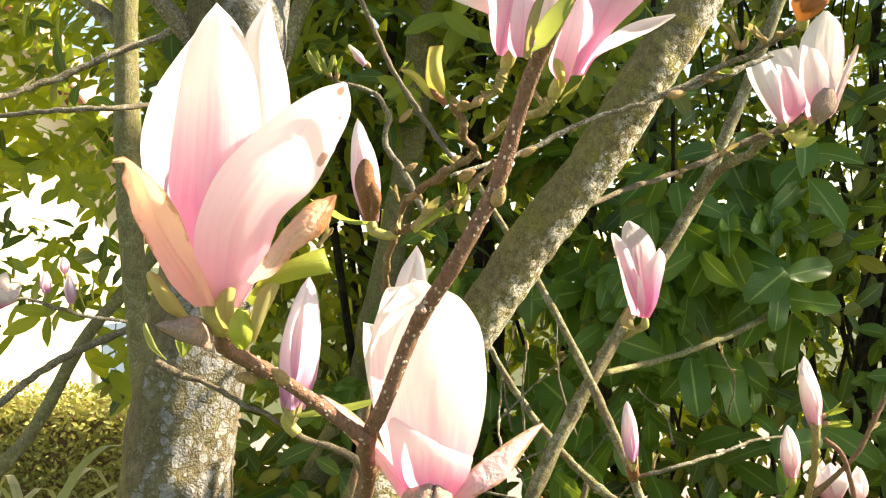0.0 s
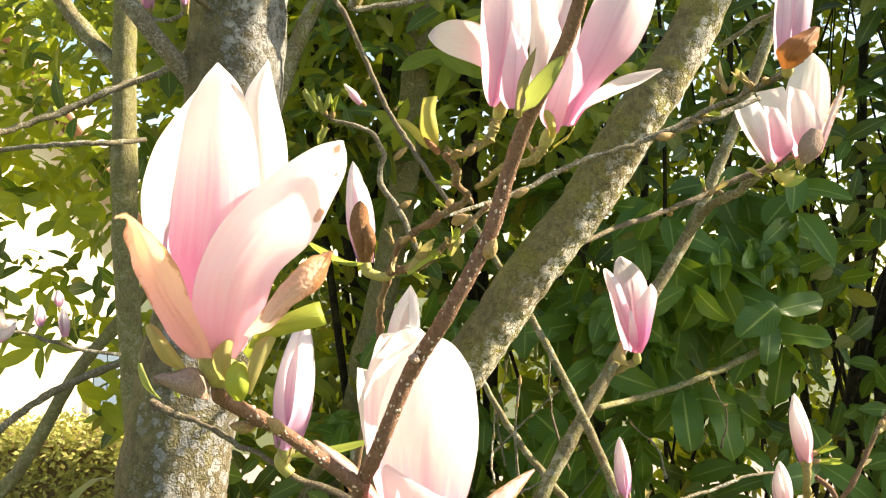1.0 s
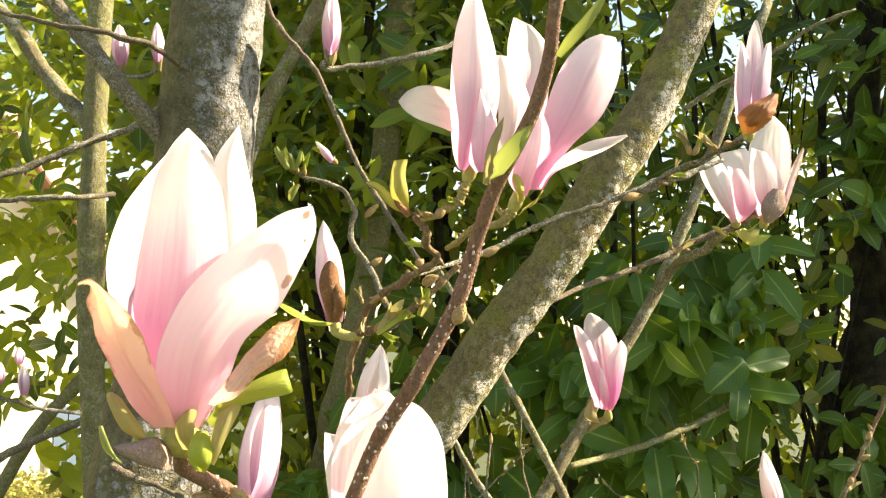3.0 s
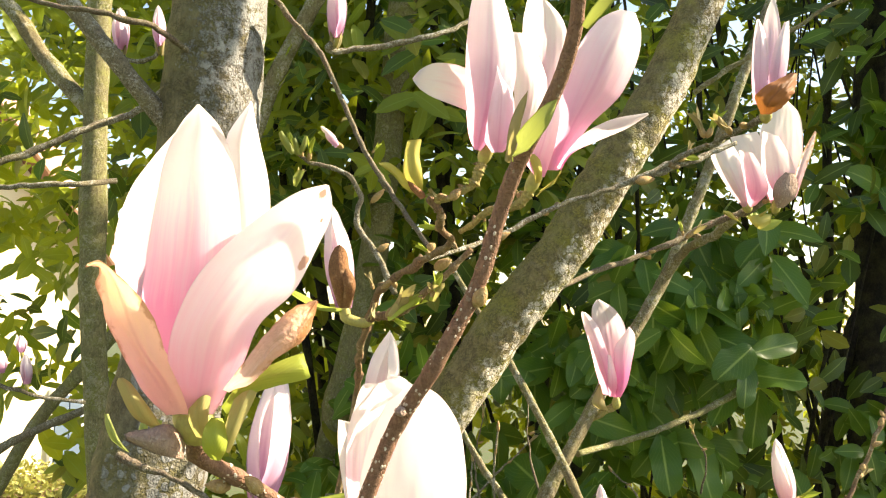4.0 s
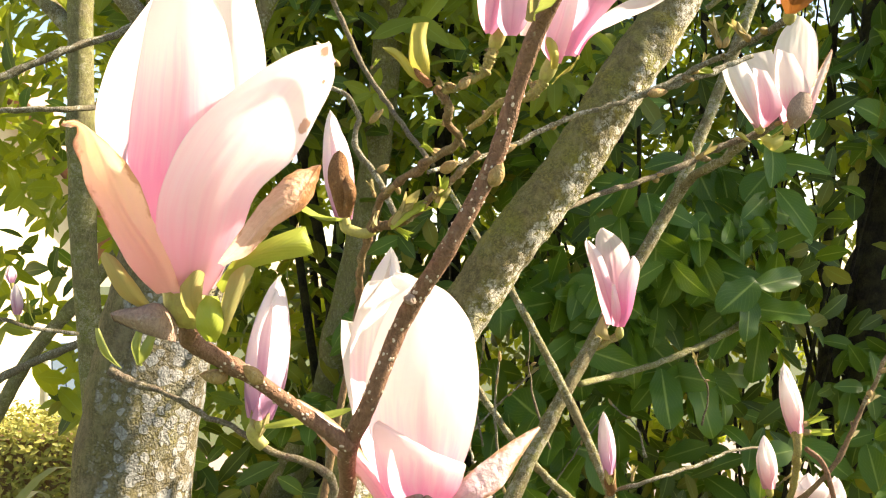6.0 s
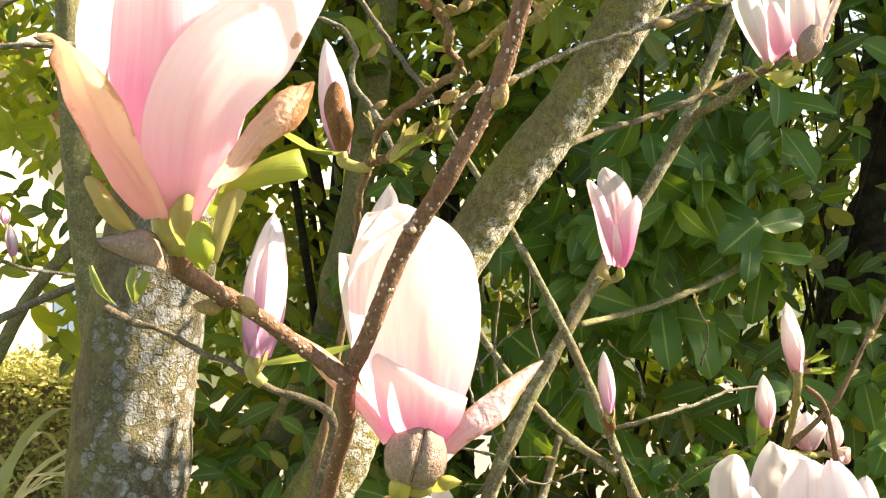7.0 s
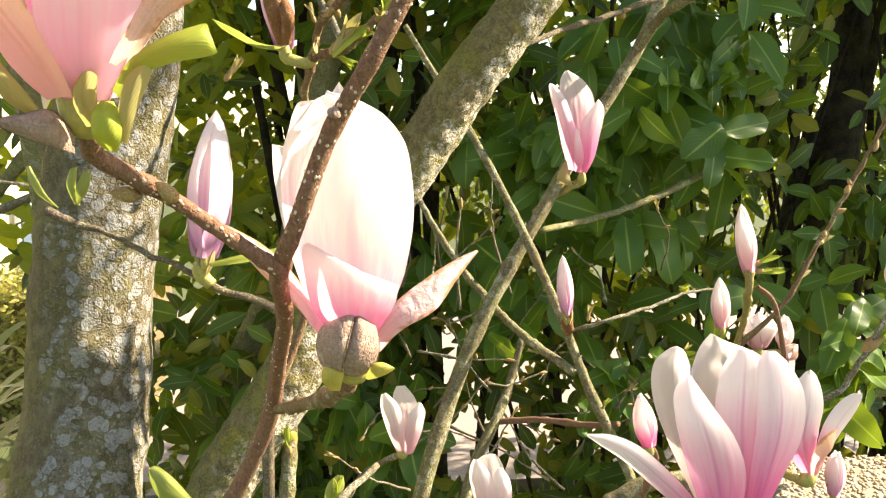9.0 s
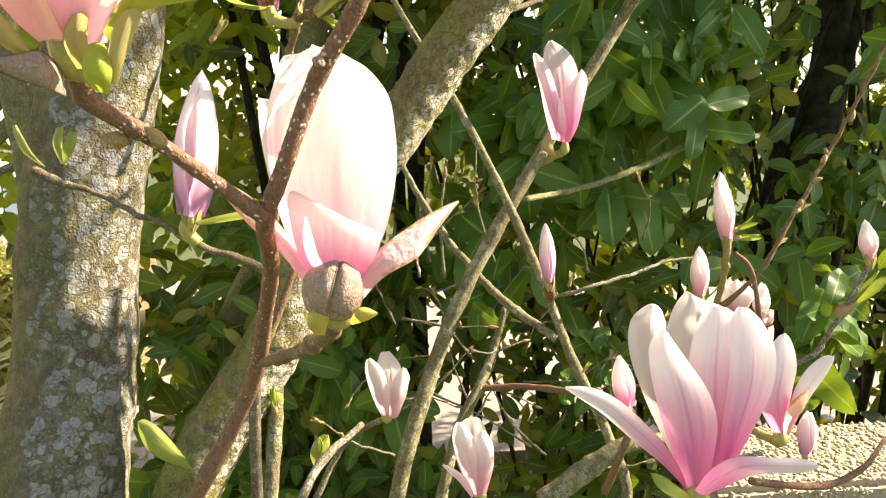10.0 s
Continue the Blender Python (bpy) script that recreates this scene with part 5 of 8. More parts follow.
loft("bud_scale", [(-0.1045, 0.3536, 1.4614), (-0.1095, 0.3440, 1.4706), (-0.1166, 0.3410, 1.4692), (-0.1236, 0.3420, 1.4681), (-0.1265, 0.3416, 1.4670)],
     [(-0.1045, 0.3520, 1.4580), (-0.1075, 0.3400, 1.4642), (-0.1137, 0.3370, 1.4645), (-0.1213, 0.3380, 1.4657), (-0.1254, 0.3400, 1.4658)],
     [(-0.1053, 0.3536, 1.4542), (-0.1080, 0.3440, 1.4566), (-0.1134, 0.3410, 1.4587), (-0.1216, 0.3420, 1.4621), (-0.1254, 0.3416, 1.4640)], M_SCALE, f1, "grey-brown felted bud scale", seed=12)
loft("leaf", [(-0.0911, 0.3446, 1.4556), (-0.0937, 0.3400, 1.4611), (-0.0935, 0.3400, 1.4687), (-0.0910, 0.3426, 1.4735)],
     [(-0.0888, 0.3430, 1.4555), (-0.0877, 0.3360, 1.4617), (-0.0876, 0.3360, 1.4689), (-0.0882, 0.3410, 1.4734)],
     [(-0.0873, 0.3446, 1.4549), (-0.0836, 0.3400, 1.4610), (-0.0837, 0.3400, 1.4680), (-0.0863, 0.3426, 1.4730)], M_YOUNG, f1, "", seed=8)
loft("bract", [(-0.0990, 0.3490, 1.4644), (-0.1012, 0.3440, 1.4734), (-0.0985, 0.3420, 1.4842), (-0.0947, 0.3430, 1.4911)],
     [(-0.0952, 0.3470, 1.4641), (-0.0956, 0.3390, 1.4734), (-0.0935, 0.3370, 1.4840), (-0.0919, 0.3410, 1.4913)],
     [(-0.0923, 0.3490, 1.4632), (-0.0927, 0.3440, 1.4722), (-0.0910, 0.3420, 1.4830), (-0.0900, 0.3430, 1.4911)], M_BRACT, f1, "", seed=10)
loft("bract", [(-0.0886, 0.3456, 1.4601), (-0.0849, 0.3410, 1.4702), (-0.0805, 0.3410, 1.4830), (-0.0757, 0.3446, 1.4910)],
     [(-0.0859, 0.3440, 1.4592), (-0.0808, 0.3370, 1.4701), (-0.0755, 0.3370, 1.4834), (-0.0732, 0.3430, 1.4907)],
     [(-0.0838, 0.3456, 1.4578), (-0.0784, 0.3410, 1.4690), (-0.0721, 0.3410, 1.4830), (-0.0712, 0.3446, 1.4903)], M_BRACT, f1, "", seed=11)
side_bud(tree, (-0.076, 0.381, 1.434), (-0.083, 0.376, 1.442), 0.0032)
side_bud(tree, (-0.091, 0.382, 1.436), (-0.102, 0.378, 1.438), 0.0032)
side_bud(tree, (0.025, 0.384, 1.521), (0.030, 0.380, 1.531), 0.0036, M_SCALE_TAN)
side_bud(tree, (-0.012, 0.392, 1.468), (-0.010, 0.390, 1.472), 0.003, M_SCALE)

# second large flower
f2 = egg("flower", (-0.009, 0.422, 1.339), (-0.003, 0.423, 1.361), 0.0085, M_GREEN, tree, "large white-pink flower with one petal bent outwards and a split grey bud scale")
loft("petal", [(-0.0159, 0.4388, 1.3619), (-0.0274, 0.4780, 1.3893), (-0.0317, 0.4840, 1.4325), (-0.0276, 0.4740, 1.4606), (-0.0225, 0.4640, 1.4740), (-0.0185, 0.4628, 1.4822)],
     [(-0.0088, 0.4420, 1.3609), (-0.0089, 0.4860, 1.3875), (-0.0085, 0.4920, 1.4316), (-0.0081, 0.4820, 1.4604), (-0.0131, 0.4720, 1.4741), (-0.0136, 0.4660, 1.4808)],
     [(-0.0017, 0.4388, 1.3616), (0.0098, 0.4780, 1.3887), (0.0150, 0.4840, 1.4321), (0.0117, 0.4740, 1.4605), (-0.0034, 0.4640, 1.4740), (-0.0086, 0.4628, 1.4793)], M_PETAL_IN, f2, "", wave=0.08, seed=21)
loft("petal", [(-0.0220, 0.4484, 1.3594), (-0.0361, 0.4680, 1.3821), (-0.0450, 0.4760, 1.4118), (-0.0494, 0.4800, 1.4392), (-0.0490, 0.4764, 1.4549)],
     [(-0.0190, 0.4460, 1.3600), (-0.0304, 0.4620, 1.3833), (-0.0378, 0.4700, 1.4110), (-0.0414, 0.4740, 1.4380), (-0.0454, 0.4740, 1.4544)],
     [(-0.0161, 0.4460, 1.3599), (-0.0252, 0.4620, 1.3832), (-0.0312, 0.4700, 1.4094), (-0.0341, 0.4740, 1.4364), (-0.0422, 0.4740, 1.4538)], M_PETAL, f2, "", seed=23)
loft("petal", [(-0.0216, 0.4400, 1.3603), (-0.0349, 0.4500, 1.3918), (-0.0417, 0.4560, 1.4204), (-0.0423, 0.4620, 1.4492), (-0.0383, 0.4660, 1.4644), (-0.0338, 0.4680, 1.4759), (-0.0280, 0.4640, 1.4770)],
     [(-0.0172, 0.4360, 1.3613), (-0.0262, 0.4400, 1.3922), (-0.0295, 0.4460, 1.4215), (-0.0283, 0.4520, 1.4497), (-0.0248, 0.4560, 1.4656), (-0.0223, 0.4580, 1.4763), (-0.0221, 0.4600, 1.4788)],
     [(-0.0129, 0.4336, 1.3619), (-0.0181, 0.4340, 1.3919), (-0.0179, 0.4400, 1.4221), (-0.0150, 0.4460, 1.4499), (-0.0120, 0.4500, 1.4668), (-0.0114, 0.4520, 1.4767), (-0.0163, 0.4576, 1.4806)], M_PETAL, f2, "", wave=0.08, seed=22)
loft("petal", [(-0.0163, 0.4336, 1.3605), (-0.0266, 0.4340, 1.3835), (-0.0331, 0.4260, 1.4185), (-0.0307, 0.4280, 1.4414), (-0.0225, 0.4420, 1.4627), (-0.0136, 0.4600, 1.4740), (-0.0086, 0.4596, 1.4792)],
     [(-0.0068, 0.4240, 1.3631), (-0.0053, 0.4100, 1.3886), (-0.0057, 0.4020, 1.4164), (-0.0037, 0.4040, 1.4373), (-0.0012, 0.4180, 1.4595), (-0.0017, 0.4360, 1.4719), (-0.0042, 0.4500, 1.4777)],
     [(0.0025, 0.4360, 1.3594), (0.0162, 0.4400, 1.3814), (0.0223, 0.4320, 1.4058), (0.0242, 0.4340, 1.4280), (0.0210, 0.4480, 1.4547), (0.0108, 0.4660, 1.4701), (0.0002, 0.4620, 1.4766)], M_PETAL_FRONT, f2, "", seed=24)
loft("petal", [(-0.0168, 0.4222, 1.3638), (-0.0249, 0.4130, 1.3802), (-0.0277, 0.4100, 1.3957), (-0.0286, 0.4120, 1.4086), (-0.0260, 0.4122, 1.4109)],
     [(-0.0058, 0.4110, 1.3668), (-0.0064, 0.3990, 1.3818), (-0.0063, 0.3960, 1.3940), (-0.0066, 0.3980, 1.4017), (-0.0065, 0.4010, 1.4021)],
     [(0.0050, 0.4222, 1.3633), (0.0121, 0.4130, 1.3762), (0.0152, 0.4100, 1.3861), (0.0156, 0.4120, 1.3891), (0.0132, 0.4122, 1.3889)], M_PETAL, f2, "", seed=27)
loft("petal", [(0.0024, 0.4264, 1.3650), (0.0112, 0.4180, 1.3777), (0.0243, 0.4220, 1.3873), (0.0389, 0.4300, 1.3952), (0.0513, 0.4380, 1.4000), (0.0565, 0.4404, 1.4015)],
     [(0.0041, 0.4240, 1.3597), (0.0142, 0.4120, 1.3737), (0.0288, 0.4160, 1.3828), (0.0411, 0.4240, 1.3925), (0.0515, 0.4320, 1.3994), (0.0566, 0.4380, 1.4015)],
     [(0.0059, 0.4252, 1.3534), (0.0175, 0.4150, 1.3673), (0.0341, 0.4190, 1.3761), (0.0444, 0.4270, 1.3880), (0.0531, 0.4350, 1.3971), (0.0572, 0.4392, 1.4009)], M_PETAL_EDGED, f2, "outward-bent petal with brown edge", wave=0.10, seed=25)
loft("petal", [(-0.0244, 0.4376, 1.3596), (-0.0362, 0.4480, 1.3723), (-0.0554, 0.4560, 1.3895), (-0.0664, 0.4600, 1.4024), (-0.0742, 0.4596, 1.4138)],
     [(-0.0207, 0.4360, 1.3625), (-0.0316, 0.4440, 1.3751), (-0.0484, 0.4520, 1.3924), (-0.0597, 0.4560, 1.4037), (-0.0722, 0.4580, 1.4140)],
     [(-0.0172, 0.4376, 1.3646), (-0.0275, 0.4480, 1.3759), (-0.0423, 0.4560, 1.3938), (-0.0541, 0.4600, 1.4037), (-0.0707, 0.4596, 1.4138)], M_PETAL_EDGED, f2, "", seed=26)
loft("bud_scale", [(-0.0123, 0.4168, 1.3448), (-0.0207, 0.4140, 1.3498), (-0.0234, 0.4080, 1.3614), (-0.0218, 0.4090, 1.3699), (-0.0155, 0.4130, 1.3746), (-0.0081, 0.4098, 1.3780)],
     [(-0.0114, 0.4120, 1.3467), (-0.0158, 0.4020, 1.3535), (-0.0159, 0.3960, 1.3640), (-0.0141, 0.3970, 1.3721), (-0.0102, 0.4010, 1.3774), (-0.0062, 0.4050, 1.3791)],
     [(-0.0106, 0.4120, 1.3470), (-0.0114, 0.4020, 1.3531), (-0.0091, 0.3960, 1.3629), (-0.0070, 0.3970, 1.3709), (-0.0052, 0.4010, 1.3771), (-0.0044, 0.4050, 1.3789)], M_SCALE, f2, "felted grey-brown bud scale", wave=0.02, nu=14, nv=20, seed=28)
loft("bud_scale", [(-0.0105, 0.4110, 1.3467), (-0.0106, 0.4030, 1.3527), (-0.0086, 0.3980, 1.3623), (-0.0065, 0.3990, 1.3703), (-0.0047, 0.4020, 1.3763), (-0.0039, 0.4050, 1.3789)],
     [(-0.0076, 0.4110, 1.3461), (-0.0040, 0.4030, 1.3526), (-0.0014, 0.3980, 1.3623), (-0.0006, 0.3990, 1.3708), (-0.0015, 0.4020, 1.3767), (-0.0028, 0.4050, 1.3790)],
     [(-0.0047, 0.4158, 1.3438), (0.0029, 0.4150, 1.3483), (0.0063, 0.4100, 1.3587), (0.0056, 0.4110, 1.3679), (0.0020, 0.4140, 1.3740), (-0.0018, 0.4098, 1.3779)], M_SCALE, f2, "felted grey-brown bud scale", wave=0.02, nu=14, nv=20, seed=29)
loft("leaf", [(-0.0182, 0.4154, 1.3377), (-0.0213, 0.4090, 1.3456), (-0.0207, 0.4090, 1.3510), (-0.0179, 0.4104, 1.3526)],
     [(-0.0157, 0.4130, 1.3385), (-0.0163, 0.4030, 1.3473), (-0.0155, 0.4030, 1.3525), (-0.0157, 0.4080, 1.3532)],
     [(-0.0134, 0.4154, 1.3375), (-0.0116, 0.4090, 1.3447), (-0.0107, 0.4090, 1.3499), (-0.0136, 0.4104, 1.3522)], M_YELLOW, tree, "", seed=56)
loft("leaf", [(-0.0009, 0.4168, 1.3434), (0.0022, 0.4100, 1.3522), (0.0076, 0.4100, 1.3529), (0.0129, 0.4108, 1.3500)],
     [(-0.0004, 0.4160, 1.3431), (0.0040, 0.4080, 1.3496), (0.0091, 0.4080, 1.3509), (0.0131, 0.4100, 1.3499)],
     [(0.0001, 0.4168, 1.3422), (0.0059, 0.4100, 1.3456), (0.0107, 0.4100, 1.3476), (0.0134, 0.4108, 1.3492)], M_YELLOW, tree, "", seed=57)
loft("leaf", [(-0.1251, 0.5976, 1.1841), (-0.1337, 0.5900, 1.2043), (-0.1445, 0.5860, 1.2211), (-0.1555, 0.5900, 1.2264), (-0.1587, 0.5896, 1.2254)],
     [(-0.1236, 0.5960, 1.1825), (-0.1362, 0.5860, 1.2001), (-0.1475, 0.5820, 1.2143), (-0.1561, 0.5860, 1.2225), (-0.1586, 0.5880, 1.2250)],
     [(-0.1229, 0.5976, 1.1794), (-0.1409, 0.5900, 1.1922), (-0.1528, 0.5860, 1.2040), (-0.1591, 0.5900, 1.2152), (-0.1596, 0.5896, 1.2233)], M_SHOOT_LEAF, tree, "felted unfolding leaf bud", seed=58)
loft("leaf", [(-0.1260, 0.6012, 1.1814), (-0.1334, 0.5940, 1.1980), (-0.1447, 0.5912, 1.2131)],
     [(-0.1237, 0.6000, 1.1808), (-0.1348, 0.5910, 1.1961), (-0.1458, 0.5900, 1.2104)],
     [(-0.1220, 0.6012, 1.1789), (-0.1378, 0.5940, 1.1914), (-0.1475, 0.5912, 1.2066)], M_SHOOT_LEAF, tree, "", seed=59)
loft("leaf", [(-0.0945, 0.8340, 1.1280), (-0.1004, 0.8290, 1.1410), (-0.0987, 0.8290, 1.1535), (-0.0929, 0.8300, 1.1560)],
     [(-0.0907, 0.8320, 1.1286), (-0.0904, 0.8240, 1.1426), (-0.0900, 0.8240, 1.1544), (-0.0903, 0.8280, 1.1567)],
     [(-0.0874, 0.8340, 1.1276), (-0.0816, 0.8290, 1.1402), (-0.0824, 0.8290, 1.1516), (-0.0882, 0.8300, 1.1558)], M_YELLOW, tree, "", seed=60)
loft("leaf", [(-0.0484, 0.7816, 1.0892), (-0.0515, 0.7760, 1.1061), (-0.0471, 0.7760, 1.1198), (-0.0380, 0.7776, 1.1271)],
     [(-0.0455, 0.7800, 1.0898), (-0.0437, 0.7720, 1.1067), (-0.0391, 0.7720, 1.1194), (-0.0351, 0.7760, 1.1270)],
     [(-0.0427, 0.7816, 1.0889), (-0.0364, 0.7760, 1.1035), (-0.0315, 0.7760, 1.1154), (-0.0325, 0.7776, 1.1256)], M_SHOOT_LEAF, tree, "", seed=61)

# young leaves at the top of the shoot
blade("leaf", [(0.040, 0.359, 1.591), (0.045, 0.344, 1.596), (0.050, 0.337, 1.602), (0.057, 0.335, 1.611)], 0.0095, (0.3, -1, 0.3), M_SHOOT_LEAF, tree, cup=0.5, low=0.5, nu=6, nv=10, seed=53)
blade("leaf", [(0.038, 0.359, 1.588), (0.039, 0.350, 1.596), (0.041, 0.347, 1.606), (0.046, 0.346, 1.618)], 0.006, (-0.3, -1, 0.1), M_YOUNG_DULL, tree, cup=0.9, low=0.5, nu=4, nv=8, seed=54)
blade("leaf", [(0.071, 0.338, 1.645), (0.075, 0.330, 1.650), (0.082, 0.326, 1.658), (0.092, 0.324, 1.672)], 0.006, (0.3, -1, 0.2), M_SHOOT_LEAF, tree, cup=0.5, low=0.5, nu=6, nv=10, seed=55)
# pair of flowers above
up1 = egg("flower", (0.039, 0.496, 1.614), (0.046, 0.489, 1.633), 0.0045, M_GREEN, tree, "white-pink flower with one petal folded out")
loft("petal", [(0.0553, 0.4950, 1.6233), (0.0619, 0.5050, 1.6584), (0.0615, 0.5070, 1.6806), (0.0603, 0.5030, 1.6971), (0.0610, 0.5020, 1.7047)],
     [(0.0596, 0.4970, 1.6237), (0.0709, 0.5100, 1.6540), (0.0738, 0.5120, 1.6764), (0.0707, 0.5080, 1.6930), (0.0648, 0.5040, 1.7051)],
     [(0.0635, 0.4950, 1.6234), (0.0784, 0.5050, 1.6470), (0.0847, 0.5070, 1.6692), (0.0795, 0.5030, 1.6856), (0.0680, 0.5020, 1.7040)], M_PETAL_IN, up1, "", seed=31)
loft("petal", [(0.0340, 0.4894, 1.6222), (0.0308, 0.4920, 1.6314), (0.0281, 0.4840, 1.6541), (0.0281, 0.4790, 1.6825), (0.0311, 0.4800, 1.7131), (0.0375, 0.4860, 1.7350), (0.0426, 0.4844, 1.7491)],
     [(0.0355, 0.4830, 1.6205), (0.0360, 0.4760, 1.6264), (0.0400, 0.4680, 1.6462), (0.0424, 0.4630, 1.6701), (0.0429, 0.4640, 1.6987), (0.0434, 0.4700, 1.7225), (0.0431, 0.4780, 1.7460)],
     [(0.0379, 0.4886, 1.6214), (0.0436, 0.4900, 1.6281), (0.0546, 0.4820, 1.6465), (0.0596, 0.4770, 1.6675), (0.0577, 0.4780, 1.6959), (0.0522, 0.4840, 1.7229), (0.0448, 0.4836, 1.7484)], M_PETAL_STREAK, up1, "", seed=33)
loft("petal", [(0.0444, 0.4832, 1.6192), (0.0398, 0.4800, 1.6258), (0.0395, 0.4730, 1.6384), (0.0418, 0.4700, 1.6577), (0.0444, 0.4710, 1.6709), (0.0453, 0.4682, 1.6759)],
     [(0.0477, 0.4800, 1.6186), (0.0474, 0.4720, 1.6238), (0.0478, 0.4650, 1.6366), (0.0483, 0.4620, 1.6528), (0.0463, 0.4630, 1.6657), (0.0453, 0.4650, 1.6746)],
     [(0.0518, 0.4840, 1.6195), (0.0571, 0.4820, 1.6258), (0.0581, 0.4750, 1.6392), (0.0567, 0.4720, 1.6530), (0.0500, 0.4730, 1.6661), (0.0461, 0.4690, 1.6758)], M_PETAL_BUD, up1, "", seed=32)
loft("petal", [(0.0312, 0.4876, 1.6740), (0.0198, 0.4800, 1.6748), (0.0076, 0.4700, 1.6718), (-0.0003, 0.4660, 1.6667), (-0.0055, 0.4646, 1.6601)],
     [(0.0317, 0.4860, 1.6594), (0.0196, 0.4760, 1.6604), (0.0068, 0.4660, 1.6600), (-0.0009, 0.4620, 1.6595), (-0.0053, 0.4630, 1.6589)],
     [(0.0322, 0.4860, 1.6453), (0.0197, 0.4760, 1.6473), (0.0062, 0.4660, 1.6495), (-0.0016, 0.4620, 1.6536), (-0.0051, 0.4630, 1.6582)], M_PETAL_IN, up1, "", seed=34)
up2 = egg("flower", (0.069, 0.497, 1.595), (0.078, 0.490, 1.615), 0.0045, M_GREEN, tree, "open pink flower streaked darker at the base")
loft("petal", [(0.0766, 0.5074, 1.6184), (0.0735, 0.5240, 1.6699), (0.0710, 0.5240, 1.7026), (0.0703, 0.5180, 1.7188), (0.0722, 0.5140, 1.7296), (0.0731, 0.5064, 1.7334)],
     [(0.0829, 0.5050, 1.6180), (0.0845, 0.5180, 1.6643), (0.0848, 0.5180, 1.6946), (0.0844, 0.5120, 1.7128), (0.0832, 0.5080, 1.7224), (0.0787, 0.5040, 1.7297)],
     [(0.0900, 0.5074, 1.6185), (0.0975, 0.5240, 1.6621), (0.1006, 0.5240, 1.6908), (0.1005, 0.5180, 1.7112), (0.0963, 0.5140, 1.7199), (0.0852, 0.5064, 1.7280)], M_PETAL_PALE_BUD, up2, "", seed=35)
loft("petal", [(0.0797, 0.4898, 1.6094), (0.0831, 0.4820, 1.6320), (0.0898, 0.4730, 1.6631), (0.1003, 0.4730, 1.6885), (0.1170, 0.4800, 1.7080), (0.1269, 0.4788, 1.7120)],
     [(0.0830, 0.4850, 1.6086), (0.0921, 0.4700, 1.6312), (0.1043, 0.4610, 1.6552), (0.1148, 0.4610, 1.6786), (0.1254, 0.4680, 1.6991), (0.1305, 0.4740, 1.7090)],
     [(0.0880, 0.4906, 1.6096), (0.1064, 0.4840, 1.6365), (0.1248, 0.4750, 1.6549), (0.1359, 0.4750, 1.6775), (0.1410, 0.4820, 1.7001), (0.1371, 0.4796, 1.7102)], M_PETAL_STREAK, up2, "", seed=37)
loft("petal", [(0.0728, 0.4882, 1.6049), (0.0664, 0.4870, 1.6151), (0.0697, 0.4810, 1.6279), (0.0752, 0.4780, 1.6439), (0.0796, 0.4772, 1.6586)],
     [(0.0752, 0.4850, 1.6042), (0.0727, 0.4790, 1.6121), (0.0757, 0.4730, 1.6244), (0.0796, 0.4700, 1.6410), (0.0819, 0.4740, 1.6577)],
     [(0.0784, 0.4866, 1.6044), (0.0808, 0.4830, 1.6115), (0.0836, 0.4770, 1.6235), (0.0861, 0.4740, 1.6412), (0.0851, 0.4756, 1.6582)], M_PETAL_STREAK, up2, "", seed=36)
loft("petal", [(0.0860, 0.4852, 1.6105), (0.0919, 0.4770, 1.6200), (0.1001, 0.4690, 1.6285), (0.1157, 0.4650, 1.6364), (0.1385, 0.4642, 1.6409)],
     [(0.0870, 0.4840, 1.6093), (0.0925, 0.4740, 1.6183), (0.1035, 0.4660, 1.6255), (0.1197, 0.4620, 1.6329), (0.1385, 0.4630, 1.6399)],
     [(0.0885, 0.4852, 1.6087), (0.0944, 0.4770, 1.6178), (0.1083, 0.4690, 1.6239), (0.1253, 0.4650, 1.6308), (0.1392, 0.4642, 1.6395)], M_PETAL, up2, "", seed=38)
branch("spur", [(0.040, 0.496, 1.615), (0.035, 0.498, 1.605), (0.023, 0.499, 1.595), (0.006, 0.506, 1.590)], [0.0034, 0.0030, 0.0021, 0.0021], M_SPUR, tree, rings=60, knots=0.3, seed=41)
branch("spur", [(0.071, 0.497, 1.597), (0.061, 0.503, 1.589), (0.047, 0.514, 1.584), (0.029, 0.546, 1.576)], [0.0034, 0.0030, 0.0021, 0.0020], M_SPUR, tree, rings=60, knots=0.3, seed=42)
branch("twig", [(0.005, 0.505, 1.594), (0.012, 0.506, 1.585), (0.016, 0.527, 1.574), (0.021, 0.547, 1.568), (-0.003, 0.580, 1.554), (-0.028, 0.613, 1.537), (-0.040, 0.646, 1.515), (-0.049, 0.670, 1.486), (-0.054, 0.714, 1.448), (-0.10, .75, 1.2)], [0.0022, 0.0023, 0.0025, 0.0025, 0.0024, 0.0027, 0.0028, 0.0027, 0.0028, 0.004], M_SPUR_DARK, tree, rings=120, knots=0.4, seed=43)
branch("twig", [(-0.040, 0.646, 1.515), (-0.016, 0.625, 1.520), (0.010, 0.601, 1.537), (0.041, 0.597, 1.568)], [0.003, 0.003, 0.0026, 0.0022], M_SPUR_DARK, tree, rings=60, knots=0.4, seed=44)
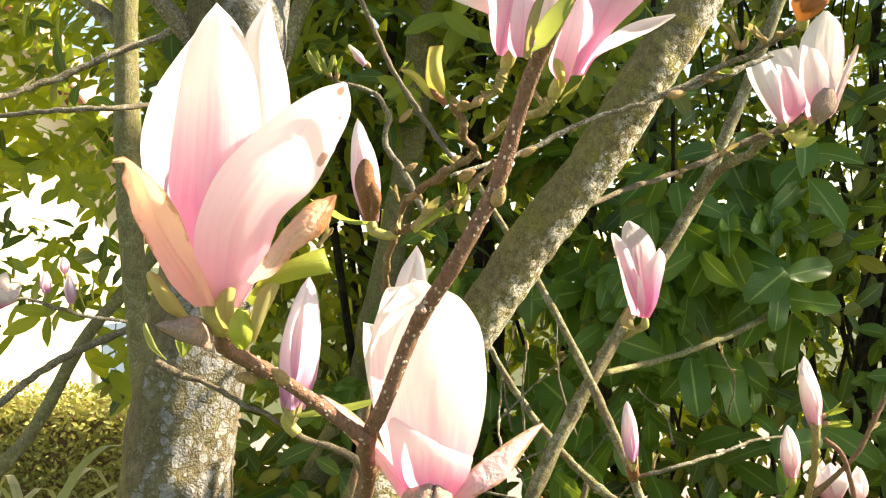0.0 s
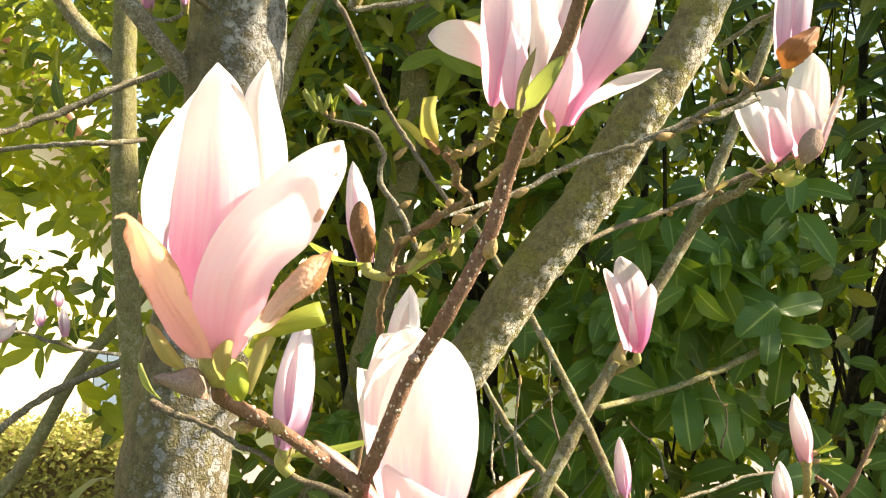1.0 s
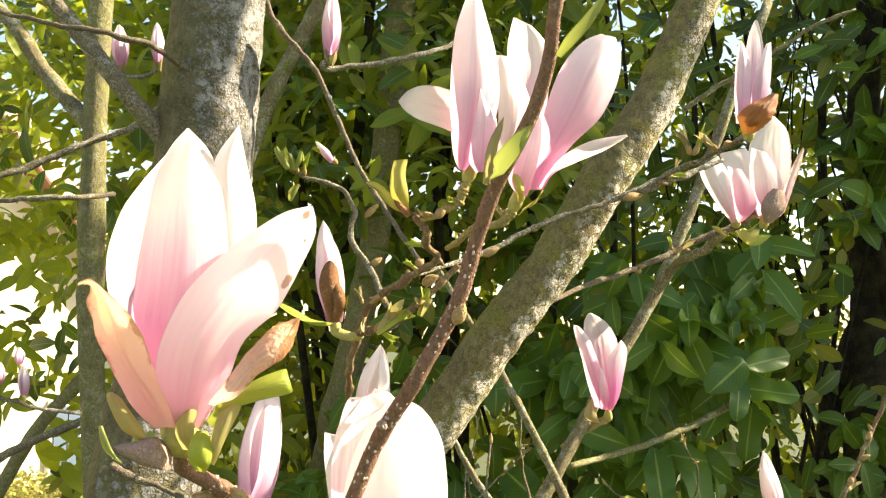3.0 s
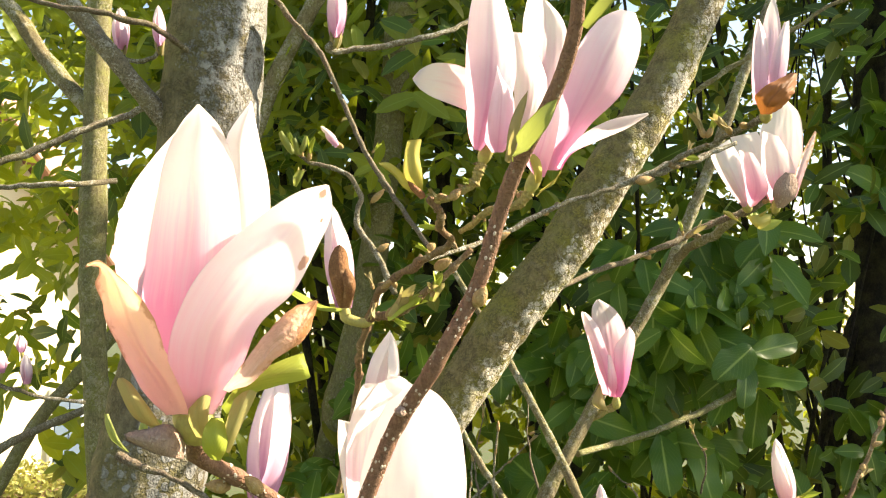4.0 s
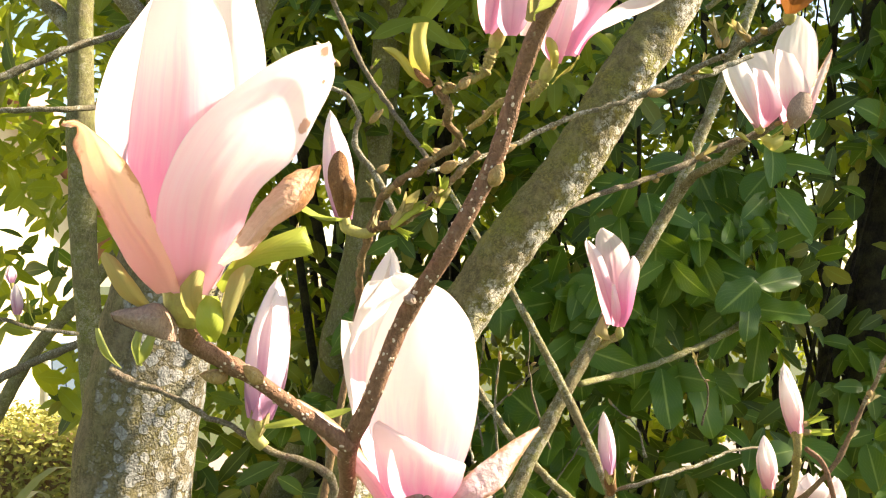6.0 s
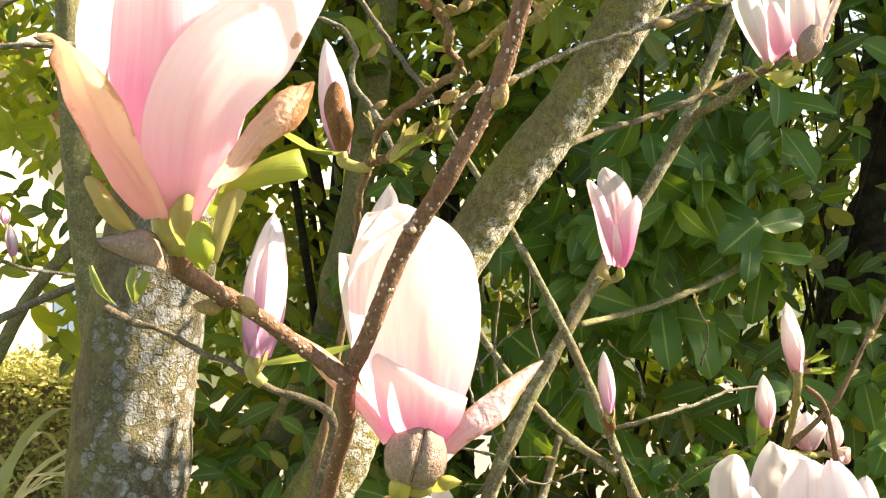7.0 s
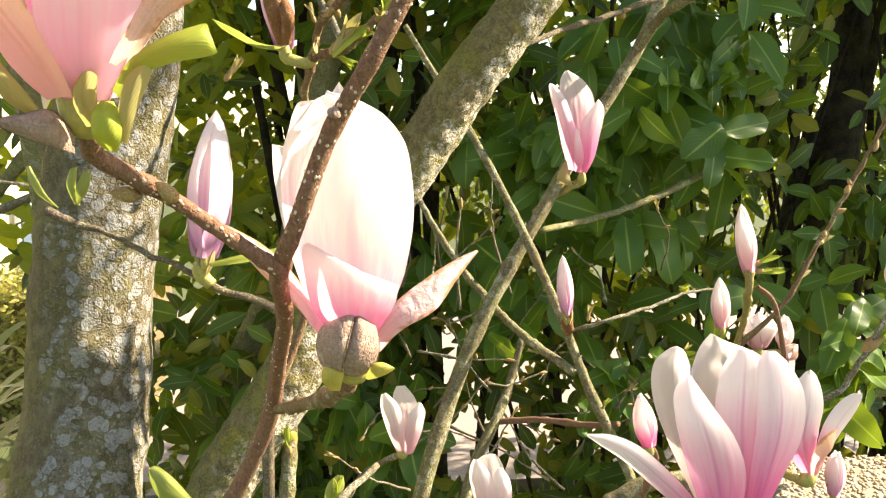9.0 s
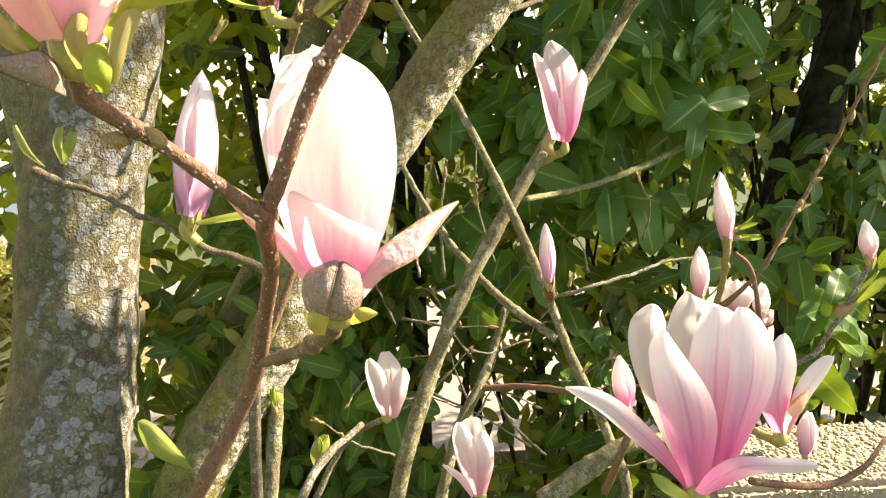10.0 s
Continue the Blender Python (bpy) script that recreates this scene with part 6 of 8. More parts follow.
# pair of fresh leaves at the twig end, and leaf buds
loft("leaf", [(-0.0071, 0.4994, 1.5960), (-0.0111, 0.4950, 1.6074), (-0.0105, 0.4930, 1.6207), (-0.0087, 0.4914, 1.6283)],
     [(-0.0028, 0.4970, 1.5956), (-0.0049, 0.4890, 1.6056), (-0.0057, 0.4870, 1.6186), (-0.0041, 0.4890, 1.6282)],
     [(0.0015, 0.4982, 1.5959), (0.0013, 0.4920, 1.6056), (-0.0009, 0.4900, 1.6184), (0.0005, 0.4902, 1.6289)], M_YELLOW, tree, "", seed=51)
loft("leaf", [(-0.0050, 0.4982, 1.5994), (-0.0136, 0.4930, 1.6092), (-0.0206, 0.4900, 1.6135), (-0.0265, 0.4872, 1.6129)],
     [(-0.0039, 0.4970, 1.5967), (-0.0121, 0.4900, 1.6029), (-0.0195, 0.4870, 1.6093), (-0.0260, 0.4860, 1.6117)],
     [(-0.0028, 0.4982, 1.5944), (-0.0107, 0.4930, 1.5977), (-0.0185, 0.4900, 1.6064), (-0.0255, 0.4872, 1.6111)], M_YELLOW, tree, "", seed=52)
loft("bud_scale", [(0.0000, 0.4972, 1.5910), (-0.0072, 0.4940, 1.5987), (-0.0086, 0.4922, 1.6026)],
     [(0.0018, 0.4960, 1.5917), (-0.0029, 0.4910, 1.5967), (-0.0068, 0.4910, 1.6015)],
     [(0.0036, 0.4972, 1.5928), (0.0014, 0.4940, 1.5959), (-0.0051, 0.4922, 1.6009)], M_SCALE_RED, tree, "rufous bud scale", seed=53)
loft("leaf", [(0.0720, 0.4832, 1.6000), (0.0698, 0.4780, 1.6071), (0.0677, 0.4780, 1.6148), (0.0686, 0.4792, 1.6179)],
     [(0.0736, 0.4820, 1.5998), (0.0721, 0.4750, 1.6066), (0.0704, 0.4750, 1.6139), (0.0702, 0.4780, 1.6173)],
     [(0.0756, 0.4832, 1.6001), (0.0754, 0.4780, 1.6072), (0.0740, 0.4780, 1.6142), (0.0722, 0.4792, 1.6173)], M_YELLOW, tree, "", seed=54)
loft("leaf", [(0.0727, 0.4836, 1.5913), (0.0753, 0.4780, 1.5939), (0.0814, 0.4770, 1.5979), (0.0862, 0.4776, 1.6062)],
     [(0.0735, 0.4820, 1.5928), (0.0767, 0.4740, 1.5953), (0.0828, 0.4730, 1.6004), (0.0864, 0.4760, 1.6064)],
     [(0.0749, 0.4836, 1.5948), (0.0795, 0.4780, 1.5981), (0.0857, 0.4770, 1.6043), (0.0872, 0.4776, 1.6072)], M_YELLOW, tree, "", seed=55)
for k, (a, b) in enumerate((((-0.025, 0.625, 1.516), (-0.006, 0.602, 1.534)), ((-0.016, 0.614, 1.522), (0.006, 0.602, 1.531)), ((0.010, 0.602, 1.531), (0.017, 0.590, 1.549)), ((-0.036, 0.634, 1.538), (-0.040, 0.632, 1.553)),
                            ((-0.143, 0.992, 1.720), (-0.164, 0.980, 1.747)), ((-0.136, 0.992, 1.715), (-0.131, 0.979, 1.744)), ((-0.154, 0.996, 1.687), (-0.142, 0.984, 1.704)), ((-0.091, 0.979, 1.729), (-0.118, 0.968, 1.750)), ((-0.052, 0.918, 1.710), (-0.042, 0.917, 1.722)),
                            ((0.299, 0.783, 1.701), (0.286, 0.780, 1.731)), ((0.301, 0.782, 1.701), (0.315, 0.779, 1.731)), ((0.327, 0.931, 1.615), (0.323, 0.929, 1.632)), ((0.330, 0.931, 1.612), (0.354, 0.928, 1.628)),
                            ((0.436, 0.903, 1.303), (0.467, 0.903, 1.316)), ((0.436, 0.902, 1.297), (0.472, 0.899, 1.297)), ((0.259, 0.957, 1.228), (0.263, 0.960, 1.248)), ((-0.089, 0.819, 1.132), (-0.092, 0.815, 1.165)), ((-0.044, 0.757, 1.100), (-0.035, 0.762, 1.133)),
                            ((-0.114, 0.700, 1.501), (-0.099, 0.700, 1.521)), ((0.575, 0.896, 1.198), (0.630, 0.890, 1.251)), ((0.264, 0.906, 1.135), (0.274, 0.907, 1.148)))):
    sprout(tree, a, b, 60 + k, M_YOUNG_DULL if k % 3 == 0 else M_YOUNG, 1.0)
for k, (a, b, r) in enumerate((((0.012, 0.580, 1.552), (0.024, 0.573, 1.558), 0.004), ((-0.055, 0.974, 1.659), (-0.038, 0.972, 1.676), 0.004), ((-0.045, 0.940, 1.595), (-0.031, 0.939, 1.604), 0.004), ((0.074, 0.744, 1.589), (0.090, 0.742, 1.597), 0.0035), ((0.019, 0.495, 1.591), (0.026, 0.494, 1.598), 0.003),
                              ((0.228, 0.790, 1.656), (0.251, 0.799, 1.661), 0.0045), ((0.008, 0.628, 1.570), (0.014, 0.627, 1.575), 0.0035), ((0.628, 0.985, 1.430), (0.634, 0.987, 1.445), 0.0036), ((0.591, 0.979, 1.377), (0.597, 0.981, 1.390), 0.0036), ((0.561, 0.972, 1.324), (0.565, 0.974, 1.334), 0.0036))):
    side_bud(tree, a, b, r)


def spur_buds(points, count, seed, mats, size):
    """Small buds and scale tips set along a twig."""
    rnd = random.Random(seed)
    line = spline(points, 80)
    for k in range(count):
        i = rnd.randint(2, 77)
        d = (line[i + 1] - line[i - 1]).normalized()
        out = d.cross(Vector((rnd.uniform(-1, 1), rnd.uniform(-1, .2), rnd.uniform(-1, 1)))).normalized()
        ln = size * rnd.uniform(0.6, 1.3)
        if k % 3 == 2:
            sprout(tree, line[i], line[i] + (out + d * 0.4 + Vector((0, 0, 0.5))).normalized() * ln * 2.0, seed + k, mats[k % len(mats)], 1.1)
        else:
            side_bud(tree, line[i], line[i] + (out + d * 0.7 + Vector((0, 0, 0.3))).normalized() * ln, ln * 0.24, M_SPUR_DARK if k % 2 else M_SCALE_TAN)


spur_buds([(0.005, 0.505, 1.594), (0.012, 0.506, 1.585), (0.016, 0.527, 1.574), (0.021, 0.547, 1.568), (-0.003, 0.580, 1.554), (-0.028, 0.613, 1.537), (-0.040, 0.646, 1.515)], 13, 500, (M_YOUNG_DULL, M_YOUNG), 0.0075)
spur_buds([(-0.040, 0.646, 1.515), (-0.016, 0.625, 1.520), (0.010, 0.601, 1.537), (0.041, 0.597, 1.568)], 9, 530, (M_YOUNG_DULL, M_YOUNG), 0.0075)
spur_buds([(0.040, 0.496, 1.615), (0.035, 0.498, 1.605), (0.023, 0.499, 1.595), (0.006, 0.506, 1.590)], 6, 550, (M_YOUNG_DULL, M_YOUNG), 0.0065)
spur_buds([(0.071, 0.497, 1.597), (0.061, 0.503, 1.589), (0.047, 0.514, 1.584), (0.029, 0.546, 1.576)], 6, 560, (M_YOUNG_DULL, M_YOUNG), 0.0065)
spur_buds([(0.080, 0.753, 1.595), (0.152, 0.786, 1.632), (0.230, 0.800, 1.659), (0.276, 0.806, 1.683), (0.307, 0.773, 1.696), (0.316, 0.712, 1.698)], 11, 570, (M_YOUNG_DULL, M_YOUNG), 0.014)
spur_buds([(0.280, 0.970, 1.591), (0.339, 1.000, 1.614), (0.402, 1.010, 1.643), (0.446, 1.010, 1.657), (0.478, 1.000, 1.683)], 8, 590, (M_YOUNG, M_YOUNG_DULL), 0.016)
spur_buds([(0.509, 0.962, 1.242), (0.550, 0.970, 1.306), (0.591, 0.979, 1.377), (0.625, 0.986, 1.434)], 6, 610, (M_YOUNG_DULL,), 0.012)

# bare twiglets and small spur buds between the branches
def twiglets(low, high, count, seed, reach, mat, thick=0.0016):
    rnd = random.Random(seed)
    for k in range(count):
        a = Vector([rnd.uniform(u, v) for u, v in zip(low, high)])
        d = Vector((rnd.uniform(-1, 1), rnd.uniform(-.4, .4), rnd.uniform(-.1, 1))).normalized() * reach * rnd.uniform(0.6, 1.2)
        e = a + d
        mid = a.lerp(e, 0.5) + Vector((rnd.uniform(-1, 1), 0, rnd.uniform(-1, 1))) * reach * 0.12
        branch("twig", [a, mid, e], [thick * 1.5, thick, thick * 0.8], mat, tree, rings=16, segs=6, knots=0.5, seed=seed + k)
        if k % 2 == 0:
            sprout(tree, e - d * 0.02, e + d.normalized() * 0.022, seed + k, M_YOUNG_DULL, 0.9)
        else:
            side_bud(tree, e - d * 0.03, e + d.normalized() * 0.012, 0.0026)
        q = mid.lerp(e, 0.4)
        side_bud(tree, q, q + Vector((rnd.uniform(-1, 1), -0.3, rnd.uniform(0, 1))).normalized() * 0.010, 0.0021)


twiglets((0.00, 1.12, 0.88), (0.50, 1.40, 1.25), 18, 300, 0.15, M_GREY_BRANCH)
twiglets((0.00, 1.12, 0.88), (0.50, 1.40, 1.25), 18, 330, 0.17, M_DARK_TWIG, 0.0012)

# brown-scaled bud
bb = goblet(tree, (-0.062, 0.672, 1.522), (-0.074, 0.667, 1.617), 0.0135, M_PETAL_BUD, "closed pale pink bud still half in its brown scale", 0.10, 4, "bud", 7, wide=0.9, green=False)
blade("bud_scale", [(-0.059, 0.642, 1.523), (-0.062, 0.629, 1.542), (-0.064, 0.628, 1.558), (-0.063, 0.633, 1.573)], 0.024, (0, -1, 0), M_SCALE_BROWN, bb, "brown felted scale", cup=1.4, point=0.35, low=0.7, seed=1)
blade("bud_scale", [(-0.058, 0.640, 1.523), (-0.054, 0.626, 1.538), (-0.055, 0.625, 1.547), (-0.058, 0.631, 1.556)], 0.013, (0.2, -1, 0), M_SCALE_BROWN, bb, cup=1.2, point=0.4, low=0.7, seed=2)
blade("leaf", [(-0.061, 0.646, 1.522), (-0.077, 0.642, 1.524), (-0.091, 0.637, 1.531), (-0.109, 0.637, 1.541)], 0.009, (0, -0.6, 0.8), M_YOUNG, bb, cup=0.5, nu=4, nv=8, seed=3)
branch("spur", [(-0.061, 0.648, 1.523), (-0.058, 0.649, 1.515), (-0.047, 0.649, 1.511), (-0.038, 0.646, 1.514)], [0.0045, 0.0045, 0.004, 0.004], M_GREEN, tree, rings=16, knots=0, seed=4)

# bud half hidden behind the second large flower
goblet(tree, (-0.039, 0.757, 1.417), (-0.023, 0.747, 1.506), 0.017, M_PETAL_PALE_BUD, "closed pale lilac bud behind the large flower", 0.12, 4, "bud", 8, wide=1.0, green=False)
branch("twig", [(-0.039, 0.757, 1.418), (-0.041, 0.764, 1.400), (-0.06, .77, 1.30), (-0.10, .75, 1.2)], [0.0045, 0.004, 0.004, 0.004], M_SPUR_DARK, tree, rings=20, seed=65)
# opening leaf buds on the knotted twig
for k, (a, b, w) in enumerate((((-0.024, 0.620, 1.515), (0.004, 0.602, 1.534), 0.010), ((-0.023, 0.617, 1.517), (-0.002, 0.602, 1.541), 0.008), ((0.010, 0.602, 1.528), (0.018, 0.595, 1.550), 0.007), ((0.011, 0.602, 1.528), (0.020, 0.597, 1.542), 0.006))):
    mid = Vector(a).lerp(Vector(b), 0.5) + Vector((0, -0.004, 0.002))
    blade("leaf", [a, mid, b], w, (0.2, -0.8, 0.6), M_BRACT if k % 2 else M_YOUNG, tree, cup=0.8, point=0.5, low=0.5, nu=6, nv=10, seed=90 + k)

# pale purple bud beside the large flower, with its twig
lb = goblet(tree, (-0.125, 0.646, 1.366), (-0.111, 0.651, 1.483), 0.0175, M_PETAL_BUD, "slender closed lilac-pink bud", 0.06, 4, "bud", 11, wide=1.0)
branch("spur", [(-0.125, 0.646, 1.366), (-0.129, 0.648, 1.355), (-0.122, 0.650, 1.345)], [0.005, 0.006, 0.005], M_GREEN, tree, rings=12, knots=0, seed=5)
branch("twig", [(-0.249, 0.672, 1.402), (-0.227, 0.671, 1.391), (-0.203, 0.665, 1.385), (-0.167, 0.658, 1.368), (-0.139, 0.651, 1.356), (-0.120, 0.650, 1.344), (-0.092, 0.654, 1.333), (-0.071, 0.662, 1.317), (-0.09, .70, 1.22), (-0.10, .73, 1.0)], [0.0034, 0.0030, 0.0020, 0.0020, 0.0022, 0.0028, 0.0030, 0.0034, 0.005, 0.006], M_DARK_TWIG, tree, rings=80, knots=0.2, seed=45)
loft("leaf", [(-0.2434, 0.6692, 1.4068), (-0.2518, 0.6640, 1.4166), (-0.2562, 0.6630, 1.4288), (-0.2567, 0.6632, 1.4366)],
     [(-0.2404, 0.6680, 1.4056), (-0.2465, 0.6610, 1.4153), (-0.2517, 0.6600, 1.4279), (-0.2547, 0.6620, 1.4366)],
     [(-0.2384, 0.6692, 1.4042), (-0.2436, 0.6640, 1.4135), (-0.2496, 0.6630, 1.4266), (-0.2538, 0.6632, 1.4365)], M_SHOOT_LEAF, tree, "", seed=91)
loft("leaf", [(-0.2264, 0.6692, 1.4067), (-0.2296, 0.6650, 1.4220), (-0.2251, 0.6622, 1.4342)],
     [(-0.2238, 0.6680, 1.4063), (-0.2250, 0.6620, 1.4213), (-0.2217, 0.6610, 1.4352)],
     [(-0.2222, 0.6692, 1.4057), (-0.2226, 0.6650, 1.4202), (-0.2192, 0.6622, 1.4359)], M_SHOOT_LEAF, tree, "", seed=92)
loft("leaf", [(-0.2259, 0.6682, 1.4094), (-0.2218, 0.6630, 1.4208), (-0.2151, 0.6622, 1.4324)],
     [(-0.2240, 0.6670, 1.4082), (-0.2167, 0.6600, 1.4190), (-0.2118, 0.6610, 1.4316)],
     [(-0.2230, 0.6682, 1.4067), (-0.2136, 0.6630, 1.4168), (-0.2093, 0.6622, 1.4307)], M_SHOOT_LEAF, tree, "", seed=93)
loft("leaf", [(-0.1576, 0.9836, 1.7211), (-0.1675, 0.9800, 1.7336), (-0.1727, 0.9790, 1.7466), (-0.1703, 0.9776, 1.7508)],
     [(-0.1545, 0.9820, 1.7215), (-0.1625, 0.9760, 1.7350), (-0.1687, 0.9750, 1.7461), (-0.1690, 0.9760, 1.7504)],
     [(-0.1519, 0.9836, 1.7226), (-0.1589, 0.9800, 1.7381), (-0.1662, 0.9790, 1.7474), (-0.1682, 0.9776, 1.7508)], M_SHOOT_LEAF, tree, "", seed=94)
loft("leaf", [(-0.1515, 0.9816, 1.7207), (-0.1543, 0.9790, 1.7335), (-0.1557, 0.9776, 1.7420)],
     [(-0.1484, 0.9800, 1.7205), (-0.1500, 0.9750, 1.7323), (-0.1529, 0.9760, 1.7413)],
     [(-0.1457, 0.9816, 1.7208), (-0.1470, 0.9790, 1.7328), (-0.1506, 0.9776, 1.7414)], M_SHOOT_LEAF, tree, "", seed=95)
loft("leaf", [(-0.1489, 0.9836, 1.7212), (-0.1443, 0.9800, 1.7338), (-0.1399, 0.9786, 1.7454)],
     [(-0.1461, 0.9820, 1.7209), (-0.1400, 0.9760, 1.7323), (-0.1375, 0.9770, 1.7443)],
     [(-0.1438, 0.9836, 1.7212), (-0.1370, 0.9800, 1.7324), (-0.1355, 0.9786, 1.7440)], M_SHOOT_LEAF, tree, "", seed=96)
loft("petal", [(-0.0995, 0.9700, 1.7277), (-0.1094, 0.9670, 1.7365), (-0.1160, 0.9670, 1.7474), (-0.1189, 0.9660, 1.7545)],
     [(-0.0971, 0.9680, 1.7295), (-0.1046, 0.9620, 1.7387), (-0.1122, 0.9620, 1.7477), (-0.1176, 0.9640, 1.7540)],
     [(-0.0952, 0.9700, 1.7322), (-0.1009, 0.9670, 1.7432), (-0.1096, 0.9670, 1.7504), (-0.1167, 0.9660, 1.7545)], M_PETAL_BUD, tree, "pinkish opening leaf bud", seed=97)
loft("leaf", [(-0.1544, 0.9866, 1.6817), (-0.1539, 0.9820, 1.6927), (-0.1465, 0.9796, 1.7012)],
     [(-0.1520, 0.9850, 1.6807), (-0.1482, 0.9780, 1.6906), (-0.1426, 0.9780, 1.7002)],
     [(-0.1500, 0.9866, 1.6803), (-0.1437, 0.9820, 1.6899), (-0.1392, 0.9796, 1.6998)], M_SHOOT_LEAF, tree, "", seed=98)
blade("leaf", [(-0.120, 0.640, 1.363), (-0.098, 0.634, 1.368), (-0.075, 0.633, 1.372), (-0.051, 0.632, 1.378)], 0.010, (0, -0.6, 0.8), M_YOUNG, lb, cup=0.5, nu=4, nv=8, seed=5)
branch("twig", [(-0.090, 0.865, 1.326), (-0.088, 0.852, 1.255), (-0.088, 0.836, 1.172), (-0.093, 0.821, 1.090), (-0.098, 0.811, 1.031), (-0.15, .87, .6)], [0.006, 0.0068, 0.007, 0.0073, 0.0075, 0.009], M_BRANCH, tree, rings=50, seed=46)
branch("twig", [(0.001, 0.761, 1.143), (-0.041, 0.710, 1.123), (-0.052, 0.678, 1.111)], [0.003, 0.004, 0.004], M_GREY_BRANCH, tree, rings=20, seed=47)

# young leaves under the paired flowers
loft("leaf", [(0.4199, 0.9580, 1.6433), (0.4297, 0.9510, 1.6439), (0.4495, 0.9530, 1.6457)],
     [(0.4206, 0.9550, 1.6386), (0.4295, 0.9480, 1.6343), (0.4464, 0.9500, 1.6389)],
     [(0.4240, 0.9580, 1.6348), (0.4321, 0.9510, 1.6254), (0.4462, 0.9530, 1.6329)], M_YELLOW, tree, "", nu=10, nv=16, seed=140)
loft("leaf", [(0.4247, 0.9560, 1.6388), (0.4335, 0.9500, 1.6409), (0.4448, 0.9520, 1.6512)],
     [(0.4262, 0.9530, 1.6398), (0.4358, 0.9470, 1.6448), (0.4449, 0.9490, 1.6522)],
     [(0.4305, 0.9560, 1.6417), (0.4409, 0.9500, 1.6495), (0.4478, 0.9520, 1.6541)], M_YELLOW, tree, "", nu=10, nv=16, seed=141)
loft("leaf", [(0.4039, 0.9580, 1.6417), (0.3947, 0.9530, 1.6481), (0.3866, 0.9540, 1.6496)],
     [(0.4054, 0.9550, 1.6385), (0.3955, 0.9500, 1.6427), (0.3860, 0.9510, 1.6471)],
     [(0.4096, 0.9580, 1.6361), (0.3988, 0.9530, 1.6382), (0.3879, 0.9540, 1.6454)], M_YELLOW, tree, "", nu=10, nv=16, seed=142)
# slim pink flower
slim = egg("flower", (0.300, 1.155, 1.380), (0.300, 1.150, 1.402), 0.0062, M_GREEN, tree, "slim half-closed deep pink flower")
loft("petal", [(0.2895, 1.1604, 1.4024), (0.2770, 1.1640, 1.4537), (0.2698, 1.1620, 1.4911), (0.2668, 1.1580, 1.5173), (0.2677, 1.1560, 1.5316), (0.2740, 1.1584, 1.5414)],
     [(0.3004, 1.1620, 1.4022), (0.3004, 1.1680, 1.4535), (0.2961, 1.1660, 1.4884), (0.2914, 1.1620, 1.5135), (0.2846, 1.1600, 1.5305), (0.2769, 1.1600, 1.5419)],
     [(0.3104, 1.1604, 1.4021), (0.3218, 1.1640, 1.4534), (0.3205, 1.1620, 1.4855), (0.3141, 1.1580, 1.5093), (0.2995, 1.1560, 1.5289), (0.2789, 1.1584, 1.5422)], M_PETAL_STREAK, slim, "", seed=71)
loft("petal", [(0.2808, 1.1556, 1.4022), (0.2694, 1.1520, 1.4379), (0.2601, 1.1500, 1.4777), (0.2530, 1.1540, 1.5041), (0.2508, 1.1570, 1.5186), (0.2504, 1.1506, 1.5240)],
     [(0.2897, 1.1500, 1.4006), (0.2814, 1.1380, 1.4354), (0.2694, 1.1360, 1.4735), (0.2608, 1.1400, 1.5022), (0.2541, 1.1430, 1.5172), (0.2515, 1.1450, 1.5233)],
     [(0.3007, 1.1532, 1.3985), (0.2989, 1.1460, 1.4324), (0.2840, 1.1440, 1.4696), (0.2736, 1.1480, 1.5012), (0.2624, 1.1510, 1.5170), (0.2547, 1.1482, 1.5231)], M_PETAL_STREAK, slim, "", seed=72)
loft("petal", [(0.2867, 1.1416, 1.4002), (0.2827, 1.1320, 1.4224), (0.2826, 1.1310, 1.4434), (0.2834, 1.1316, 1.4617)],
     [(0.2908, 1.1400, 1.3998), (0.2887, 1.1280, 1.4212), (0.2867, 1.1270, 1.4422), (0.2852, 1.1300, 1.4610)],
     [(0.2957, 1.1416, 1.3993), (0.2968, 1.1320, 1.4196), (0.2929, 1.1310, 1.4407), (0.2878, 1.1316, 1.4604)], M_PETAL_STREAK, slim, "", seed=73)
loft("petal", [(0.2924, 1.1444, 1.3991), (0.2963, 1.1340, 1.4169), (0.2941, 1.1320, 1.4459), (0.2946, 1.1360, 1.4695), (0.3088, 1.1420, 1.4891), (0.3187, 1.1444, 1.5009)],
     [(0.2979, 1.1420, 1.3988), (0.3027, 1.1280, 1.4184), (0.3049, 1.1260, 1.4485), (0.3081, 1.1300, 1.4719), (0.3159, 1.1360, 1.4895), (0.3187, 1.1420, 1.5010)],
     [(0.3054, 1.1468, 1.3980), (0.3140, 1.1400, 1.4192), (0.3208, 1.1380, 1.4509), (0.3268, 1.1420, 1.4746), (0.3281, 1.1480, 1.4905), (0.3207, 1.1468, 1.5015)], M_PETAL_DEEP, slim, "", seed=74)
loft("bract", [(0.2753, 1.1516, 1.3800), (0.2627, 1.1480, 1.3899), (0.2687, 1.1490, 1.4059), (0.2753, 1.1496, 1.4160)],
     [(0.2811, 1.1500, 1.3794), (0.2716, 1.1440, 1.3893), (0.2736, 1.1450, 1.4027), (0.2754, 1.1480, 1.4158)],
     [(0.2877, 1.1516, 1.3785), (0.2825, 1.1480, 1.3883), (0.2804, 1.1490, 1.3990), (0.2764, 1.1496, 1.4154)], M_YOUNG_DULL, slim, "", seed=75)
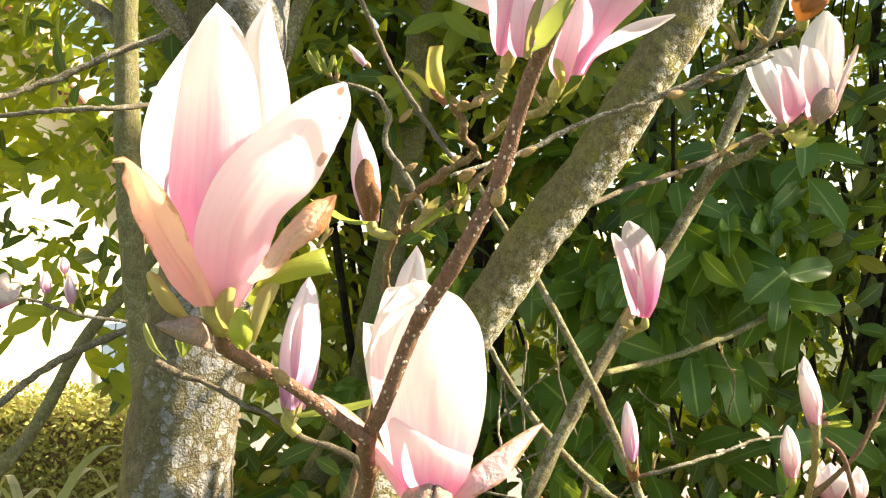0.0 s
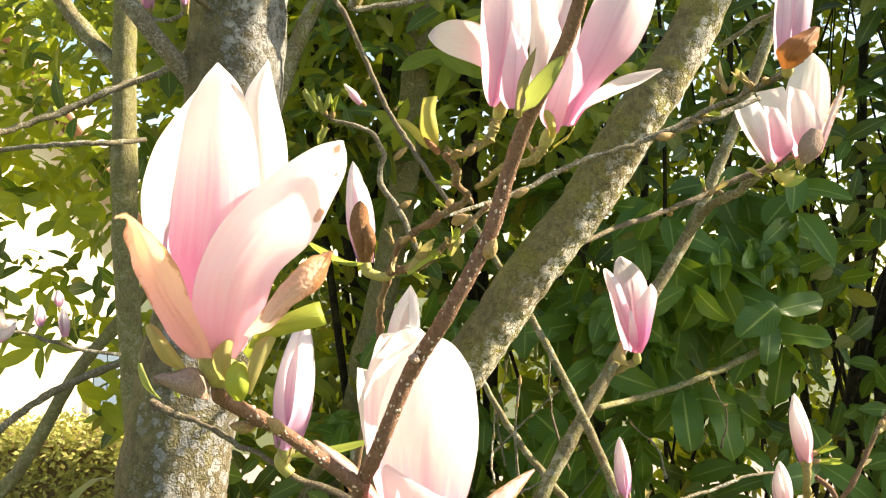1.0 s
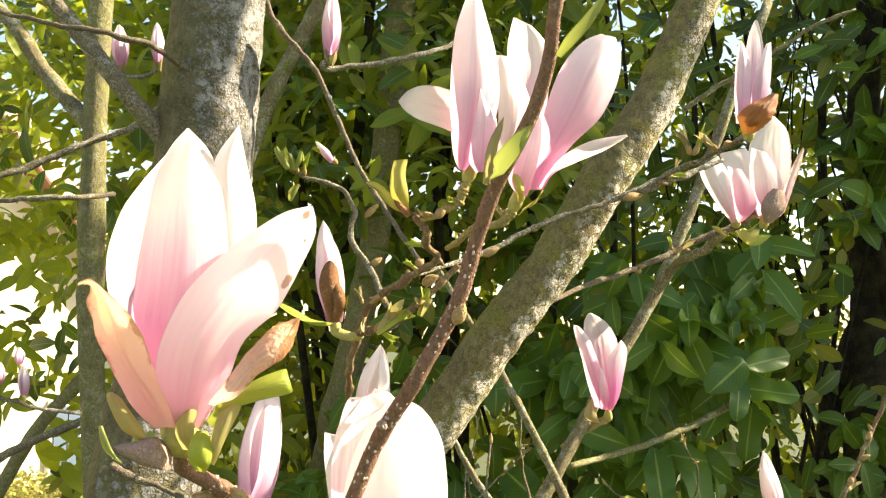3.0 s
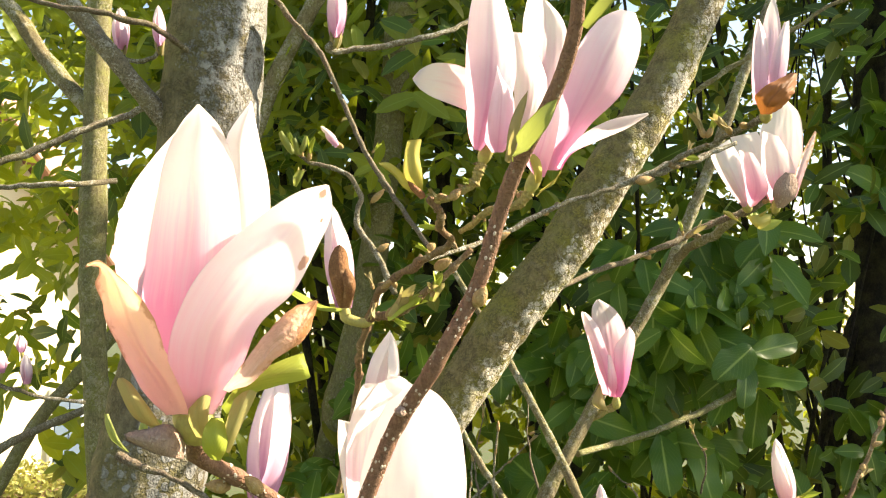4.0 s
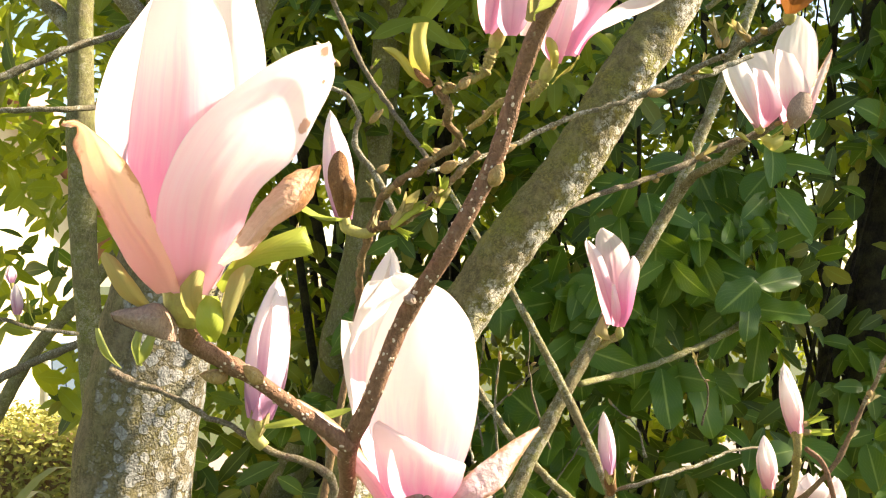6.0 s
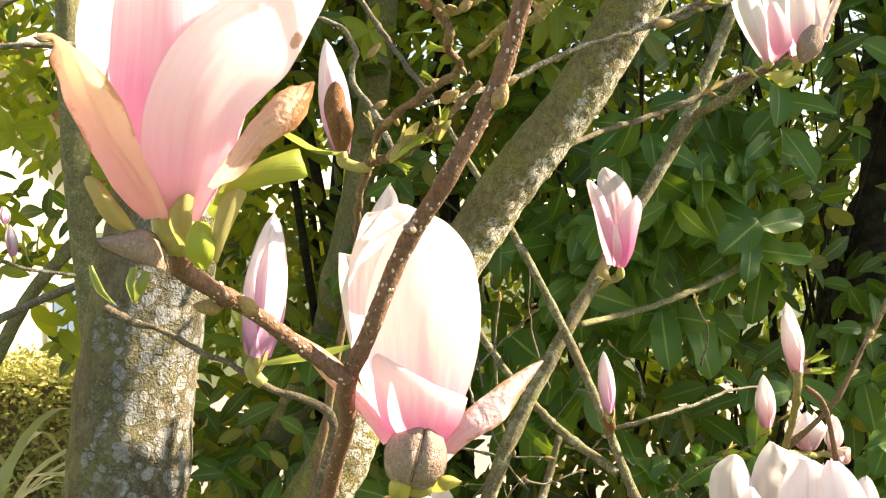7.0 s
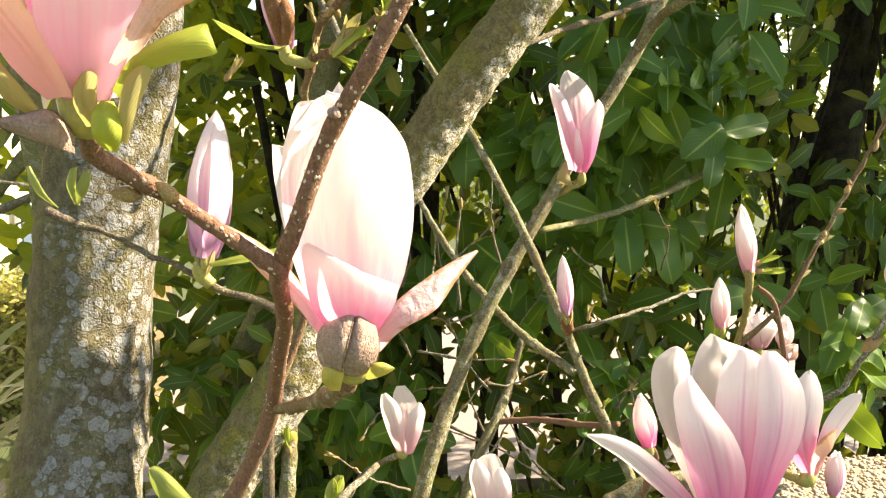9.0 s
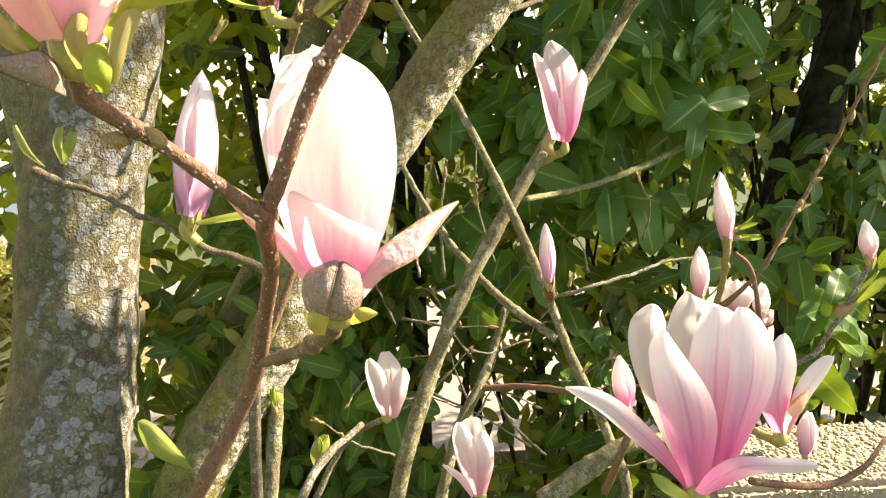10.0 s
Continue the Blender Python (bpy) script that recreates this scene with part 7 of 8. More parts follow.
branch("spur", [(0.301, 1.157, 1.387), (0.284, 1.159, 1.375), (0.261, 1.172, 1.361), (0.240, 1.195, 1.337)], [0.006, 0.005, 0.005, 0.005], M_SPUR, tree, rings=24, seed=48)
# bud above a dry leaf
db = egg("bud", (0.306, 0.662, 1.686), (0.307, 0.660, 1.706), 0.005, M_GREEN, tree, "lilac-pink opening bud above a curled dry leaf")
loft("petal", [(0.3052, 0.6680, 1.7064), (0.3097, 0.6760, 1.7460), (0.3130, 0.6760, 1.7756), (0.3161, 0.6720, 1.7930), (0.3204, 0.6700, 1.8037)],
     [(0.3117, 0.6680, 1.7065), (0.3188, 0.6760, 1.7461), (0.3218, 0.6760, 1.7744), (0.3214, 0.6720, 1.7923), (0.3218, 0.6700, 1.8034)],
     [(0.3182, 0.6680, 1.7066), (0.3278, 0.6760, 1.7463), (0.3305, 0.6760, 1.7732), (0.3267, 0.6720, 1.7916), (0.3231, 0.6700, 1.8032)], M_PETAL_BUD, db, "", seed=81)
loft("petal", [(0.2944, 0.6592, 1.7023), (0.2914, 0.6540, 1.7245), (0.2931, 0.6530, 1.7537), (0.2971, 0.6560, 1.7705), (0.2977, 0.6532, 1.7774)],
     [(0.2971, 0.6560, 1.7015), (0.2947, 0.6460, 1.7211), (0.2963, 0.6450, 1.7492), (0.2975, 0.6480, 1.7663), (0.2973, 0.6500, 1.7759)],
     [(0.3019, 0.6576, 1.7020), (0.3033, 0.6500, 1.7215), (0.3050, 0.6490, 1.7489), (0.3034, 0.6520, 1.7666), (0.2990, 0.6516, 1.7762)], M_PETAL_BUD, db, "", seed=82)
loft("petal", [(0.3062, 0.6576, 1.7062), (0.3069, 0.6500, 1.7349), (0.3129, 0.6500, 1.7556), (0.3216, 0.6516, 1.7741)],
     [(0.3122, 0.6560, 1.7084), (0.3127, 0.6460, 1.7337), (0.3168, 0.6460, 1.7548), (0.3229, 0.6500, 1.7743)],
     [(0.3206, 0.6592, 1.7120), (0.3243, 0.6540, 1.7365), (0.3267, 0.6540, 1.7584), (0.3266, 0.6532, 1.7764)], M_PETAL_BUD, db, "", seed=83)
loft("dry_leaf", [(0.2938, 0.6440, 1.6892), (0.2853, 0.6360, 1.7019), (0.2907, 0.6320, 1.7088), (0.3079, 0.6360, 1.7188), (0.3176, 0.6340, 1.7234)],
     [(0.2962, 0.6400, 1.6882), (0.2924, 0.6260, 1.6948), (0.2989, 0.6220, 1.7031), (0.3101, 0.6260, 1.7136), (0.3178, 0.6300, 1.7214)],
     [(0.3016, 0.6424, 1.6889), (0.3069, 0.6320, 1.6922), (0.3147, 0.6280, 1.7021), (0.3201, 0.6320, 1.7133), (0.3212, 0.6324, 1.7214)], M_DRY, db, "curled dry orange-brown leaf", wave=0.16, seed=84)
# pair of peach-pink flowers with a grey scale
d1 = egg("flower", (0.424, 0.965, 1.648), (0.420, 0.962, 1.668), 0.006, M_GREEN, tree, "half-open peach-pink flower, petals edged brown")
loft("petal", [(0.4262, 0.9720, 1.6562), (0.4285, 0.9880, 1.6960), (0.4238, 0.9920, 1.7310), (0.4146, 0.9900, 1.7518)],
     [(0.4326, 0.9720, 1.6581), (0.4475, 0.9880, 1.6962), (0.4449, 0.9920, 1.7312), (0.4327, 0.9900, 1.7559)],
     [(0.4390, 0.9720, 1.6600), (0.4666, 0.9880, 1.6965), (0.4660, 0.9920, 1.7315), (0.4509, 0.9900, 1.7600)], M_PETAL_PALE_BUD, d1, "", seed=41)
loft("petal", [(0.4181, 0.9640, 1.6528), (0.3959, 0.9580, 1.6780), (0.3784, 0.9560, 1.7068), (0.3716, 0.9540, 1.7239)],
     [(0.4209, 0.9600, 1.6530), (0.4043, 0.9480, 1.6809), (0.3910, 0.9460, 1.7101), (0.3831, 0.9500, 1.7313)],
     [(0.4267, 0.9632, 1.6542), (0.4204, 0.9560, 1.6867), (0.4111, 0.9540, 1.7170), (0.3976, 0.9532, 1.7402)], M_PETAL_PALE_BUD, d1, "half-open petal edged brown", seed=42)
loft("petal", [(0.4217, 0.9620, 1.6533), (0.4153, 0.9550, 1.6792), (0.4124, 0.9530, 1.7044), (0.4082, 0.9500, 1.7257)],
     [(0.4252, 0.9580, 1.6546), (0.4265, 0.9450, 1.6755), (0.4215, 0.9430, 1.7008), (0.4156, 0.9460, 1.7231)],
     [(0.4322, 0.9620, 1.6571), (0.4467, 0.9550, 1.6752), (0.4395, 0.9530, 1.7010), (0.4264, 0.9500, 1.7223)], M_PETAL_PINK, d1, "", seed=43)
d2 = egg("flower", (0.468, 0.985, 1.650), (0.472, 0.985, 1.672), 0.006, M_GREEN, tree, "half-open white-pink flower beside another")
loft("petal", [(0.4663, 0.9980, 1.6677), (0.4596, 1.0050, 1.7109), (0.4588, 1.0030, 1.7530), (0.4675, 0.9990, 1.7833), (0.4898, 0.9980, 1.8068)],
     [(0.4826, 1.0000, 1.6681), (0.4900, 1.0100, 1.7122), (0.4912, 1.0080, 1.7546), (0.4926, 1.0040, 1.7869), (0.4939, 1.0000, 1.8070)],
     [(0.4970, 0.9980, 1.6680), (0.5156, 1.0050, 1.7115), (0.5188, 1.0030, 1.7538), (0.5129, 0.9990, 1.7879), (0.4960, 0.9980, 1.8061)], M_PETAL_PALE_BUD, d2, "", seed=44)
loft("petal", [(0.4661, 0.9898, 1.6627), (0.4541, 0.9840, 1.6956), (0.4515, 0.9820, 1.7292), (0.4534, 0.9788, 1.7574)],
     [(0.4745, 0.9850, 1.6629), (0.4696, 0.9720, 1.6937), (0.4657, 0.9700, 1.7232), (0.4613, 0.9740, 1.7533)],
     [(0.4875, 0.9898, 1.6644), (0.4967, 0.9840, 1.6961), (0.4915, 0.9820, 1.7221), (0.4737, 0.9788, 1.7516)], M_PETAL, d2, "", seed=45)
loft("petal", [(0.4916, 0.9870, 1.6663), (0.4947, 0.9830, 1.6959), (0.5087, 0.9850, 1.7305), (0.5272, 0.9870, 1.7611)],
     [(0.4945, 0.9850, 1.6698), (0.5008, 0.9780, 1.7026), (0.5135, 0.9800, 1.7334), (0.5273, 0.9850, 1.7594)],
     [(0.4991, 0.9862, 1.6738), (0.5111, 0.9810, 1.7108), (0.5225, 0.9830, 1.7379), (0.5290, 0.9862, 1.7586)], M_PETAL_EDGED, d2, "", seed=46)
loft("bud_scale", [(0.4604, 0.9624, 1.6544), (0.4522, 0.9560, 1.6710), (0.4573, 0.9560, 1.6871), (0.4693, 0.9554, 1.6989)],
     [(0.4637, 0.9600, 1.6541), (0.4639, 0.9500, 1.6687), (0.4687, 0.9500, 1.6855), (0.4740, 0.9530, 1.6978)],
     [(0.4693, 0.9624, 1.6545), (0.4816, 0.9560, 1.6683), (0.4861, 0.9560, 1.6860), (0.4811, 0.9554, 1.6975)], M_SCALE, d2, "grey felted bud scale", wave=0.02, seed=47)
blade("leaf", [(0.432, 0.963, 1.648), (0.437, 0.954, 1.632), (0.462, 0.953, 1.637)], 0.016, (0, -1, 0.3), M_YOUNG, d1, "yellow young leaf", cup=0.5, nu=4, nv=8, seed=8)
# buds further up and to the side
goblet(tree, (-0.095, 0.906, 1.845), (-0.092, 0.888, 1.922), 0.0125, M_PETAL_BUD, "slim lilac bud on a twig", 0.2, 4, "bud", 20)
branch("twig", [(-0.095, 0.906, 1.845), (-0.104, 0.908, 1.833), (-0.054, 0.925, 1.842), (0.009, 0.940, 1.860), (0.053, 0.966, 1.885), (0.079, 1.012, 1.918)], [0.004, 0.0035, 0.0035, 0.0035, 0.003, 0.003], M_GREY_BRANCH, tree, seed=49)
goblet(tree, (-0.413, 1.088, 1.889), (-0.414, 1.081, 1.952), 0.0125, M_PETAL_BUD, "slim lilac bud", 0.3, 4, "bud", 21)
goblet(tree, (-0.358, 1.085, 1.894), (-0.362, 1.079, 1.954), 0.010, M_PETAL_BUD, "slim lilac bud", 0.3, 4, "bud", 22)
branch("twig", [(-0.413, 1.088, 1.889), (-0.406, 1.089, 1.876), (-0.368, 1.086, 1.880), (-0.358, 1.085, 1.894)], [0.003, 0.003, 0.003, 0.003], M_GREY_BRANCH, tree, rings=16, seed=50)
goblet(tree, (-0.614, 1.200, 1.431), (-0.615, 1.200, 1.468), 0.009, M_PETAL_BUD, "small distant bud", 0.3, 4, "bud", 23, green=False)
goblet(tree, (-0.575, 1.200, 1.415), (-0.579, 1.200, 1.462), 0.009, M_PETAL_BUD, "small distant bud", 0.3, 4, "bud", 24, green=False)
goblet(tree, (-0.594, 1.220, 1.461), (-0.597, 1.220, 1.488), 0.008, M_PETAL_BUD, "small distant bud", 0.3, 4, "bud", 25, green=False)
branch("twig", [(-0.682, 1.150, 1.400), (-0.639, 1.180, 1.424), (-0.598, 1.200, 1.409), (-0.554, 1.220, 1.394), (-0.509, 1.250, 1.383)], [0.0025, 0.0025, 0.003, 0.003, 0.003], M_GREY_BRANCH, tree, rings=24, seed=51)
goblet(tree, (-0.471, 0.800, 1.439), (-0.451, 0.800, 1.471), 0.022, M_PETAL, "half-open pale flower", 0.9, 6, "flower", 26)
# group of buds on the right
goblet(tree, (0.431, 0.898, 1.295), (0.425, 0.914, 1.375), 0.0125, M_PETAL_PALE_BUD, "closed white-pink bud", 0.1, 4, "bud", 27, green=False)
branch("spur", [(0.431, 0.899, 1.298), (0.429, 0.895, 1.279), (0.447, 0.936, 1.235), (0.455, 0.968, 1.190)], [0.0055, 0.0042, 0.0038, 0.0038], M_SPUR, tree, rings=30, knots=0.3, seed=52)
goblet(tree, (0.493, 1.095, 1.176), (0.492, 1.109, 1.255), 0.015, M_PETAL_PALE_BUD, "closed white-pink bud", 0.15, 4, "bud", 28, green=False)
goblet(tree, (0.509, 1.020, 1.167), (0.513, 1.029, 1.218), 0.027, M_PETAL_PALE_BUD, "half-open pink-white flower", 0.6, 6, "flower", 29, green=False)
goblet(tree, (0.554, 1.035, 1.161), (0.559, 1.043, 1.208), 0.012, M_PETAL_IN, "small white opening bud", 0.4, 4, "bud", 30, green=False)
goblet(tree, (0.493, 0.922, 1.183), (0.509, 0.924, 1.202), 0.010, M_PETAL_EDGED, "small peach bud", 0.4, 4, "bud", 31, green=False)
branch("twig", [(0.457, 0.976, 1.180), (0.509, 1.019, 1.163), (0.554, 1.034, 1.157)], [0.005, 0.004, 0.004], M_SPUR, tree, rings=16, seed=53)
branch("twig", [(0.449, 0.913, 1.276), (0.466, 0.909, 1.261), (0.479, 0.911, 1.226), (0.493, 0.922, 1.183)], [0.003, 0.003, 0.003, 0.003], M_TWIG, tree, rings=16, seed=54)
goblet(tree, (0.610, 0.895, 1.268), (0.607, 0.905, 1.316), 0.011, M_PETAL_PALE_BUD, "small brownish bud", 0.2, 4, "bud", 32)
# large pale flower low down
f3 = egg("flower", (0.243, 0.535, 1.161), (0.243, 0.534, 1.186), 0.008, M_GREEN, tree, "large open pale flower with magenta-veined petals")
loft("petal", [(0.2368, 0.5568, 1.1837), (0.2183, 0.5840, 1.2318), (0.2076, 0.5920, 1.2657), (0.2083, 0.5920, 1.2904), (0.2182, 0.5890, 1.3011), (0.2245, 0.5918, 1.3020)],
     [(0.2448, 0.5600, 1.1817), (0.2353, 0.5920, 1.2234), (0.2281, 0.6000, 1.2602), (0.2260, 0.6000, 1.2843), (0.2269, 0.5970, 1.2981), (0.2262, 0.5950, 1.3011)],
     [(0.2507, 0.5584, 1.1822), (0.2476, 0.5880, 1.2198), (0.2442, 0.5960, 1.2586), (0.2393, 0.5960, 1.2816), (0.2310, 0.5930, 1.2984), (0.2260, 0.5934, 1.3015)], M_PETAL_IN, f3, "", seed=61)
loft("petal", [(0.2398, 0.5580, 1.1784), (0.2366, 0.5900, 1.2287), (0.2382, 0.5960, 1.2680), (0.2389, 0.5940, 1.2912), (0.2428, 0.5900, 1.3046), (0.2513, 0.5940, 1.3105)],
     [(0.2560, 0.5620, 1.1756), (0.2722, 0.6000, 1.2235), (0.2743, 0.6060, 1.2637), (0.2711, 0.6040, 1.2852), (0.2660, 0.6000, 1.2985), (0.2596, 0.5980, 1.3062)],
     [(0.2686, 0.5580, 1.1769), (0.2988, 0.5900, 1.2262), (0.3012, 0.5960, 1.2659), (0.2943, 0.5940, 1.2850), (0.2801, 0.5900, 1.2978), (0.2643, 0.5940, 1.3039)], M_PETAL_IN, f3, "", wave=0.08, seed=62)
loft("petal", [(0.2457, 0.5512, 1.1770), (0.2479, 0.5640, 1.2115), (0.2442, 0.5660, 1.2509), (0.2477, 0.5700, 1.2802), (0.2559, 0.5760, 1.2956), (0.2630, 0.5752, 1.3039)],
     [(0.2551, 0.5480, 1.1781), (0.2622, 0.5560, 1.2165), (0.2617, 0.5580, 1.2553), (0.2637, 0.5620, 1.2821), (0.2664, 0.5680, 1.2975), (0.2674, 0.5720, 1.3040)],
     [(0.2676, 0.5512, 1.1758), (0.2845, 0.5640, 1.2143), (0.2871, 0.5660, 1.2538), (0.2877, 0.5700, 1.2789), (0.2847, 0.5760, 1.2948), (0.2749, 0.5752, 1.3023)], M_PETAL_VEINED, f3, "", seed=64)
loft("petal", [(0.2589, 0.5424, 1.1808), (0.2637, 0.5480, 1.2133), (0.2689, 0.5520, 1.2464), (0.2713, 0.5580, 1.2788), (0.2756, 0.5660, 1.2978), (0.2807, 0.5684, 1.3043)],
     [(0.2638, 0.5400, 1.1862), (0.2738, 0.5420, 1.2198), (0.2830, 0.5460, 1.2481), (0.2858, 0.5520, 1.2781), (0.2844, 0.5600, 1.2971), (0.2836, 0.5660, 1.3044)],
     [(0.2733, 0.5464, 1.1869), (0.2959, 0.5580, 1.2164), (0.3094, 0.5620, 1.2410), (0.3126, 0.5680, 1.2699), (0.3051, 0.5760, 1.2898), (0.2912, 0.5724, 1.3021)], M_PETAL_VEINED, f3, "", seed=65)
loft("petal", [(0.2365, 0.5388, 1.1767), (0.2209, 0.5320, 1.2096), (0.2051, 0.5250, 1.2489), (0.1986, 0.5260, 1.2752), (0.2013, 0.5340, 1.2894), (0.2099, 0.5368, 1.2988)],
     [(0.2407, 0.5340, 1.1790), (0.2309, 0.5200, 1.2136), (0.2214, 0.5130, 1.2479), (0.2140, 0.5140, 1.2718), (0.2091, 0.5220, 1.2882), (0.2096, 0.5320, 1.2999)],
     [(0.2490, 0.5380, 1.1765), (0.2510, 0.5300, 1.2069), (0.2478, 0.5230, 1.2376), (0.2391, 0.5240, 1.2602), (0.2261, 0.5320, 1.2795), (0.2129, 0.5360, 1.2982)], M_PETAL_VEINED, f3, "", seed=66)
loft("petal", [(0.2328, 0.5356, 1.1878), (0.2167, 0.5300, 1.2128), (0.1985, 0.5300, 1.2335), (0.1775, 0.5360, 1.2511), (0.1609, 0.5420, 1.2565), (0.1453, 0.5446, 1.2566)],
     [(0.2333, 0.5340, 1.1836), (0.2132, 0.5260, 1.2092), (0.1932, 0.5260, 1.2288), (0.1713, 0.5320, 1.2475), (0.1561, 0.5380, 1.2545), (0.1453, 0.5430, 1.2561)],
     [(0.2349, 0.5352, 1.1778), (0.2127, 0.5290, 1.2020), (0.1906, 0.5290, 1.2209), (0.1674, 0.5350, 1.2411), (0.1535, 0.5410, 1.2497), (0.1461, 0.5442, 1.2546)], M_PETAL_VEINED, f3, "", seed=67)
loft("petal", [(0.2383, 0.5296, 1.1806), (0.2424, 0.5160, 1.2026), (0.2547, 0.5080, 1.2150), (0.2808, 0.5040, 1.2152), (0.3045, 0.5060, 1.2122), (0.3131, 0.5056, 1.2091)],
     [(0.2410, 0.5280, 1.1786), (0.2473, 0.5120, 1.1989), (0.2591, 0.5040, 1.2101), (0.2809, 0.5000, 1.2116), (0.3034, 0.5020, 1.2095), (0.3128, 0.5040, 1.2082)],
     [(0.2451, 0.5292, 1.1752), (0.2557, 0.5150, 1.1915), (0.2673, 0.5070, 1.2016), (0.2852, 0.5030, 1.2043), (0.3067, 0.5050, 1.2031), (0.3144, 0.5052, 1.2059)], M_PETAL_VEINED, f3, "", wave=0.08, seed=68)
blade("leaf", [(0.234, 0.523, 1.178), (0.216, 0.517, 1.190), (0.201, 0.521, 1.200)], 0.012, (0, -0.6, 0.8), M_YOUNG, f3, cup=0.6, nu=4, nv=8, seed=9)
branch("spur", [(0.243, 0.535, 1.163), (0.248, 0.549, 1.132), (0.20, .72, 1.0), (0.16, .95, 0.75)], [0.006, 0.006, 0.007, 0.010], M_SPUR, tree, rings=24, seed=55)
# its neighbour
f4 = egg("flower", (0.459, 0.804, 1.078), (0.467, 0.807, 1.099), 0.008, M_GREEN, tree, "pale flower with magenta base and one crumpled petal")
blade("petal", [(0.470, 0.810, 1.089), (0.457, 0.833, 1.126), (0.469, 0.839, 1.164), (0.474, 0.834, 1.192)], 0.046, (-0.3, 0.8, 0), M_PETAL_IN, f4, cup=0.7, seed=71)
blade("petal", [(0.463, 0.801, 1.094), (0.449, 0.795, 1.135), (0.459, 0.806, 1.169), (0.469, 0.825, 1.198)], 0.046, (-0.2, -1, 0), M_PETAL_VEINED, f4, cup=0.9, point=0.45, seed=72)
blade("petal", [(0.466, 0.796, 1.096), (0.473, 0.791, 1.129), (0.489, 0.795, 1.156), (0.514, 0.802, 1.181)], 0.027, (0.3, -1, 0.2), M_PETAL_VEINED, f4, cup=0.6, point=0.45, seed=73)
blade("petal", [(0.463, 0.792, 1.096), (0.462, 0.781, 1.121), (0.468, 0.778, 1.137), (0.479, 0.785, 1.150)], 0.020, (0.1, -1, 0.1), M_PETAL_WILT, f4, cup=0.9, wave=0.12, seed=74)
goblet(tree, (0.501, 0.817, 1.060), (0.495, 0.808, 1.118), 0.011, M_PETAL_BUD, "small lilac bud", 0.3, 4, "bud", 33, green=False)
branch("twig", [(0.461, 0.804, 1.081), (0.446, 0.837, 1.084), (0.429, 0.888, 1.074), (0.397, 0.927, 1.047)], [0.005, 0.005, 0.005, 0.006], M_SPUR, tree, rings=24, knots=0.3, seed=56)
goblet(tree, (0.281, 0.792, 1.135), (0.272, 0.803, 1.193), 0.0125, M_PETAL, "closed pale bud", 0.15, 4, "bud", 34, green=False)
branch("twig", [(0.281, 0.792, 1.137), (0.290, 0.798, 1.121), (0.287, 0.820, 1.072), (0.282, 0.859, 1.004)], [0.004, 0.004, 0.004, 0.005], M_TWIG, tree, rings=20, seed=57)
# low flowers
low1 = egg("flower", (0.032, 1.026, 1.030), (0.032, 1.026, 1.050), 0.007, M_GREEN, tree, "half-open pale pink flower")
loft("petal", [(0.0302, 1.0340, 1.0332), (0.0263, 1.0460, 1.0618), (0.0231, 1.0480, 1.0936), (0.0210, 1.0440, 1.1111), (0.0257, 1.0420, 1.1243)],
     [(0.0371, 1.0340, 1.0329), (0.0410, 1.0460, 1.0612), (0.0391, 1.0480, 1.0906), (0.0354, 1.0440, 1.1097), (0.0318, 1.0420, 1.1249)],
     [(0.0440, 1.0340, 1.0326), (0.0557, 1.0460, 1.0606), (0.0553, 1.0480, 1.0875), (0.0499, 1.0440, 1.1084), (0.0379, 1.0420, 1.1254)], M_PETAL_PALE_BUD, low1, "", seed=74)
loft("petal", [(0.0262, 1.0252, 1.0370), (0.0138, 1.0180, 1.0692), (0.0054, 1.0180, 1.0986), (0.0042, 1.0200, 1.1120), (0.0059, 1.0192, 1.1223)],
     [(0.0311, 1.0220, 1.0377), (0.0249, 1.0100, 1.0714), (0.0187, 1.0100, 1.1002), (0.0145, 1.0120, 1.1143), (0.0089, 1.0160, 1.1244)],
     [(0.0360, 1.0236, 1.0364), (0.0361, 1.0140, 1.0690), (0.0321, 1.0140, 1.0974), (0.0249, 1.0160, 1.1126), (0.0118, 1.0176, 1.1249)], M_PETAL_PALE_BUD, low1, "", seed=75)
loft("petal", [(0.0344, 1.0216, 1.0374), (0.0361, 1.0120, 1.0706), (0.0394, 1.0140, 1.0909), (0.0456, 1.0160, 1.1025), (0.0540, 1.0176, 1.1110)],
     [(0.0405, 1.0200, 1.0394), (0.0468, 1.0080, 1.0737), (0.0500, 1.0100, 1.0912), (0.0539, 1.0120, 1.1012), (0.0561, 1.0160, 1.1103)],
     [(0.0467, 1.0232, 1.0394), (0.0580, 1.0160, 1.0721), (0.0612, 1.0180, 1.0870), (0.0629, 1.0200, 1.0957), (0.0585, 1.0192, 1.1079)], M_PETAL_PALE_BUD, low1, "", seed=76)
branch("twig", [(0.032, 1.024, 1.038), (0.013, 1.043, 1.023), (-0.037, 1.117, 0.949), (-0.071, 1.108, 0.882)], [0.004, 0.004, 0.004, 0.005], M_GREY_BRANCH, tree, rings=24, seed=58)
low2 = egg("flower", (0.148, 0.940, 0.955), (0.147, 0.940, 0.975), 0.007, M_GREEN, tree, "half-open pale pink flower with a loose petal")
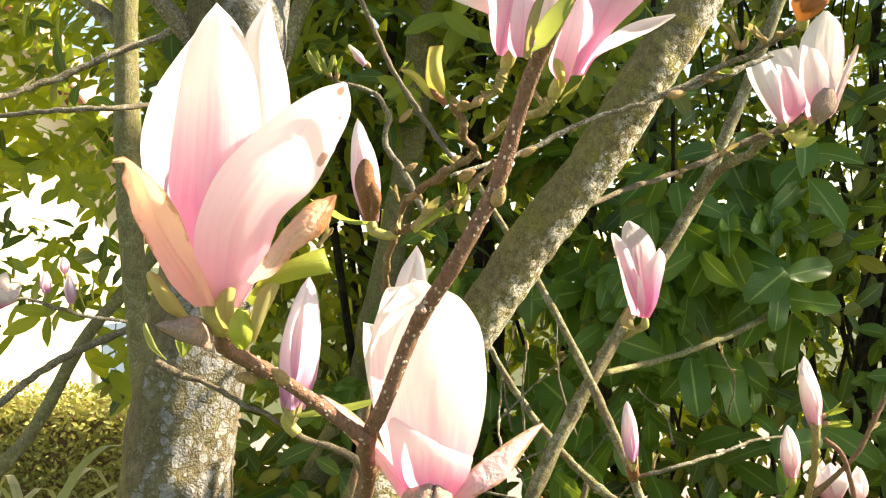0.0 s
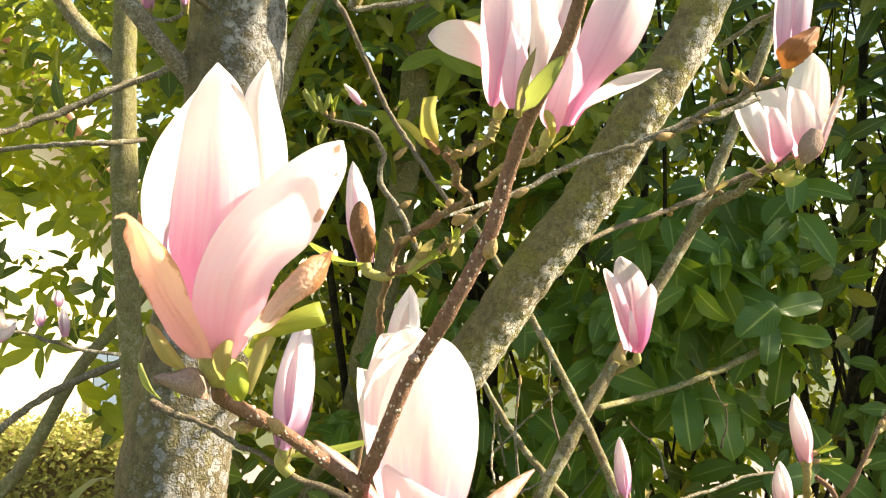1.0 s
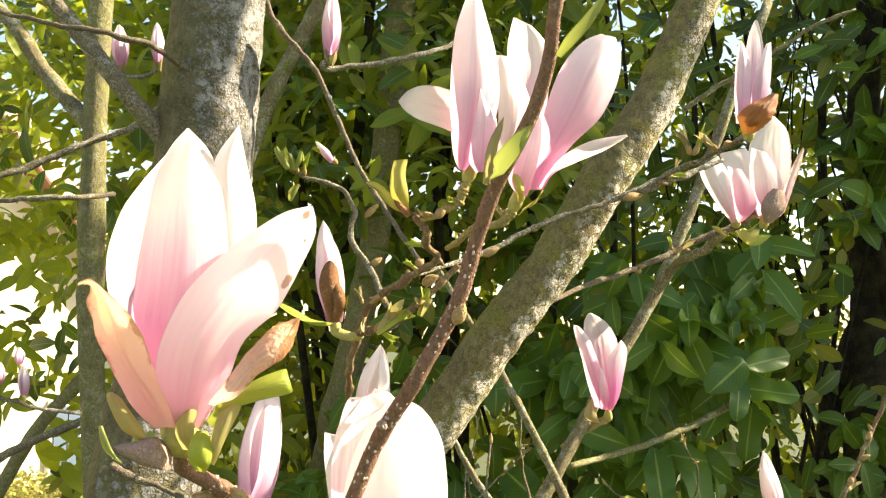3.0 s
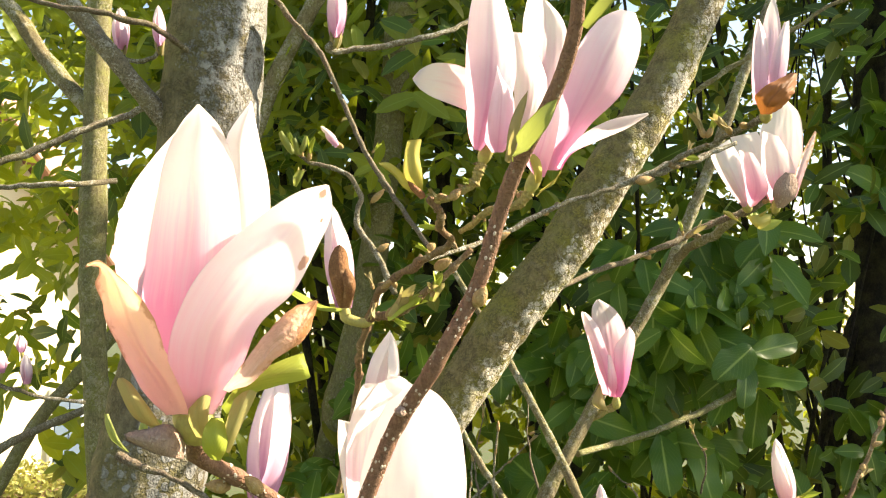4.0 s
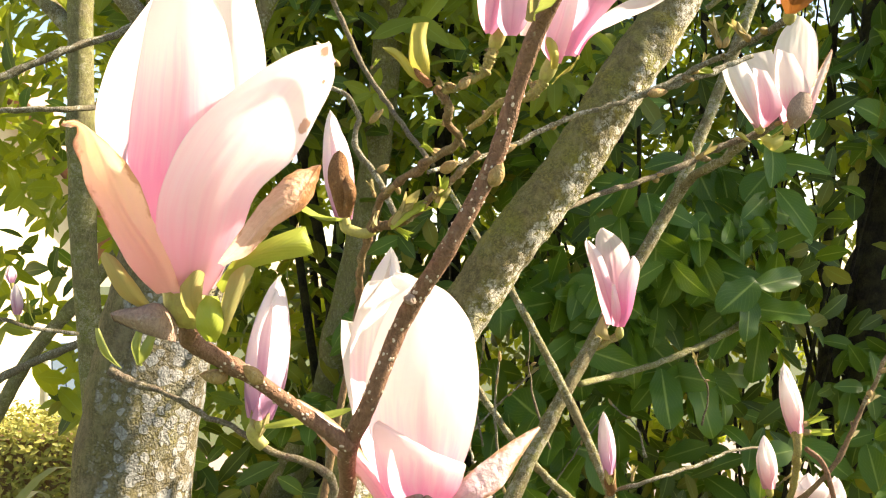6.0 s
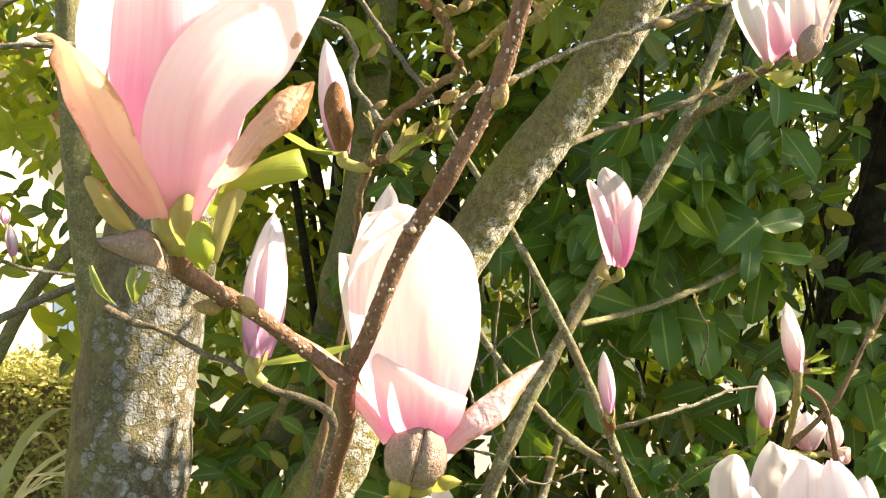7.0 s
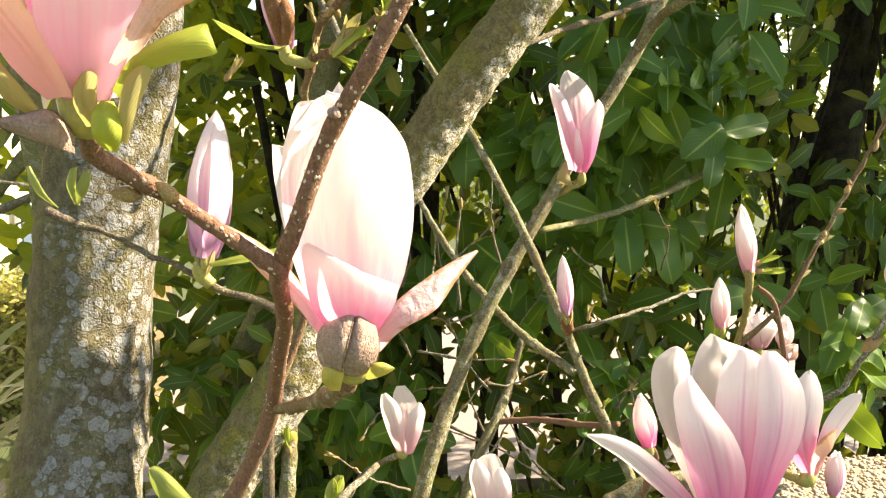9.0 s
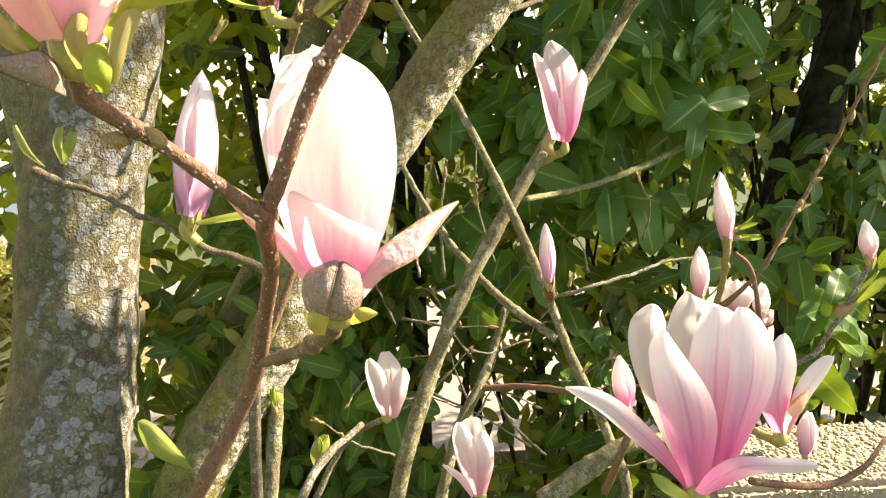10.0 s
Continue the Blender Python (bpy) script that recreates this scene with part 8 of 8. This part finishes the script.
loft("petal", [(0.1373, 0.9500, 0.9583), (0.1194, 0.9660, 1.0005), (0.1165, 0.9660, 1.0340), (0.1276, 0.9620, 1.0559), (0.1374, 0.9600, 1.0609)],
     [(0.1457, 0.9500, 0.9579), (0.1423, 0.9660, 0.9974), (0.1392, 0.9660, 1.0291), (0.1384, 0.9620, 1.0566), (0.1403, 0.9600, 1.0608)],
     [(0.1542, 0.9500, 0.9574), (0.1652, 0.9660, 0.9943), (0.1620, 0.9660, 1.0241), (0.1494, 0.9620, 1.0573), (0.1432, 0.9600, 1.0606)], M_PETAL_PALE_BUD, low2, "", seed=77)
loft("petal", [(0.1381, 0.9400, 0.9621), (0.1192, 0.9340, 1.0105), (0.1106, 0.9340, 1.0425), (0.1118, 0.9380, 1.0556), (0.1157, 0.9360, 1.0659)],
     [(0.1433, 0.9360, 0.9639), (0.1309, 0.9240, 1.0125), (0.1241, 0.9240, 1.0426), (0.1218, 0.9280, 1.0565), (0.1181, 0.9320, 1.0671)],
     [(0.1493, 0.9376, 0.9627), (0.1446, 0.9280, 1.0076), (0.1395, 0.9280, 1.0364), (0.1336, 0.9320, 1.0512), (0.1211, 0.9336, 1.0660)], M_PETAL_PALE_BUD, low2, "", seed=78)
loft("petal", [(0.1425, 0.9356, 0.9642), (0.1401, 0.9260, 1.0058), (0.1399, 0.9260, 1.0321), (0.1390, 0.9300, 1.0459), (0.1448, 0.9316, 1.0561)],
     [(0.1476, 0.9340, 0.9663), (0.1497, 0.9220, 1.0095), (0.1499, 0.9220, 1.0331), (0.1483, 0.9260, 1.0458), (0.1474, 0.9300, 1.0563)],
     [(0.1537, 0.9380, 0.9654), (0.1617, 0.9320, 1.0063), (0.1622, 0.9320, 1.0274), (0.1598, 0.9360, 1.0393), (0.1508, 0.9340, 1.0540)], M_PETAL_PALE_BUD, low2, "", seed=79)
loft("petal", [(0.1357, 0.9388, 0.9613), (0.1183, 0.9320, 0.9881), (0.1038, 0.9300, 1.0042), (0.0967, 0.9288, 1.0127)],
     [(0.1392, 0.9380, 0.9650), (0.1215, 0.9300, 0.9927), (0.1061, 0.9280, 1.0073), (0.0976, 0.9280, 1.0138)],
     [(0.1429, 0.9388, 0.9679), (0.1253, 0.9320, 0.9953), (0.1088, 0.9300, 1.0085), (0.0988, 0.9288, 1.0141)], M_PETAL_PALE_BUD, low2, "", seed=80)
branch("twig", [(0.148, 0.937, 0.963), (0.152, 0.950, 0.924), (0.06, 1.15, 0.7)], [0.005, 0.005, 0.006], M_GREY_BRANCH, tree, rings=12, seed=59)
goblet(tree, (0.248, 1.016, 1.221), (0.244, 1.031, 1.301), 0.0115, M_PETAL_BUD, "closed pale lilac bud with brown scale", 0.15, 4, "bud", 37)
branch("spur", [(0.248, 1.016, 1.223), (0.252, 1.023, 1.208), (0.257, 1.049, 1.186)], [0.006, 0.007, 0.005], M_SCALE_BROWN, tree, rings=10, seed=60)
